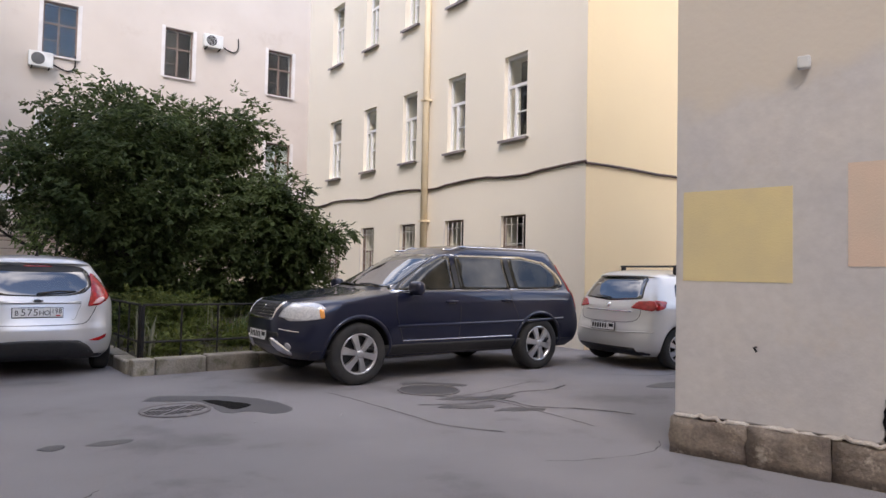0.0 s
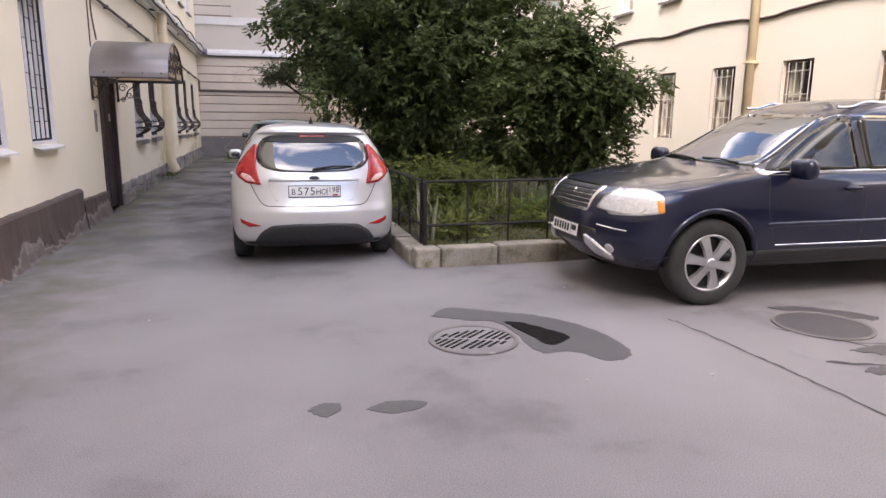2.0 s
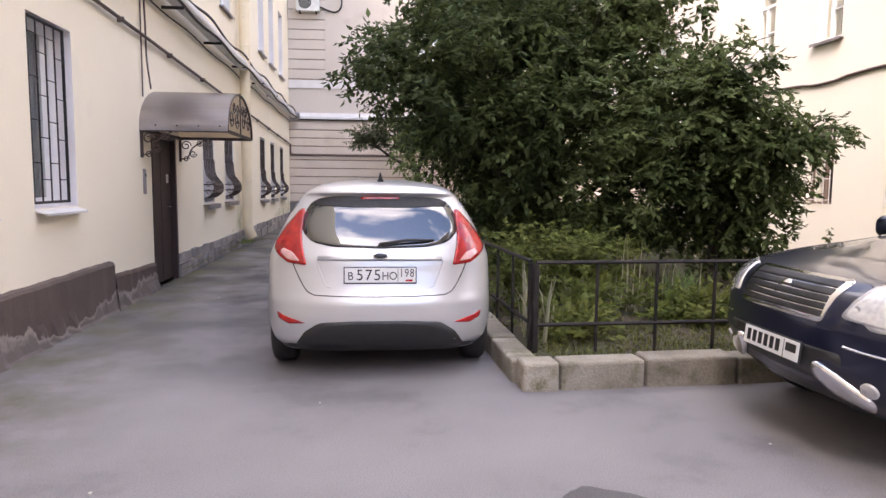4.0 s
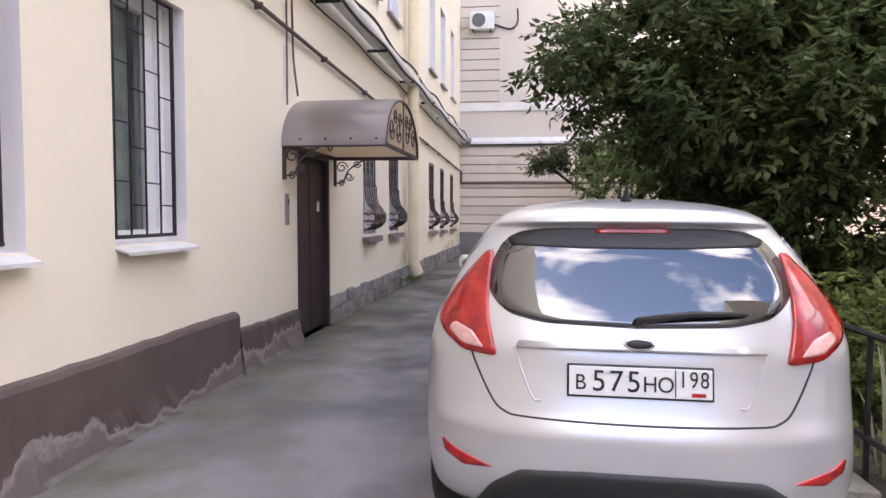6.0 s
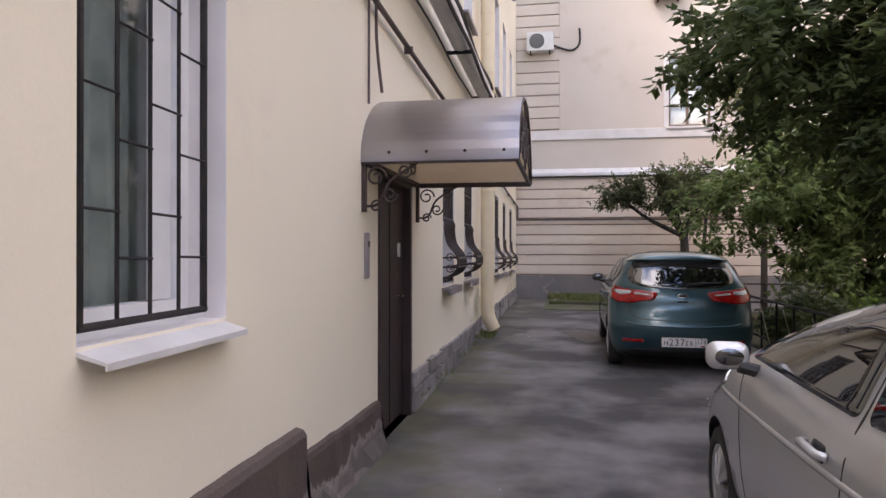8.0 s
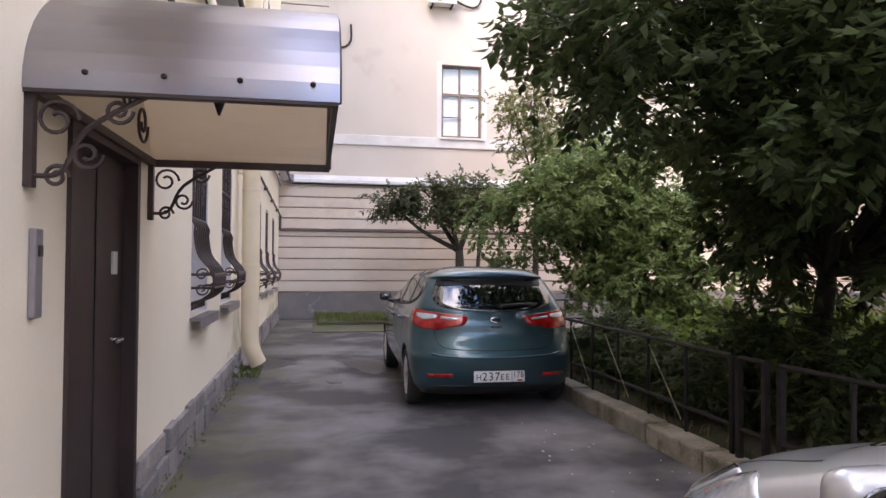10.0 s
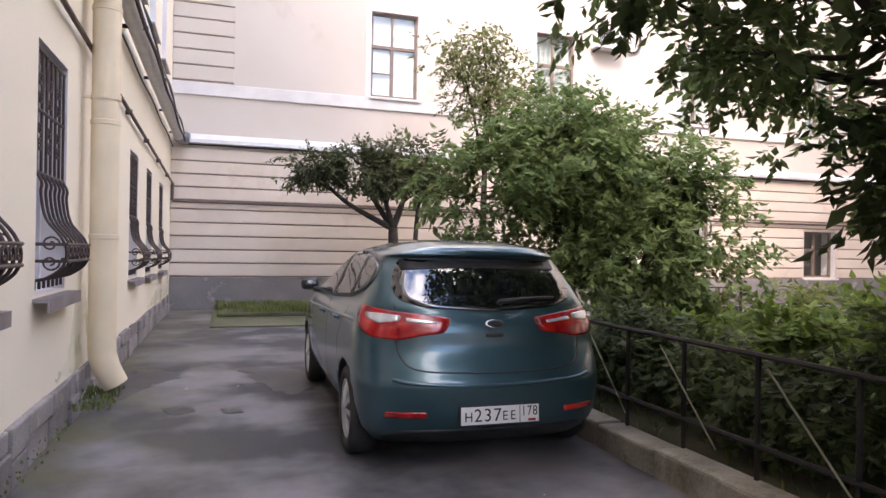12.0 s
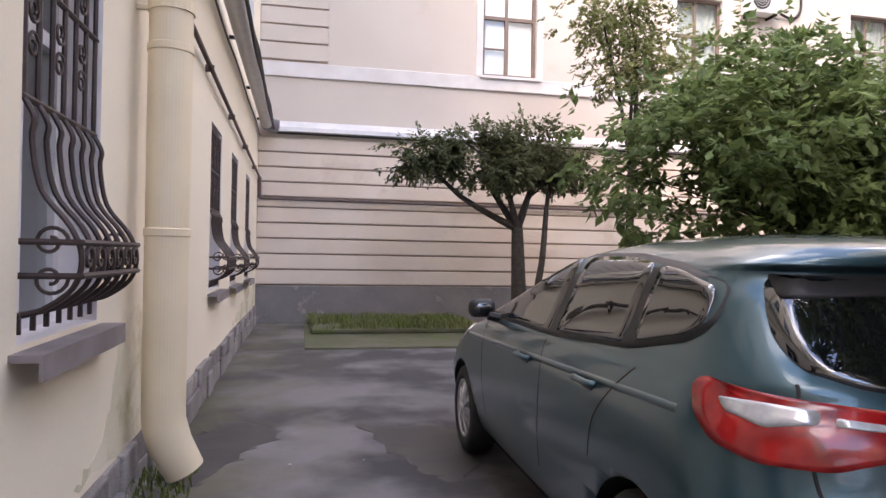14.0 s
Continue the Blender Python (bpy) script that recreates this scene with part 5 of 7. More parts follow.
    def seam(self, pts, axis, w=0.004, material=None, name="panel_gap", off=0.0015, raise_=0.0):
        """A thin line on the body."""
        line = smooth_line([(*p, 0) for p in pts], 6)
        ps = [self.hit(p.x, p.y, axis) for p in line]
        bm = bmesh.new()
        rows = []
        for i, (p, nn) in enumerate(ps):
            d = (ps[min(i + 1, len(ps) - 1)][0] - ps[max(i - 1, 0)][0])
            s = d.cross(nn)
            if s.length < 1e-7:
                continue
            s.normalize()
            rows.append([bm.verts.new(p + s * w - nn * 0.004), bm.verts.new(p + s * w + nn * off), bm.verts.new(p + nn * (off + raise_)), bm.verts.new(p - s * w + nn * off), bm.verts.new(p - s * w - nn * 0.004)])
        for p, q in zip(rows, rows[1:]):
            for k in range(4):
                bm.faces.new((p[k], p[k + 1], q[k + 1], q[k]))
        bmesh.ops.recalc_face_normals(bm, faces=bm.faces)
        return part(name, bm, material or M_BLACK, self.root, "", True)

    def both(self, name, poly, material, label="", **k):
        a = self.panel(name, poly, "l", material, label=label, **k)
        b = self.panel(name, poly, "R", material, label=label, **k)
        return a, b

    def wheel(self, y, side, r, width, spokes, style="alloy"):
        x = side * (self.hw - 0.005)
        flip = Matrix.Translation((x, y, r)) @ (Matrix.Identity(4) if side > 0 else Matrix.Rotation(math.pi, 4, "Z"))
        w = new("wheel")
        w.parent = self.root
        rr = r * 0.66
        part("tyre", spin(bmesh.new(), [(-width, rr), (-width, r * 0.9), (-width + 0.02, r * 0.98), (-width * 0.5, r), (-0.035, r * 0.995), (-0.012, r * 0.95), (0.0, r * 0.85), (-0.004, rr * 1.06), (-0.015, rr)], 40, flip, True), M_RUBBER, w, "", True)
        bm = bmesh.new()
        spin(bm, [(-0.02, rr * 1.0), (-0.008, rr * 1.01), (-0.012, rr * 0.93), (-0.10, rr * 0.88)], 40, flip, False)
        bmesh.ops.delete(bm, geom=[f for f in bm.faces if len(f.verts) > 4], context="FACES")
        part("rim", bm, M_ALLOY, w, "", True)
        part("brake_disc", spin(bmesh.new(), [(-0.12, rr * 0.9), (-0.09, rr * 0.9)], 32, flip), M_BLACK, w)
        for k in range(spokes):
            m_ = flip @ Matrix.Rotation(2 * math.pi * k / spokes + 0.3, 4, "X")
            sw = rr * (0.20 if spokes <= 7 else 0.13)
            bm = bmesh.new()
            vs = []
            for q, hw_, dx in ((rr * 0.16, sw * 0.75, 0.004), (rr * 0.55, sw * 0.8, -0.002), (rr * 0.95, sw * 1.15, -0.016)):
                vs.append([bm.verts.new(m_ @ Vector(p)) for p in ((dx - 0.03, -hw_, q), (dx, -hw_ * 0.8, q), (dx, hw_ * 0.8, q), (dx - 0.03, hw_, q))])
            for p, q in zip(vs, vs[1:]):
                for j in range(4):
                    bm.faces.new((p[j], p[(j + 1) % 4], q[(j + 1) % 4], q[j]))
            bmesh.ops.recalc_face_normals(bm, faces=bm.faces)
            part("spoke", bm, M_ALLOY, w)
        part("hub_cap", spin(bmesh.new(), [(-0.03, rr * 0.2), (0.008, rr * 0.19), (0.014, rr * 0.12)], 24, flip), M_ALLOY, w, "", True)
        return w

    def mirror(self, y, z, side, material, size=1.0):
        x0 = side * (abs(self.hit(y, z, "R")[0].x) - 0.01)
        w = part("wing_mirror", tube(bmesh.new(), [(x0, y, z), (x0 + side * 0.08, y + 0.0, z + 0.02)], 0.028, 8), M_BLACK, self.root)
        bm = bmesh.new()
        bmesh.ops.create_cube(bm, size=1, matrix=Matrix.Translation((x0 + side * 0.15 * size, y + 0.03, z + 0.06)) @ Matrix.Diagonal((0.22 * size, 0.12 * size, 0.15 * size, 1)))
        bmesh.ops.bevel(bm, geom=bm.edges[:], offset=0.058 * size, segments=5, affect="EDGES", profile=0.5)
        part("mirror_shell", bm, material, w, "", True)
        gx, gz, gy = x0 + side * 0.15 * size, z + 0.06, y + 0.03 - 0.061 * size
        gm = Matrix.Translation((gx, gy, gz)) @ Matrix.Rotation(math.pi / 2, 4, "Z") @ Matrix.Diagonal((1, 0.072 * size, 0.044 * size, 1))
        part("mirror_glass", spin(bmesh.new(), [(-0.002, 0.9), (0.0, 1.0), (0.012, 1.0)], 28, gm), M_CARGLASS, w, "", True)
        return w

    def handle(self, y, z, material):
        for ax in "lR":
            p, nn = self.hit(y, z, ax)
            self.panel("handle_recess", [(y - 0.06, z - 0.03), (y + 0.05, z - 0.03), (y + 0.05, z + 0.025), (y - 0.06, z + 0.025)], ax, M_BLACK, off=0.002, r=0.02, rings=2)
            bm = bmesh.new()
            tube(bm, [p + Vector((0, -0.09, 0)) + nn * 0.005, p + Vector((0, -0.07, 0)) + nn * 0.03, p + Vector((0, 0.07, 0)) + nn * 0.03, p + Vector((0, 0.09, 0)) + nn * 0.005], 0.014, 8)
            part("door_handle", bm, material, self.root, "", True)

    def plate(self, x, z, text, end, region, tilt=6):
        """A number plate on the rear or front ('r', 'f')."""
        p, nn = self.hit(x, z, end)
        face = Matrix.Translation(p + nn * 0.022) @ Matrix.Rotation(0 if end == "r" else math.pi, 4, "Z") @ Matrix.Rotation(radians(-tilt), 4, "X")
        pl_ = part("number_plate", boxbm(-0.266, 0.266, 0.0, 0.014, -0.062, 0.062, 0.005), M_BLACK, self.root, "white number plate in a black holder")
        pl_.matrix_local = face
        part("plate_face", boxbm(-0.258, 0.258, -0.004, 0.001, -0.054, 0.054, 0.002), M_PLATE, pl_)
        part("plate_rim", boxbm(0.126, 0.130, -0.006, -0.003, -0.05, 0.05), M_INK, pl_)

        def write(s, x0, z0, h, sx=1.0):
            for k, ch in enumerate(s):
                cu = bpy.data.curves.new("character", "FONT")
                cu.body, cu.size, cu.extrude = ch, h, 0.001
                tmp = new("character", cu)
                dg = bpy.context.evaluated_depsgraph_get()
                me = bpy.data.meshes.new_from_object(tmp.evaluated_get(dg))
                bpy.data.objects.remove(tmp)
                me.materials.clear()
                me.materials.append(M_INK)
                ob = new("character", me)
                ob.parent = pl_
                step = h * (0.58 if ch.isdigit() else 0.70) * sx
                ob.matrix_local = Matrix.Translation((x0 + k * step, -0.0055, z0)) @ Matrix.Rotation(math.pi / 2, 4, "X") @ Matrix.Diagonal((sx, 1, 1, 1))

        if text:
            a, b, c = text
            write(a, -0.238, -0.033, 0.082, 0.95)
            write(b, -0.176, -0.036, 0.112, 0.98)
            write(c, 0.010, -0.033, 0.082, 0.92)
            write(region, 0.138, -0.012, 0.085, 0.78)
            part("flag_mark", boxbm(0.185, 0.235, -0.006, -0.003, -0.046, -0.032), M_REDLAMP, pl_, "small flag mark")
        else:
            for k in range(6):
                part("character_bar", boxbm(-0.225 + 0.056 * k, -0.19 + 0.056 * k, -0.006, -0.003, -0.032, 0.036), M_INK, pl_)
            part("character_bar", boxbm(0.145, 0.235, -0.006, -0.003, -0.01, 0.036), M_INK, pl_)
        return pl_

    def oval(self, x, z, end, a, b, material, name="emblem", label="plain oval emblem", lift=0.0):
        p, nn = self.hit(x, z, end)
        p = p + nn * lift
        bm = bmesh.new()
        q = Matrix.Translation(p) @ nn.to_track_quat("X", "Z").to_matrix().to_4x4() @ Matrix.Diagonal((1, a, b, 1))
        spin(bm, [(-0.01, 1.0), (0.008, 1.0), (0.012, 0.85)], 28, q)
        return part(name, bm, material, self.root, label, True)


def rect(a, b, c, d):
    return [(a, c), (b, c), (b, d), (a, d)]


# silver small hatchback
L_A = [
    (0.20, 0.74, 0.16, 3.72, 0.30, 0.45, 3.0, 3.0), (0.30, 0.815, 0.03, 3.86, 0.38, 0.55, 2.9, 2.8), (0.43, 0.85, 0.0, 3.94, 0.44, 0.62, 2.9, 2.7), (0.56, 0.860, 0.010, 3.95, 0.46, 0.66, 2.8, 2.6),
    (0.66, 0.861, 0.048, 3.92, 0.45, 0.70, 2.9, 2.5), (0.78, 0.856, 0.085, 3.76, 0.42, 0.75, 3.0, 2.4), (0.88, 0.846, 0.11, 3.50, 0.38, 0.66, 3.1, 2.7), (0.96, 0.824, 0.145, 3.22, 0.35, 0.50, 3.3, 3.0),
    (1.02, 0.792, 0.175, 3.06, 0.33, 0.40, 3.6, 3.0), (1.12, 0.745, 0.235, 2.80, 0.31, 0.42, 3.9, 2.8), (1.24, 0.682, 0.315, 2.48, 0.30, 0.42, 4.0, 2.5), (1.345, 0.612, 0.390, 2.11, 0.30, 0.42, 4.0, 2.4),
    (1.375, 0.582, 0.352, 2.04, 0.33, 0.43, 3.7, 2.4), (1.415, 0.525, 0.385, 1.92, 0.36, 0.45, 3.2, 2.3), (1.450, 0.42, 0.52, 1.74, 0.38, 0.45, 2.8, 2.2), (1.475, 0.24, 0.72, 1.45, 0.30, 0.35, 2.4, 2.2),
]


def hatch_a():
    c = Car("hatchback", "silver small hatchback parked beside the garden kerb", L_A, M_SILVER, pose(1.455, 8.30, 0, 0, 0, -1.0), (0.70, 3.19), 0.295)
    half = [(0.0, 0.967), (0.35, 0.978), (0.50, 1.01), (0.57, 1.075), (0.588, 1.14), (0.568, 1.22), (0.525, 1.295), (0.45, 1.335), (0.33, 1.347)]
    c.panel("rear_window", half + [(-x, z) for x, z in half[:0:-1]], "r", M_CARGLASS, r=0.05, rings=9, off=0.006)
    # shadow of the lip on the glass, laid on as a black band
    c.panel("spoiler_band", [(-0.50, 1.275), (-0.2, 1.262), (0.2, 1.262), (0.50, 1.275), (0.515, 1.30), (0.44, 1.332), (0.33, 1.344), (-0.33, 1.344), (-0.44, 1.332), (-0.515, 1.30)], "r", M_BLACK, r=0.02, off=0.010, label="black band painting the shadow under the spoiler lip")
    c.panel("high_brake_light", [(-0.15, 1.322), (0.15, 1.322), (0.145, 1.348), (-0.145, 1.348)], "r", M_REDLAMP, r=0.008, off=0.016)
    for s in (-1, 1):
        t = c.panel("tail_lamp", [(0.47, 0.845), (0.60, 0.86), (0.71, 0.92), (0.785, 0.975), (0.77, 1.05), (0.725, 1.15), (0.69, 1.245), (0.66, 1.25), (0.59, 1.10), (0.535, 0.98)], "d" if s > 0 else "e", M_REDLAMP, off=0.012, r=0.03, rings=7)
        c.panel("lamp_lens", [(0.52, 0.872), (0.61, 0.885), (0.69, 0.935), (0.67, 0.965), (0.585, 0.935)], "d" if s > 0 else "e", M_PINKLENS, parent=t, off=0.0145, r=0.02, rings=5, label="clear reversing lens")
        c.panel("reflector", [(s * 0.54, 0.435), (s * 0.70, 0.48), (s * 0.755, 0.505), (s * 0.74, 0.46), (s * 0.66, 0.425)], "r", M_REDLAMP, off=0.008, r=0.01, rings=3)
    c.panel("lower_bumper", [(-0.60, 0.205), (0.60, 0.205), (0.625, 0.26), (0.55, 0.37), (0.44, 0.44), (0.2, 0.452), (-0.2, 0.452), (-0.44, 0.44), (-0.55, 0.37), (-0.625, 0.26)], "r", M_BLACK, off=0.008, r=0.03, rings=5, label="black lower bumper insert")
    c.seam([(-0.47, 0.885), (-0.40, 0.71), (-0.36, 0.695)], "r", 0.004, M_SILVER, "recess_edge", 0.0, 0.006)
    c.seam([(0.47, 0.885), (0.40, 0.71), (0.36, 0.695)], "r", 0.004, M_SILVER, "recess_edge", 0.0, 0.006)
    c.panel("tailgate_trim", [(-0.46, 0.882), (0.46, 0.882), (0.45, 0.908), (-0.45, 0.908)], "r", M_SILVER, off=0.03, r=0.008, rings=3)
    c.seam([(-0.66, 1.0), (-0.64, 0.86), (-0.56, 0.70), (-0.50, 0.645), (-0.40, 0.632), (0.0, 0.625), (0.40, 0.632), (0.50, 0.645), (0.56, 0.70), (0.64, 0.86), (0.66, 1.0)], "r", 0.004)
    c.plate(0.0, 0.775, ("B", "575", "HO"), "r", "198", 8)
    c.oval(0.0, 0.905, "r", 0.058, 0.024, M_CHROME, lift=0.026)
    c.oval(0.0, 0.905, "r", 0.049, 0.018, M_INK, "emblem_face", "dark oval emblem face", lift=0.031)
    p, nn = c.hit(0.0, 0.985, "r")
    q, n2 = c.hit(0.40, 1.02, "r")
    w = part("rear_wiper", tube(bmesh.new(), [p + nn * 0.01, p + nn * 0.035, (p + q) / 2 + nn * 0.04 + Vector((0, 0, 0.012)), q + n2 * 0.02], [0.02, 0.016, 0.012, 0.008], 8), M_BLACK, c.root, "", True)
    part("antenna", tube(bmesh.new(), [(0, 0.62, 1.455), (0, 0.62, 1.485), (0, 0.57, 1.535)], [0.03, 0.016, 0.004], 8), M_BLACK, c.root, "", True)
    c.both("front_side_window", [(1.62, 1.01), (2.74, 1.01), (2.66, 1.07), (2.22, 1.29), (1.80, 1.365), (1.64, 1.375)], M_CARGLASS, r=0.04)
    c.both("rear_side_window", [(0.58, 1.105), (0.85, 1.065), (1.56, 1.01), (1.57, 1.375), (1.16, 1.372), (0.75, 1.348), (0.50, 1.31), (0.44, 1.25)], M_CARGLASS, r=0.05)
    c.panel("windscreen", [(-0.64, 1.02), (0.64, 1.02), (0.50, 1.38), (-0.50, 1.38)], "f", M_CARGLASS, r=0.06, rings=8)
    for s, ax in ((-1, "l"), (1, "R")):
        c.seam([(2.76, 0.98), (2.74, 0.8), (2.64, 0.40)], ax)
        c.seam([(1.60, 1.37), (1.59, 0.9), (1.60, 0.40)], ax)
        c.seam([(0.60, 1.1), (0.86, 0.93), (1.02, 0.75), (1.04, 0.62)], ax)
        c.seam([(0.4, 0.90), (1.5, 0.84), (2.7, 0.80), (3.2, 0.80)], ax, 0.012, M_SILVER, "shoulder_line", 0.0, 0.006)
        c.panel("headlight", [(3.05, 0.84), (3.35, 0.72), (3.62, 0.66), (3.55, 0.76), (3.2, 0.90)], ax, M_CLEARLAMP, off=0.008, r=0.03)
        c.mirror(2.60, 0.97, s, M_SILVER, 0.80)
        for y in (0.70, 3.19):
            c.wheel(y, s, 0.295, 0.19, 10)
    c.panel("headlight", [(-0.75, 0.70), (-0.45, 0.66), (-0.5, 0.76), (-0.72, 0.86)], "f", M_CLEARLAMP, off=0.01, r=0.03)
    c.panel("headlight", [(0.75, 0.70), (0.45, 0.66), (0.5, 0.76), (0.72, 0.86)], "f", M_CLEARLAMP, off=0.01, r=0.03)
    c.panel("grille", rect(-0.5, 0.5, 0.32, 0.52), "f", M_BLACK, off=0.008, r=0.06)
    c.handle(0.98, 0.90, M_SILVER)
    c.handle(1.78, 0.88, M_SILVER)
    c.seam([(-0.72, 3.0), (-0.6, 3.5), (-0.45, 3.75)], "t")
    c.seam([(0.72, 3.0), (0.6, 3.5), (0.45, 3.75)], "t")
    return c


hatch_a()

# teal hatchback
L_B = [
    (0.18, 0.74, 0.20, 3.85, 0.30, 0.45, 3.0, 3.0), (0.28, 0.81, 0.07, 3.98, 0.38, 0.55, 2.9, 2.8), (0.42, 0.845, 0.01, 4.08, 0.44, 0.62, 2.8, 2.7), (0.55, 0.858, 0.0, 4.12, 0.46, 0.66, 2.8, 2.6),
    (0.64, 0.860, 0.035, 4.10, 0.46, 0.70, 2.8, 2.5), (0.78, 0.856, 0.10, 3.92, 0.44, 0.75, 2.7, 2.4), (0.90, 0.845, 0.12, 3.55, 0.42, 0.70, 2.6, 2.6), (0.98, 0.822, 0.155, 3.12, 0.40, 0.50, 2.5, 2.8),
    (1.04, 0.785, 0.195, 2.95, 0.36, 0.42, 3.0, 2.8), (1.14, 0.735, 0.275, 2.70, 0.34, 0.42, 3.4, 2.6), (1.25, 0.685, 0.365, 2.42, 0.34, 0.42, 3.6, 2.5), (1.335, 0.640, 0.43, 2.16, 0.34, 0.42, 3.6, 2.4), (1.362, 0.614, 0.375, 2.08, 0.36, 0.42, 3.4, 2.4),
    (1.41, 0.535, 0.41, 1.90, 0.40, 0.45, 3.0, 2.3), (1.445, 0.42, 0.54, 1.72, 0.36, 0.45, 2.6, 2.2), (1.465, 0.28, 0.74, 1.47, 0.30, 0.35, 2.4, 2.2),
]


def hatch_b():
    c = Car("hatchback", "dusty dark teal hatchback parked against the garden kerb", L_B, M_TEAL, pose(1.312, 16.25, 0, 0, 0, -1.0), (0.72, 3.29), 0.30)
    c.panel("rear_window", [(-0.60, 1.075), (-0.45, 1.025), (0.0, 1.0), (0.45, 1.025), (0.60, 1.075), (0.625, 1.15), (0.60, 1.24), (0.55, 1.325), (-0.55, 1.325), (-0.60, 1.24), (-0.625, 1.15)], "r", M_CARGLASS, r=0.07, rings=8)
    # black strip in place of the shade that the roof overhang throws
    c.panel("spoiler_lip", [(-0.555, 1.262), (0.0, 1.272), (0.555, 1.262), (0.545, 1.328), (-0.545, 1.328)], "r", M_BLACK, r=0.012, off=0.010, label="black strip painting the shade under the spoiler edge")
    for s in (-1, 1):
        t = c.panel("tail_lamp", [(0.315, 0.962), (0.305, 0.925), (0.325, 0.872), (0.45, 0.855), (0.54, 0.83), (0.72, 0.838), (0.83, 0.875), (0.885, 0.94), (0.895, 1.01), (0.86, 1.035), (0.70, 1.012), (0.50, 0.988)], "d" if s > 0 else "e", M_REDLAMP, off=0.012, r=0.03, rings=7)
        c.panel("lamp_lens", [(0.37, 0.938), (0.54, 0.958), (0.54, 0.938), (0.37, 0.924)], "d" if s > 0 else "e", M_CLEARLAMP, parent=t, off=0.0155, r=0.008, rings=3, label="thin clear reversing strip")
        c.panel("lamp_lens", [(0.575, 0.972), (0.575, 0.94), (0.70, 0.925), (0.80, 0.955), (0.82, 0.99), (0.70, 0.985)], "d" if s > 0 else "e", M_CLEARLAMP, parent=t, off=0.0155, r=0.015, rings=4, label="clear indicator lens")
        c.panel("reflector", [(s * 0.46, 0.37), (s * 0.70, 0.37), (s * 0.70, 0.405), (s * 0.46, 0.405)], "r", M_REDLAMP, off=0.008, r=0.01, rings=3)
    c.panel("lower_bumper", [(-0.62, 0.18), (0.62, 0.18), (0.70, 0.24), (0.60, 0.285), (-0.60, 0.285), (-0.70, 0.24)], "r", M_BLACK, off=0.008, r=0.02, rings=4)
    c.seam([(-0.62, 1.04), (-0.63, 0.86), (-0.60, 0.72), (-0.50, 0.655), (-0.2, 0.635), (0.2, 0.635), (0.50, 0.655), (0.60, 0.72), (0.63, 0.86), (0.62, 1.04)], "r", 0.005)
    c.seam([(-0.66, 0.60), (-0.5, 0.577), (0, 0.56), (0.5, 0.577), (0.66, 0.60)], "r", 0.012, M_TEAL, "bumper_crease", 0.0, 0.006)
    c.plate(0.0, 0.385, ("H", "237", "EE"), "r", "178", 4)
    c.panel("tailgate_grip", rect(-0.06, 0.06, 0.845, 0.868), "r", M_BLACK, off=0.003, r=0.015, rings=2)
    c.oval(0.0, 0.925, "r", 0.062, 0.030, M_CHROME)
    c.oval(0.0, 0.925, "r", 0.052, 0.022, M_INK, "emblem_face", "dark emblem face", lift=0.005)
    p, nn = c.hit(0.06, 1.045, "r")
    q, n2 = c.hit(0.46, 1.075, "r")
    part("rear_wiper", tube(bmesh.new(), [p + nn * 0.01, p + nn * 0.035, (p + q) / 2 + nn * 0.035, q + n2 * 0.02], [0.02, 0.016, 0.012, 0.008], 8), M_BLACK, c.root, "", True)
    c.both("window_trim", [(0.50, 1.17), (0.58, 1.115), (0.90, 1.048), (1.6, 1.008), (2.82, 1.0), (2.70, 1.08), (2.24, 1.315), (1.86, 1.385), (1.20, 1.39), (0.78, 1.352), (0.53, 1.295)], M_BLACK, r=0.05, off=0.004)
    c.both("front_side_window", [(1.68, 1.02), (2.74, 1.02), (2.62, 1.09), (2.20, 1.30), (1.86, 1.365), (1.72, 1.365)], M_CARGLASS, r=0.04, off=0.008)
    c.both("rear_side_window", [(0.97, 1.06), (1.60, 1.026), (1.63, 1.37), (1.24, 1.372), (1.00, 1.352)], M_CARGLASS, r=0.04, off=0.008)
    c.both("quarter_window", [(0.55, 1.178), (0.61, 1.134), (0.91, 1.070), (0.94, 1.345), (0.80, 1.332), (0.57, 1.283)], M_CARGLASS, r=0.04, off=0.008)
    c.panel("windscreen", [(-0.64, 1.04), (0.64, 1.04), (0.50, 1.37), (-0.50, 1.37)], "f", M_CARGLASS, r=0.06, rings=8)
    for s, ax in ((-1, "l"), (1, "R")):
        c.seam([(2.70, 1.0), (2.74, 0.8), (2.66, 0.40)], ax)
        c.seam([(1.66, 1.0), (1.65, 0.8), (1.66, 0.40)], ax)
        c.seam([(0.80, 1.0), (0.98, 0.85), (1.06, 0.75), (1.08, 0.62)], ax)
        c.seam([(0.5, 0.93), (1.5, 0.90), (2.7, 0.86), (3.3, 0.84)], ax, 0.014, M_TEAL, "shoulder_line", 0.0, 0.003)
        c.panel("headlight", [(3.20, 0.86), (3.50, 0.74), (3.80, 0.68), (3.70, 0.80), (3.35, 0.92)], ax, M_CLEARLAMP, off=0.008, r=0.03)
        c.mirror(2.52, 1.0, s, M_BLACK, 0.74)
        for y in (0.72, 3.29):
            c.wheel(y, s, 0.30, 0.19, 10)
    c.panel("grille", rect(-0.4, 0.4, 0.34, 0.52), "f", M_BLACK, off=0.008, r=0.06)
    c.handle(1.12, 0.895, M_TEAL)
    c.handle(1.88, 0.875, M_TEAL)
    return c


hatch_b()

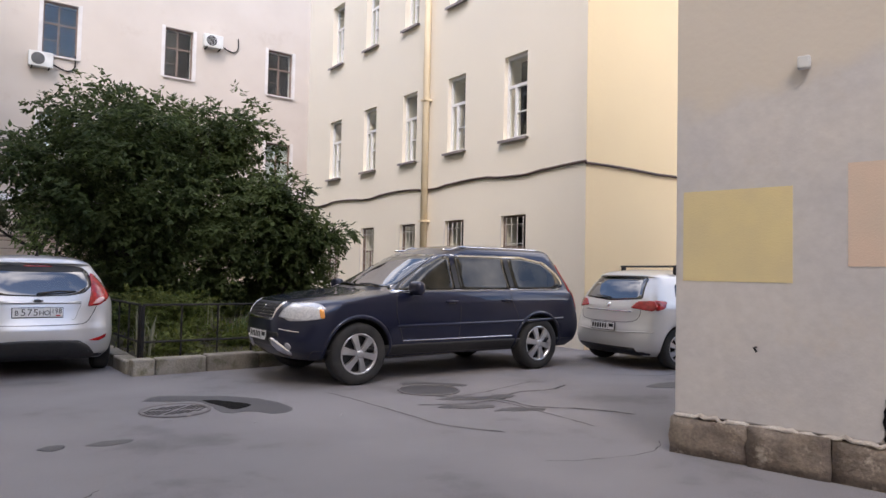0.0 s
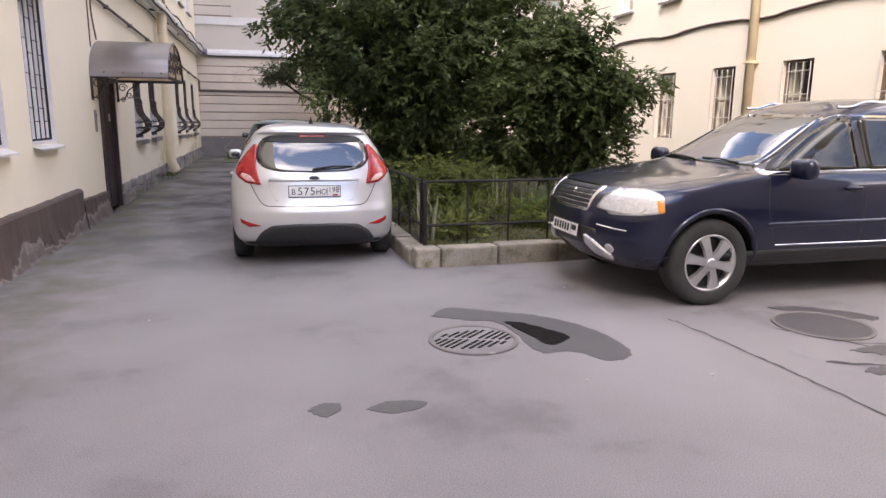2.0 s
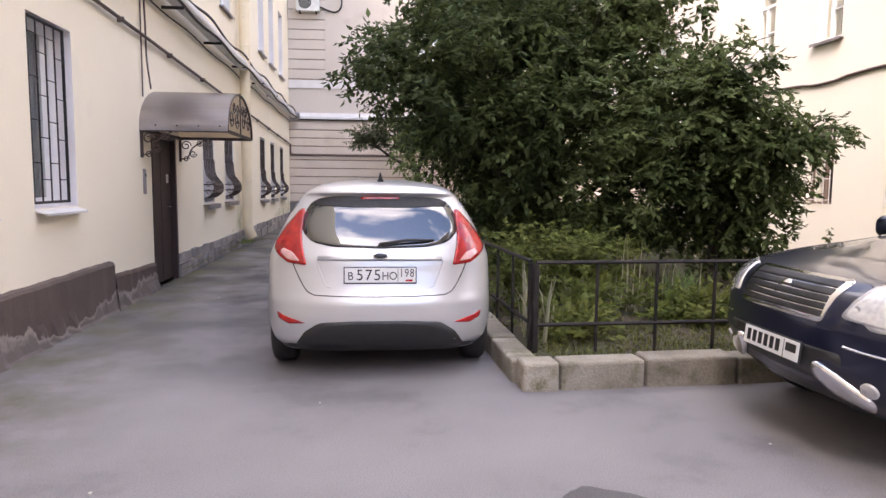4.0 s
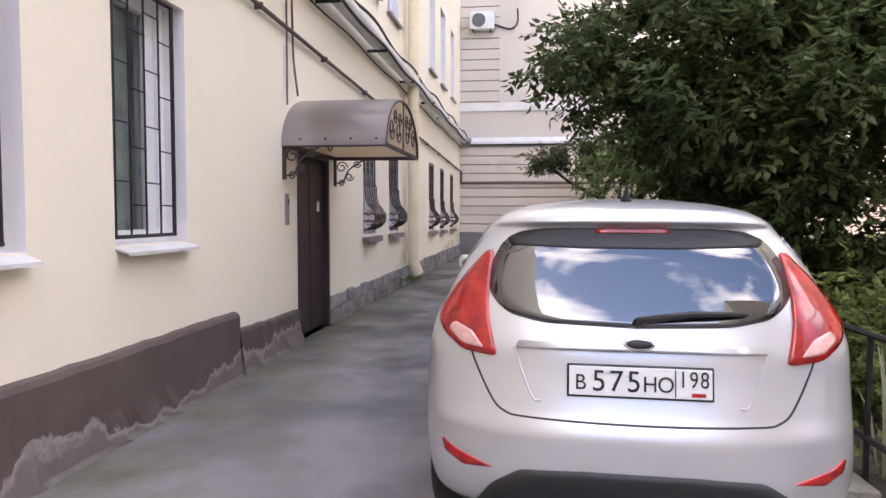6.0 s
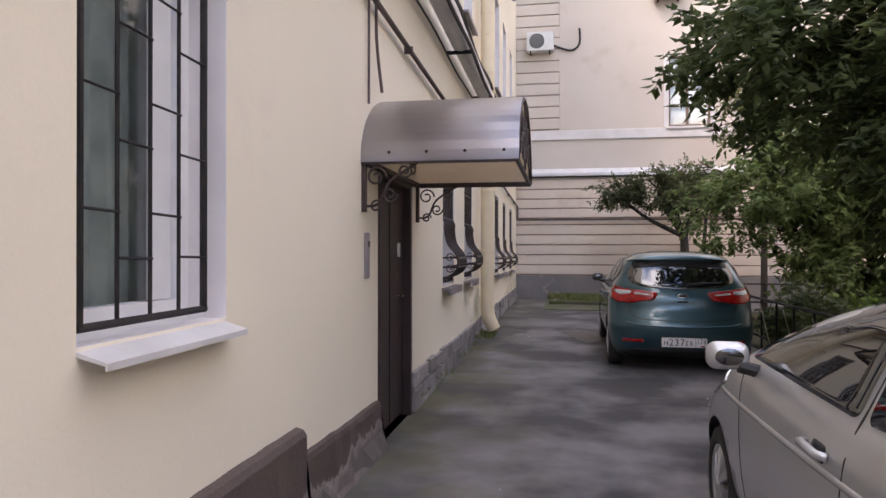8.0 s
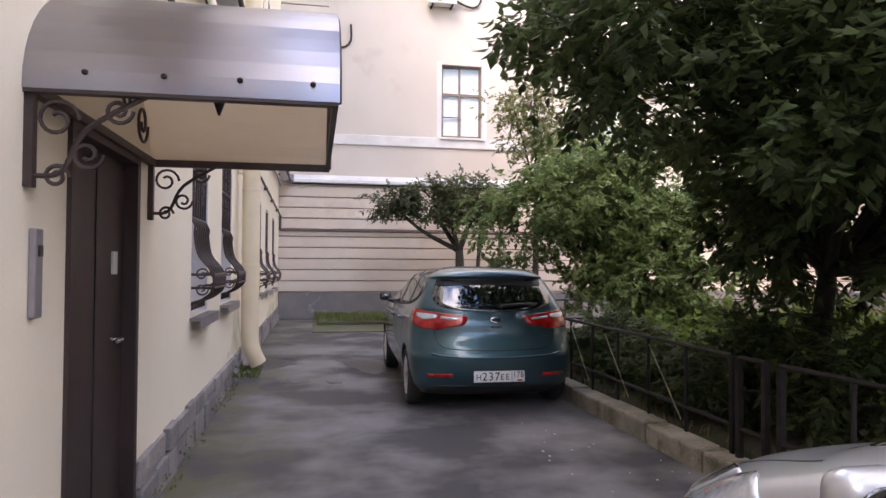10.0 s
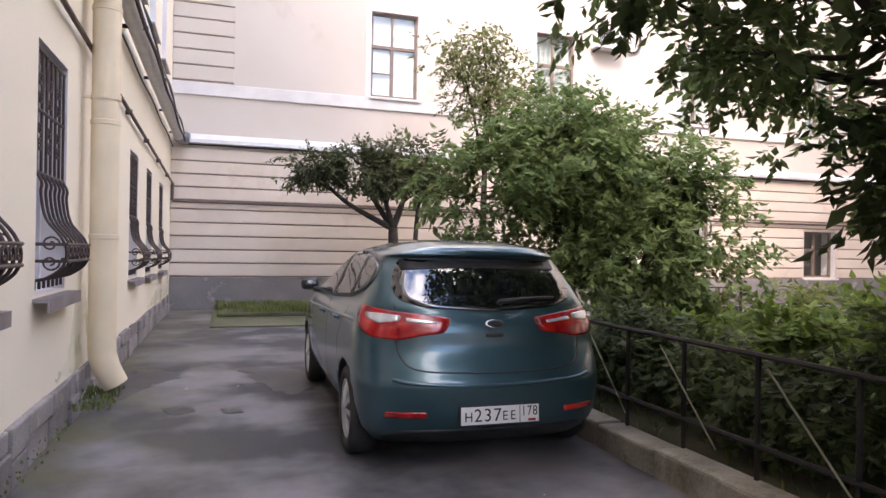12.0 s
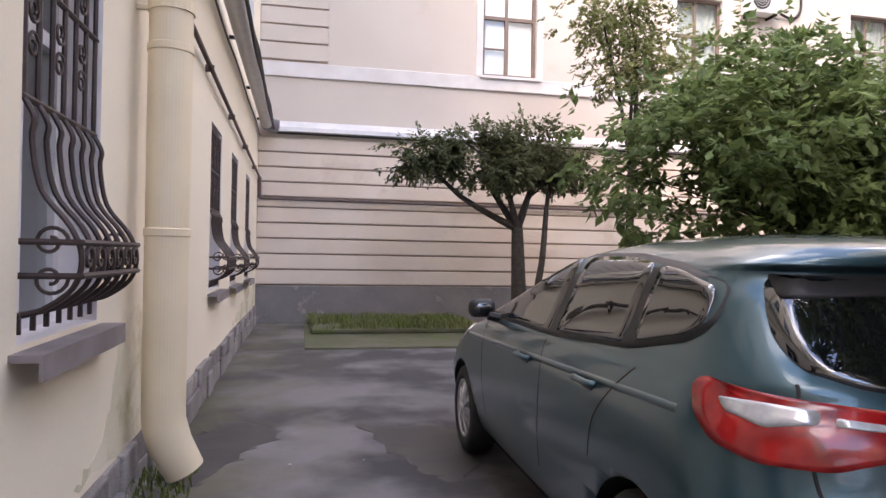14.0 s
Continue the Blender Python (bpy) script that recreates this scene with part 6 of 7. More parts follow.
# dark blue estate off-roader
L_S = [
    (0.300, 0.80, 0.16, 4.60, 0.25, 0.45, 3.4, 3.2), (0.420, 0.90, 0.04, 4.73, 0.30, 0.55, 3.4, 3.0), (0.580, 0.935, 0.0, 4.80, 0.32, 0.62, 3.4, 2.9), (0.720, 0.948, 0.02, 4.80, 0.32, 0.66, 3.4, 2.8),
    (0.860, 0.950, 0.06, 4.76, 0.32, 0.70, 3.4, 2.8), (0.960, 0.945, 0.08, 4.66, 0.32, 0.72, 3.2, 2.8), (1.030, 0.932, 0.09, 4.30, 0.32, 0.60, 3.2, 3.0), (1.090, 0.912, 0.10, 3.80, 0.32, 0.45, 3.2, 3.2),
    (1.140, 0.885, 0.115, 3.52, 0.32, 0.42, 3.0, 3.2), (1.260, 0.835, 0.17, 3.28, 0.32, 0.40, 3.0, 2.8), (1.440, 0.770, 0.27, 2.98, 0.32, 0.40, 3.0, 2.6), (1.603, 0.715, 0.36, 2.68, 0.32, 0.40, 2.9, 2.5),
    (1.690, 0.665, 0.42, 2.42, 0.32, 0.40, 2.8, 2.4), (1.740, 0.56, 0.56, 2.20, 0.32, 0.40, 2.6, 2.3), (1.765, 0.34, 0.85, 1.90, 0.30, 0.35, 2.4, 2.2),
]


def suv():
    c = Car("off_road_estate", "dark navy-blue off-road estate car parked nose to the kerb", L_S, M_NAVY, pose(8.48, 7.03, 0, 0, 0, 90), (0.98, 3.92), 0.37)
    c.both("window_trim", [(0.42, 1.20), (0.56, 1.135), (3.50, 1.095), (3.40, 1.16), (2.90, 1.46), (2.55, 1.60), (1.20, 1.615), (0.72, 1.54), (0.48, 1.36)], M_CHROME, r=0.06, off=0.005, label="bright chrome window surround")
    c.both("window_seal", [(0.462, 1.212), (0.58, 1.164), (3.40, 1.126), (3.35, 1.155), (2.87, 1.432), (2.535, 1.573), (1.215, 1.588), (0.75, 1.513), (0.522, 1.350)], M_BLACK, r=0.06, off=0.009)
    c.both("front_side_window", [(2.48, 1.135), (3.36, 1.125), (2.86, 1.43), (2.56, 1.57), (2.48, 1.575)], M_SUVGLASS, r=0.04, off=0.012)
    c.both("rear_side_window", [(1.50, 1.14), (2.40, 1.135), (2.40, 1.58), (1.54, 1.585)], M_SUVGLASS, r=0.04, off=0.012)
    c.both("quarter_window", [(0.52, 1.20), (0.62, 1.155), (1.42, 1.145), (1.46, 1.58), (1.20, 1.585), (0.76, 1.52), (0.54, 1.36)], M_SUVGLASS, r=0.05, off=0.012)
    c.panel("windscreen", [(-0.72, 1.16), (0.72, 1.16), (0.58, 1.60), (-0.58, 1.60)], "f", M_CARGLASS, r=0.06, rings=8)
    c.panel("rear_window", [(-0.70, 1.15), (0.70, 1.15), (0.60, 1.56), (-0.60, 1.56)], "r", M_SUVGLASS, r=0.06, rings=6)
    c.both("sill_cladding", [(0.1, 0.32), (4.5, 0.32), (4.5, 0.42), (3.35, 0.46), (1.55, 0.46), (0.1, 0.42)], M_BLACK, r=0.02, off=0.006, rings=3)
    for s, ax in ((-1, "l"), (1, "R")):
        c.seam([(3.40, 1.10), (3.42, 0.85), (3.30, 0.48)], ax)
        c.seam([(2.44, 1.58), (2.43, 0.9), (2.44, 0.48)], ax)
        c.seam([(1.52, 1.12), (1.50, 0.95), (1.40, 0.75), (1.44, 0.52)], ax)
        c.seam([(0.5, 0.72), (1.4, 0.70), (3.4, 0.68)], ax, 0.02, M_NAVY, "side_moulding", 0.0, 0.004)
        c.seam([(1.5, 0.50), (3.3, 0.50)], ax, 0.008, M_CHROME, "sill_strip", 0.0, 0.006)
        for y, nm in ((0.98, "rear"), (3.92, "front")):
            pts = [(y + 0.445 * math.cos(t), 0.37 + 0.445 * math.sin(t)) for t in np.linspace(-0.1, math.pi + 0.1, 13)]
            c.seam(pts, ax, 0.022, M_NAVY, "wheel_arch_lip", 0.0, 0.016)
            w = c.wheel(y, s, 0.37, 0.235, 6)
        c.panel("headlight", [(4.38, 0.80), (4.58, 0.77), (4.72, 0.76), (4.70, 0.955), (4.46, 0.98), (4.37, 0.94)], ax, M_CLEARLAMP, off=0.008, r=0.03)
        c.panel("indicator", [(4.375, 0.80), (4.425, 0.795), (4.43, 0.90), (4.38, 0.905)], ax, M_AMBER, off=0.012, r=0.03, rings=3)
        c.panel("headlight", [(s * 0.46, 0.80), (s * 0.80, 0.77), (s * 0.86, 0.80), (s * 0.84, 0.93), (s * 0.52, 0.975)], "f", M_CLEARLAMP, off=0.008, r=0.03)
        c.panel("tail_lamp", [(0.10, 0.85), (0.20, 0.85), (0.24, 1.10), (0.42, 1.35), (0.46, 1.52), (0.36, 1.45), (0.10, 1.12)], ax, M_REDLAMP, off=0.010, r=0.02)
        c.panel("tail_lamp", [(s * 0.74, 0.85), (s * 0.90, 0.85), (s * 0.90, 1.10), (s * 0.74, 1.40)], "r", M_REDLAMP, off=0.010, r=0.02)
        c.mirror(3.18, 1.10, s, M_NAVY, 1.15)
        pts = [Vector((s * 0.60, y, 1.675 + (0.045 if 0.75 < y < 2.35 else 0.0) - 0.05 * max(0, (abs(y - 1.55) - 0.9)))) for y in np.linspace(0.62, 2.5, 14)]
        part("roof_rail", tube(bmesh.new(), smooth_line(pts, 2), 0.013, 8), M_CHROME, c.root, "bright metal roof rail", True)
        c.panel("bumper_guard", [(s * 0.32, 0.48), (s * 0.42, 0.40), (s * 0.60, 0.36), (s * 0.62, 0.42), (s * 0.46, 0.52), (s * 0.34, 0.56)], "f", M_CHROME, off=0.03, r=0.03, rings=4, label="bright bumper corner guard")
        c.seam([(s * 0.50, 0.66), (s * 0.78, 0.64)], "f", 0.008, M_CHROME, "bumper_strip", 0.0, 0.008)
        c.oval(s * 0.62, 0.47, "f", 0.045, 0.045, M_CLEARLAMP, "fog_lamp", "round fog lamp")
    g = c.panel("grille", [(-0.36, 0.755), (0.36, 0.755), (0.40, 0.97), (-0.40, 0.97)], "f", M_CHROME, off=0.012, r=0.03, rings=4, label="chrome-framed grille")
    for k in range(5):
        z = 0.785 + 0.036 * k
        c.panel("grille_slat", rect(-0.355, 0.355, z - 0.003, z + 0.028), "f", M_BLACK, parent=g, off=0.018, r=0.004, rings=2)
    c.oval(0.0, 0.865, "f", 0.075, 0.075, M_CHROME, "emblem", "plain round emblem")
    c.panel("lower_intake", rect(-0.5, 0.5, 0.44, 0.62), "f", M_BLACK, off=0.006, r=0.04)
    c.plate(0.0, 0.57, None, "f", "")
    c.handle(1.62, 0.99, M_NAVY)
    c.handle(2.58, 0.98, M_NAVY)
    for k, (x0, x1) in enumerate(((-0.55, -0.02), (0.05, 0.58))):
        p, nn = c.hit(x0, 1.16, "f")
        q, n2 = c.hit(x1, 1.18, "f")
        part("wiper", tube(bmesh.new(), [p + nn * 0.02, (p + q) / 2 + nn * 0.03, q + n2 * 0.015], 0.009, 6), M_BLACK, c.root)
    c.seam([(-0.80, 3.55), (-0.74, 4.2), (-0.60, 4.62)], "t", 0.005)
    c.seam([(0.80, 3.55), (0.74, 4.2), (0.60, 4.62)], "t", 0.005)
    return c


suv()


def hatch_c():
    lv = [(q[0] * 1.0, q[1] * 1.02, q[2], q[3] + 0.25, *q[4:]) for q in L_A]
    c = Car("hatchback", "light silver hatchback with a roof bar standing by the yellow wall", lv, M_GREYW, pose(8.70, 5.95, 0, 0, 0, -98), (0.72, 3.33), 0.31)
    c.panel("rear_window", [(-0.62, 1.03), (0.0, 0.99), (0.62, 1.03), (0.52, 1.36), (-0.52, 1.36)], "r", M_CARGLASS, r=0.05, rings=7)
    for s in (-1, 1):
        c.panel("tail_lamp", [(s * 0.46, 0.90), (s * 0.80, 0.86), (s * 0.83, 0.92), (s * 0.78, 1.01), (s * 0.56, 1.0)], "r", M_REDLAMP, off=0.012, r=0.03)
        c.panel("tail_lamp", [(0.28, 0.86), (0.42, 0.90), (0.50, 1.0), (0.30, 1.02)], "R" if s > 0 else "l", M_REDLAMP, off=0.010, r=0.03)
        for y in (0.72, 3.33):
            c.wheel(y, s, 0.31, 0.20, 7)
    c.seam([(-0.50, 0.845), (0.50, 0.845)], "r", 0.012, M_CHROME, "tailgate_strip", 0.0, 0.012)
    c.seam([(-0.82, 0.56), (0, 0.53), (0.82, 0.56)], "r", 0.012, M_GREYW, "bumper_crease", 0.0, 0.012)
    c.panel("lower_bumper", rect(-0.6, 0.6, 0.20, 0.32), "r", M_BLACK, off=0.008, r=0.03, rings=3)
    c.seam([(-0.62, 1.0), (-0.58, 0.72), (0, 0.68), (0.58, 0.72), (0.62, 1.0)], "r")
    c.plate(0.0, 0.60, None, "r", "")
    c.oval(0.0, 0.93, "r", 0.04, 0.04, M_CHROME)
    c.both("side_window", [(0.70, 1.06), (0.86, 1.02), (2.80, 1.0), (2.30, 1.30), (1.80, 1.37), (1.10, 1.35), (0.78, 1.25)], M_CARGLASS, r=0.05)
    c.panel("windscreen", [(-0.64, 1.02), (0.64, 1.02), (0.50, 1.38), (-0.50, 1.38)], "f", M_CARGLASS, r=0.06)
    p, nn = c.hit(0.0, 1.03, "r")
    part("rear_wiper", tube(bmesh.new(), [p + nn * 0.03, p + nn * 0.03 + Vector((-0.3, 0, 0.02))], 0.01, 6), M_BLACK, c.root)
    bar = part("roof_bar", tube(bmesh.new(), [(-0.62, 0.95, 1.53), (0.62, 0.95, 1.53)], 0.016, 8), M_BLACK, c.root, "black roof bar")
    for s in (-1, 1):
        part("roof_bar_foot", boxbm(s * 0.56 - 0.03, s * 0.56 + 0.03, 0.92, 0.98, 1.40, 1.53, 0.008), M_BLACK, bar)
    return c


hatch_c()

# ---- garden ----
bm = bmesh.new()
N = 40
gv = [[bm.verts.new((2.55 + 7.2 * i / N, 8.3 + 15.2 * j / N, 0.13 + 0.05 * noise.noise(Vector((i * 0.5, j * 0.5, 3))))) for j in range(N + 1)] for i in range(N + 1)]
for i in range(N):
    for j in range(N):
        bm.faces.new((gv[i][j], gv[i + 1][j], gv[i + 1][j + 1], gv[i][j + 1]))
edge = [gv[i][0] for i in range(N + 1)] + [gv[N][j] for j in range(1, N + 1)] + [gv[i][N] for i in range(N - 1, -1, -1)] + [gv[0][j] for j in range(N - 1, 0, -1)]
low = [bm.verts.new((v.co.x, v.co.y, 0)) for v in edge]
for k in range(len(edge)):
    bm.faces.new((edge[k], edge[(k + 1) % len(edge)], low[(k + 1) % len(edge)], low[k]))
bmesh.ops.recalc_face_normals(bm, faces=bm.faces)
tagged(part("garden_soil", bm, M_SOIL, None, "", True), "dark garden soil with moss inside the kerb", "soil", kind="structure")

kerb = thing("kerb", "weathered granite kerb round the garden bed", "kerb", kind="structure")
rng = random.Random(4)


def kerb_run(a, b, h, first=()):
    a, b = Vector((*a, 0)), Vector((*b, 0))
    d = (b - a).normalized()
    L = (b - a).length
    ang = math.atan2(d.y, d.x)
    t = 0.0
    while t < L - 0.05:
        s = min(first[0] if first else rng.uniform(0.62, 0.95), L - t)
        first = first[1:]
        m_ = Matrix.Translation(a + d * t) @ Matrix.Rotation(ang, 4, "Z") @ Matrix.Rotation(rng.uniform(-0.012, 0.012), 4, "X")
        part("kerb_stone", boxbm(0.008, s - 0.008, -0.005, 0.22 + rng.uniform(-0.01, 0.01), -0.03, h + rng.uniform(-0.012, 0.012), 0.022, m=m_), M_KERB, kerb)
        t += s


kerb_run((2.44, 7.98), (9.9, 8.3), 0.205, (0.28, 0.64, 0.72))


def kerb_side(pts, h):
    for p, q in zip(pts, pts[1:]):
        kerb_run(q, p, h)


kerb_side([(2.24, 23.6), (2.24, 14.2), (2.42, 8.2)][::-1], 0.17)
kerb_run((9.8, 23.6), (2.3, 23.6), 0.15)

fence = thing("garden_fence", "low black iron fence of posts and rails round the garden", "fence")


def fence_run(a, b, n, z0=0.14, ht=0.85):
    a, b = Vector((*a, 0)), Vector((*b, 0))
    for i in range(n + 1):
        p = a + (b - a) * i / n
        wide = i in (0, n)
        s = 0.02 if wide else 0.011
        part("post", boxbm(p.x - s, p.x + s, p.y - s, p.y + s, z0 - 0.05, ht - 0.01, 0.003), M_IRON, fence)
    for z in (ht, 0.36):
        part("rail", tube(bmesh.new(), [(a.x, a.y, z), (b.x, b.y, z)], 0.016, 6), M_IRON, fence)


fence_run((2.66, 8.52), (9.6, 8.75), 14)
fence_run((2.64, 8.60), (2.42, 13.6), 9)
fence_run((2.42, 13.75), (2.40, 14.0), 1)
fence_run((2.42, 14.1), (2.44, 23.3), 15)
fence_run((2.6, 23.4), (9.6, 23.4), 13, 0.1, 0.75)
for k, y_ in enumerate((15.2, 16.1, 17.0)):
    part("loose_lath", tube(bmesh.new(), [(2.36, y_, 0.80), (2.34, y_ - 0.55, 0.28)], 0.006, 5), M_STALK, fence, "pale lath leaning on the fence")

# ---- plants ----


def leaves(name, lobes, count, size, material, seed, parent, droop=0.5, fold=0.25, label="", gap=0.22, shell=0.55):
    """A crown of folded leaves in clumps through lobes (x, y, z, rx, ry, rz)."""
    r = np.random.RandomState(seed)
    vol = np.array([l[3] * l[4] * l[5] for l in lobes]) ** 0.8
    vol /= vol.sum()
    per = 9
    n = count // per
    which = r.choice(len(lobes), n, p=vol)
    d = r.normal(size=(n, 3))
    d /= np.linalg.norm(d, axis=1)[:, None]
    rad = r.uniform(0, 1, n) ** shell
    L = np.array(lobes)[which]
    wob = np.array([1 + 0.28 * noise.noise(Vector((a[0] * 2.2 + s * 3.1, a[1] * 2.2, a[2] * 2.2))) for a, s in zip(d, which)])
    c = L[:, :3] + d * rad[:, None] * L[:, 3:6] * wob[:, None]
    keep = np.array([noise.noise(Vector((q[0] * 1.6 + seed, q[1] * 1.6, q[2] * 1.9))) > -gap for q in c])
    c, d = c[keep], d[keep]
    n = len(c)
    rach = d * 0.8 + r.normal(scale=0.55, size=(n, 3))
    rach[:, 2] -= droop
    rach /= np.linalg.norm(rach, axis=1)[:, None]
    side = np.cross(rach, np.array([0, 0, 1.0])) + r.normal(scale=0.25, size=(n, 3))
    side /= np.linalg.norm(side, axis=1)[:, None]
    k = np.tile(np.arange(per), n)
    rc, sd = np.repeat(rach, per, 0), np.repeat(side, per, 0)
    along = (k // 2) / (per / 2) * size * 2.0
    sign = np.where(k % 2 == 0, 1.0, -1.0) * (k < per - 1)
    cc = np.repeat(c, per, 0) + rc * along[:, None] + r.normal(scale=size * 0.12, size=(n * per, 3))
    dd = rc * 0.55 + sd * (sign * 0.85)[:, None] + r.normal(scale=0.22, size=(n * per, 3))
    dd[:, 2] -= droop * 0.4
    dd /= np.linalg.norm(dd, axis=1)[:, None]
    s = np.cross(dd, np.array([0, 0, 1.0])) + r.normal(scale=0.3, size=dd.shape)
    s -= dd * (s * dd).sum(1)[:, None]
    s /= np.linalg.norm(s, axis=1)[:, None]
    up = np.cross(dd, s)
    ln = size * r.uniform(0.65, 1.35, len(cc))[:, None]
    w = ln * 0.54
    p0, p3 = cc, cc + dd * ln
    p1 = cc + dd * ln * 0.42 + s * w * 0.5 + up * w * fold
    p2 = cc + dd * ln * 0.42 - s * w * 0.5 + up * w * fold
    v = np.stack([p0, p1, p3, p2], 1).reshape(-1, 3)
    m = len(cc)
    idx = np.arange(m) * 4
    f = np.concatenate([np.stack([idx, idx + 1, idx + 2], 1), np.stack([idx, idx + 2, idx + 3], 1)])
    me = bpy.data.meshes.new(name)
    me.vertices.add(len(v))
    me.vertices.foreach_set("co", v.astype(np.float32).ravel())
    me.loops.add(f.size)
    me.loops.foreach_set("vertex_index", f.astype(np.int32).ravel())
    me.polygons.add(len(f))
    me.polygons.foreach_set("loop_start", (np.arange(len(f)) * 3).astype(np.int32))
    me.update(calc_edges=True)
    me.materials.append(material)
    ob = new(name, me)
    ob.parent = parent
    if label:
        ob["label"] = label
    return ob


def limbs(parent, base, lobes, r0, seed, split=0.35):
    """A tapered trunk and limbs that reach into each lobe."""
    r = random.Random(seed)
    b = Vector(base)
    mid = sum((Vector(l[:3]) for l in lobes), Vector()) / len(lobes)
    fork = b + (Vector((b.x * 0.7 + mid.x * 0.3, b.y * 0.7 + mid.y * 0.3, mid.z)) - b) * split
    pts = smooth_line([b - Vector((0, 0, 0.1)), b + (fork - b) * 0.5 + Vector((r.uniform(-0.06, 0.06), r.uniform(-0.06, 0.06), 0)), fork], 4)
    part("trunk", tube(bmesh.new(), pts, [r0 * (1.25 - 0.45 * i / (len(pts) - 1)) for i in range(len(pts))], 10), M_BARK, parent, "", True)
    for l in lobes:
        c = Vector(l[:3])
        a = fork + (c - fork) * 0.5 + Vector((r.uniform(-0.2, 0.2), r.uniform(-0.2, 0.2), r.uniform(-0.05, 0.2)))
        pts = smooth_line([fork - Vector((0, 0, 0.03)), a, c], 4)
        part("limb", tube(bmesh.new(), pts, [r0 * (0.6 - 0.45 * i / (len(pts) - 1)) for i in range(len(pts))], 7), M_BARK, parent, "", True)
        for q in range(4):
            e = c + Vector((r.uniform(-1, 1) * l[3], r.uniform(-1, 1) * l[4], r.uniform(-0.6, 0.8) * l[5])) * 0.85
            s0 = pts[-1 - r.randint(0, 5)]
            part("twig", tube(bmesh.new(), smooth_line([s0, (s0 + e) / 2 + Vector((0, 0, 0.08)), e], 3), [r0 * 0.16, r0 * 0.14, r0 * 0.12, r0 * 0.1, r0 * 0.08, r0 * 0.07, r0 * 0.05], 5), M_BARK, parent)


def tree(name, label, base, lobes, r0, count, size, material, seed, split=0.35, **k):
    t = thing(name, label, "tree" if "tree" in name else "shrub", m=None)
    limbs(t, base, lobes, r0, seed, split)
    leaves("crown", lobes, count, size, material, seed, t, **k)
    return t


# the large dark tree over the bed
LOB_C = [(5.45, 13.6, 4.3, 1.05, 1.1, 0.9), (2.0, 14.3, 3.2, 1.15, 1.2, 0.8), (3.4, 13.4, 3.6, 1.5, 1.3, 1.2), (4.9, 14.0, 3.7, 1.4, 1.4, 1.2), (3.3, 15.2, 4.5, 1.6, 1.5, 0.9), (4.6, 15.6, 4.3, 1.4, 1.3, 1.0), (2.3, 15.6, 3.7, 1.1, 1.1, 0.9), (3.9, 12.6, 2.5, 1.3, 0.9, 0.9), (5.3, 13.0, 2.7, 1.1, 0.9, 1.0), (2.9, 12.9, 2.6, 1.1, 0.8, 0.8), (5.6, 15.0, 3.0, 1.0, 1.1, 1.0), (2.5, 13.2, 2.3, 0.9, 0.7, 0.6), (3.6, 12.9, 1.6, 1.1, 0.6, 0.7), (4.7, 12.6, 1.5, 0.9, 0.6, 0.8), (2.9, 14.2, 1.9, 0.6, 0.5, 0.55), (3.3, 15.2, 2.2, 0.6, 0.5, 0.4), (3.5, 15.0, 1.75, 0.75, 0.5, 0.45), (4.4, 15.0, 1.5, 0.7, 0.5, 0.5), (3.2, 14.0, 2.6, 1.3, 1.0, 0.6), (4.6, 14.6, 2.4, 1.0, 1.0, 0.8)]
t_c = tree("broadleaf_tree", "large dense dark-green broadleaf tree leaning over the garden bed", (3.65, 14.75, 0.15), LOB_C, 0.085, 98000, 0.115, M_LEAF_D, 3, 0.5, gap=0.09)
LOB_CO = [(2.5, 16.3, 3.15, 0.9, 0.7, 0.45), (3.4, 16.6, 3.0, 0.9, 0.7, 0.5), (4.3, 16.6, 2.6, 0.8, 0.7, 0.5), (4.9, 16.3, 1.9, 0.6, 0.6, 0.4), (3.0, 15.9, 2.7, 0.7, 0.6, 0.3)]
# same tree, but a lighter leaf colour paints the light on this spray
leaves("overhang", LOB_CO, 4200, 0.105, M_LEAF_M, 33, t_c, gap=0.1, label="sparse outer spray of leaves, sunlight put into their lighter green")
for k, l_ in enumerate(LOB_CO):
    a_ = Vector((3.7, 15.0, 2.3 + 0.15 * k))
    b_ = Vector(l_[:3])
    part("limb", tube(bmesh.new(), smooth_line([a_, (a_ + b_) / 2 + Vector((0.1, 0.1, -0.15)), b_, b_ + (b_ - a_) * 0.3 + Vector((-0.1, 0.1, 0.15))], 4), [0.03 - 0.0021 * i for i in range(13)], 6), M_BARK, t_c, "", True)
LOB_B = [(5.6, 11.8, 2.2, 1.1, 1.0, 1.0), (6.25, 11.7, 1.9, 0.8, 0.9, 0.8), (5.0, 12.2, 1.6, 0.9, 0.9, 0.9), (6.75, 11.3, 2.15, 0.5, 0.5, 0.3), (5.8, 11.6, 2.95, 0.55, 0.6, 0.45), (6.2, 12.0, 1.0, 1.1, 0.8, 0.7)]
tree("garden_shrub", "tall dark-green shrub between the tree and the wing", (5.9, 11.9, 0.15), LOB_B, 0.07, 34000, 0.10, M_LEAF_D, 5, 0.3, gap=0.25)
LOB_D = [(3.2, 10.5, 0.72, 0.6, 0.5, 0.36), (3.8, 10.7, 0.62, 0.6, 0.5, 0.36), (2.95, 10.2, 0.5, 0.4, 0.4, 0.3)]
tree("garden_shrub", "low yellowish-green shrub in the garden bed", (3.4, 10.5, 0.15), LOB_D, 0.03, 7000, 0.06, M_LEAF_Y, 6, 0.3, gap=0.4)
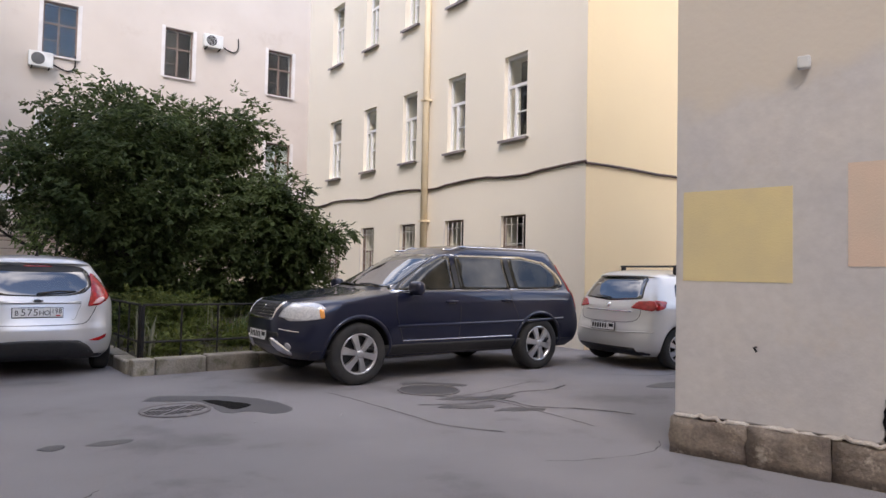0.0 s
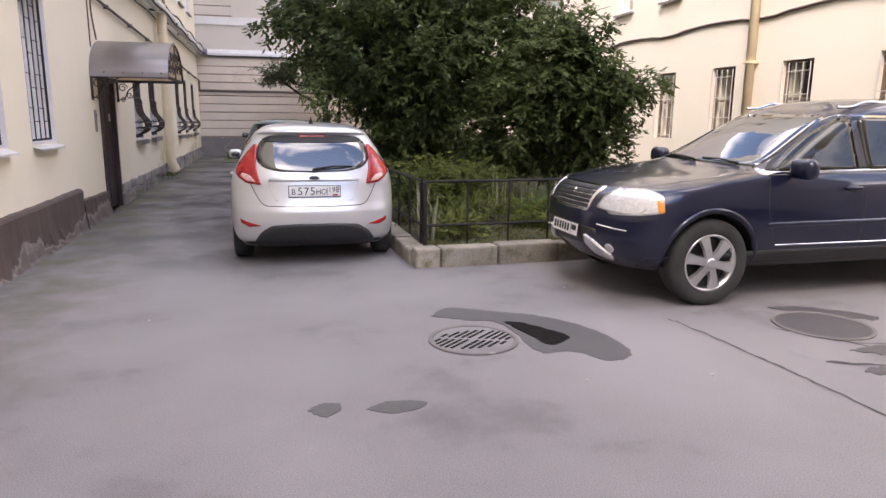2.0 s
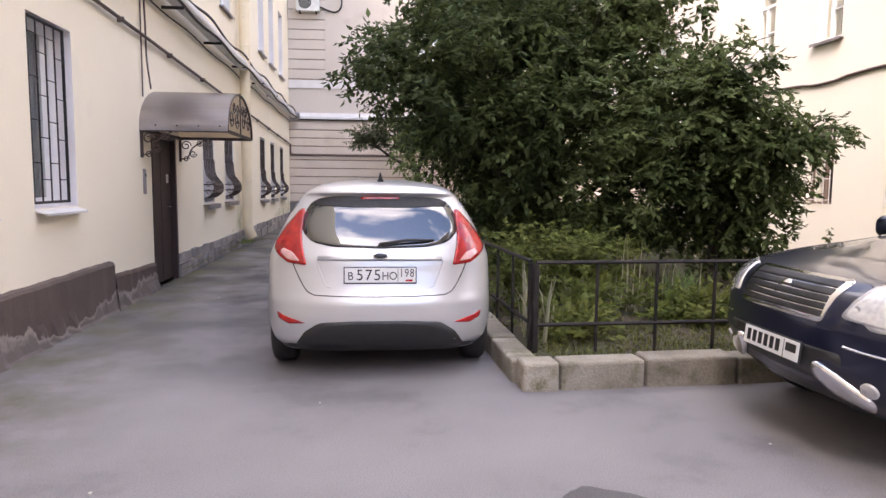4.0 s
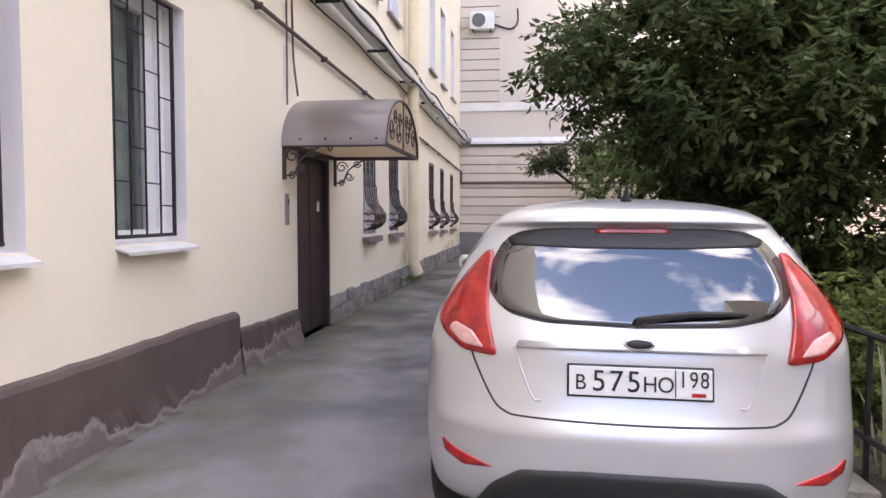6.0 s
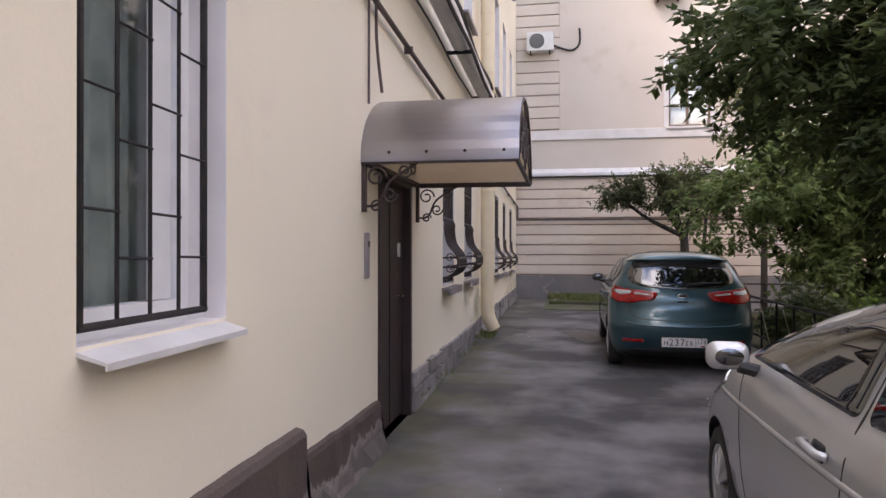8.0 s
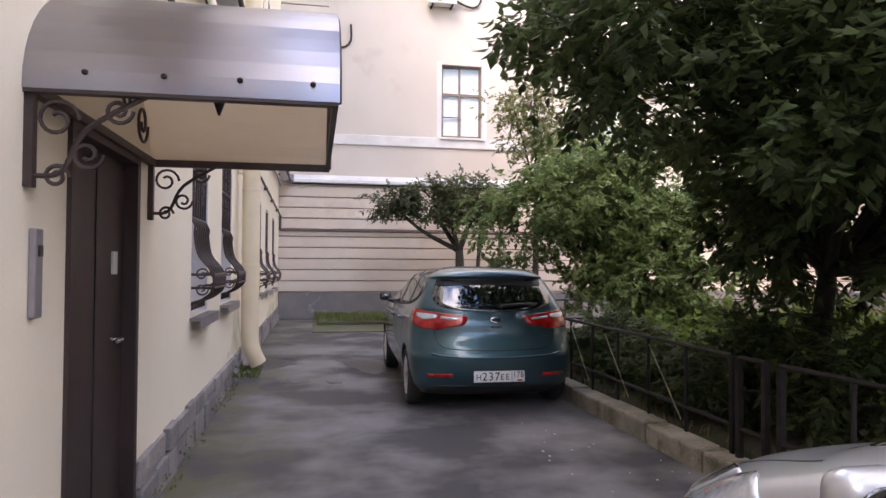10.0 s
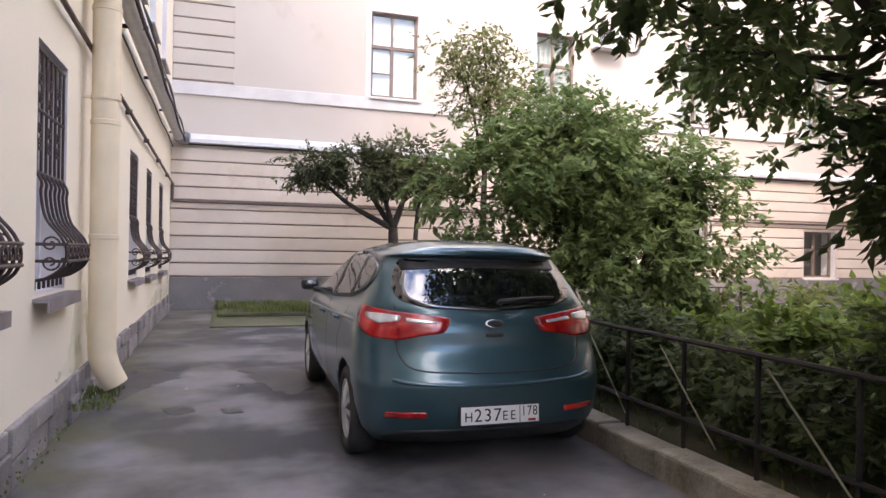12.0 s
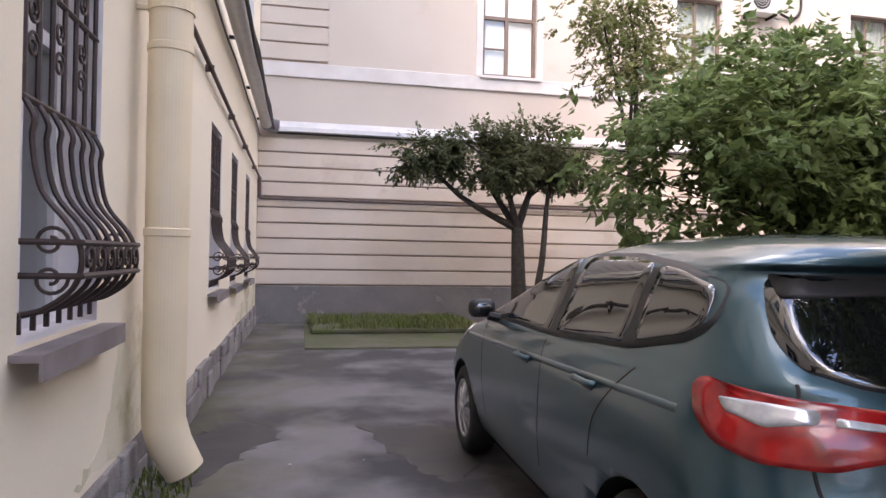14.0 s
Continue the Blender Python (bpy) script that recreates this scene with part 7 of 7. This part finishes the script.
LOB_F = [(3.1, 20.93, 2.37, 1.24, 1.24, 0.9), (4.13, 20.79, 2.72, 1.24, 1.24, 0.83), (5.1, 21.2, 2.51, 1.66, 1.52, 1.1), (5.79, 21.2, 2.1, 1.03, 1.24, 0.97), (4.55, 21.75, 3.2, 1.24, 1.24, 0.83), (5.44, 21.89, 2.93, 1.17, 1.24, 0.76), (5.37, 20.65, 1.13, 1.17, 1.1, 0.83), (4.55, 20.1, 1.27, 0.97, 0.83, 0.69), (6.1, 20.9, 2.3, 1.1, 1.0, 0.9), (6.4, 20.6, 1.3, 1.0, 0.9, 0.8), (5.4, 20.5, 1.3, 1.2, 0.9, 0.9), (4.4, 20.7, 1.4, 1.0, 0.9, 0.8)]
tree("garden_shrub", "tall fresh-green shrub spreading over the garden behind the teal car", (5.6, 21.5, 0.15), LOB_F, 0.08, 66000, 0.112, M_LEAF_M, 7, 0.3, gap=0.10)
LOB_FT = [(4.1, 25.1, 5.3, 0.9, 0.8, 0.65), (5.0, 25.3, 5.0, 0.9, 0.8, 0.7), (4.5, 24.9, 4.4, 0.9, 0.8, 0.6), (5.4, 25.0, 4.2, 0.8, 0.8, 0.6), (4.7, 25.4, 5.8, 0.6, 0.6, 0.45)]
tree("thin_tree", "thin tall tree with an airy olive crown before the rear wall", (4.7, 25.2, 0.0), LOB_FT, 0.07, 9500, 0.085, M_LEAF_O, 35, 0.6, gap=0.12)
LOB_E = [(1.3, 25.7, 2.95, 0.75, 0.6, 0.36), (2.3, 25.9, 3.1, 0.85, 0.7, 0.5), (3.2, 26.0, 3.15, 0.9, 0.7, 0.6), (2.6, 25.6, 2.75, 0.6, 0.5, 0.28), (3.8, 26.0, 2.9, 0.6, 0.6, 0.4)]
t_e = tree("small_tree", "small crooked tree with flat olive-green crown by the rear wall", (3.05, 25.9, 0.05), LOB_E, 0.12, 24000, 0.085, M_LEAF_S, 9, 0.62, gap=0.25)
part("second_trunk", tube(bmesh.new(), smooth_line([(3.2, 25.95, 0.0), (3.42, 25.9, 1.2), (3.5, 25.9, 2.2), (3.6, 25.95, 2.8)], 4), [0.07 - 0.0035 * i for i in range(13)], 8), M_BARK, t_e, "", True)
LOB_G = [(3.3, 14.8, 0.85, 0.40, 0.5, 0.40), (2.95, 15.7, 0.50, 0.35, 1.5, 0.38), (3.0, 17.5, 0.55, 0.4, 1.1, 0.42), (3.0, 13.4, 0.6, 0.35, 0.9, 0.42), (3.9, 13.6, 0.75, 0.7, 0.7, 0.55)]
tree("garden_shrub", "dark undergrowth and low sprays pressed against the fence", (3.0, 15.6, 0.15), LOB_G, 0.02, 20000, 0.085, M_LEAF_D, 12, 0.3, gap=0.25)
LOB_J = [(4.0, 17.7, 0.55, 0.5, 0.6, 0.22), (4.8, 17.5, 0.6, 0.6, 0.6, 0.25), (5.1, 16.2, 0.6, 0.6, 0.6, 0.25), (3.5, 14.9, 0.5, 0.4, 0.4, 0.2), (4.5, 15.6, 0.5, 0.6, 0.5, 0.2), (5.9, 17.2, 0.7, 0.7, 0.6, 0.3)]
tree("garden_shrub", "bright-green broad-leaved plants behind the fence", (4.3, 16.4, 0.15), LOB_J, 0.02, 9000, 0.13, M_LEAF_B, 14, 0.3, gap=0.3)
LOB_H = [(6.4, 16.8, 0.55, 0.9, 0.9, 0.35), (7.6, 18.0, 0.5, 0.9, 0.9, 0.35), (6.0, 20.5, 0.5, 1.0, 0.9, 0.35), (8.4, 20.5, 0.55, 0.8, 0.8, 0.4)]
tree("garden_shrub", "low bright-green leafy growth in the rear of the garden", (6.4, 16.8, 0.15), LOB_H, 0.02, 12000, 0.11, M_LEAF_Y, 13, 0.3, gap=0.3)


def tufts(name, label, area, count, h, w, material, seed, spread=0.5):
    """Blades of grass or sword leaves over an area (x0, x1, y0, y1)."""
    r = np.random.RandomState(seed)
    x = r.uniform(area[0], area[1], count)
    y_ = r.uniform(area[2], area[3], count)
    ok = np.array([noise.noise(Vector((a * 1.3, b * 1.3, seed))) > -0.25 for a, b in zip(x, y_)])
    x, y_ = x[ok], y_[ok]
    n = len(x)
    a = r.uniform(0, 2 * math.pi, n)
    hh = h * r.uniform(0.5, 1.25, n)
    lean = spread * r.uniform(0.2, 1.2, n) * hh
    b0 = np.stack([x, y_, np.full(n, 0.12)], 1)
    dx = np.stack([np.cos(a), np.sin(a), np.zeros(n)], 1)
    sx = np.stack([-np.sin(a), np.cos(a), np.zeros(n)], 1) * w
    mid = b0 + dx * (lean * 0.35)[:, None] + np.stack([np.zeros(n)] * 2 + [hh * 0.65], 1)
    tip = b0 + dx * lean[:, None] + np.stack([np.zeros(n)] * 2 + [hh], 1)
    v = np.stack([b0 - sx, b0 + sx, mid + sx, mid - sx, tip], 1).reshape(-1, 3)
    i = np.arange(n) * 5
    faces = [tuple(q) for q in np.stack([i, i + 1, i + 2, i + 3], 1).tolist()] + [tuple(q) for q in np.stack([i + 3, i + 2, i + 4], 1).tolist()]
    return tagged(raw(name, v.tolist(), faces, material), label, "plants", kind="stuff")


tufts("grass", "ragged grass and weeds along the kerb of the bed", (2.6, 9.5, 8.28, 9.6), 9000, 0.05, 0.006, M_GRASSB, 1, 0.9)
tufts("grass", "sparse grass over the rest of the garden", (2.5, 9.5, 9.6, 23), 6000, 0.09, 0.007, M_GRASSB, 2, 0.9)
cov = thing("ground_cover", "low broad-leaved yellow-green ground cover in the bed", "plants", kind="stuff")
LOB_K = [(3.1 + 0.5 * i, 9.15 + 0.3 * (i % 3) + 0.4 * (i % 2), 0.24 + 0.06 * (i % 2), 0.4, 0.35, 0.13) for i in range(12)]
leaves("foliage", LOB_K, 10000, 0.085, M_LEAF_Y, 41, cov, droop=0.0, gap=0.3)
tufts("grass", "moss and weeds at the foot of the rear wall", (-0.5, 2.4, 26.0, 28.1), 3500, 0.12, 0.006, M_GRASS, 5, 0.7)
tufts("weeds", "green weeds and moss along the foot of the wall", (-1.44, -1.3, 13.9, 18.0), 160, 0.02, 0.006, M_GRASS, 7, 0.9)
tufts("weeds", "weeds growing at the foot of the downpipe", (-1.45, -1.15, 18.1, 19.0), 300, 0.045, 0.006, M_GRASS, 6, 0.6)
for k, (x, y_) in enumerate(((4.45, 10.0), (4.75, 10.15), (4.2, 10.3))):
    tufts("iris_clump", "clump of green sword-shaped leaves in the bed", (x - 0.18, x + 0.18, y_ - 0.15, y_ + 0.15), 60, 0.40, 0.012, M_IRIS, 10 + k, 0.7)
    tufts("dry_stalks", "pale dry flower stalks standing in the bed", (x - 0.3, x + 0.2, y_ - 0.1, y_ + 0.2), 10, 0.70, 0.006, M_STALK, 20 + k, 0.12)
tufts("dry_stalks", "pale drooping leaves beside the fence post", (2.7, 2.95, 8.8, 9.4), 30, 0.55, 0.012, M_STALK, 31, 0.3)
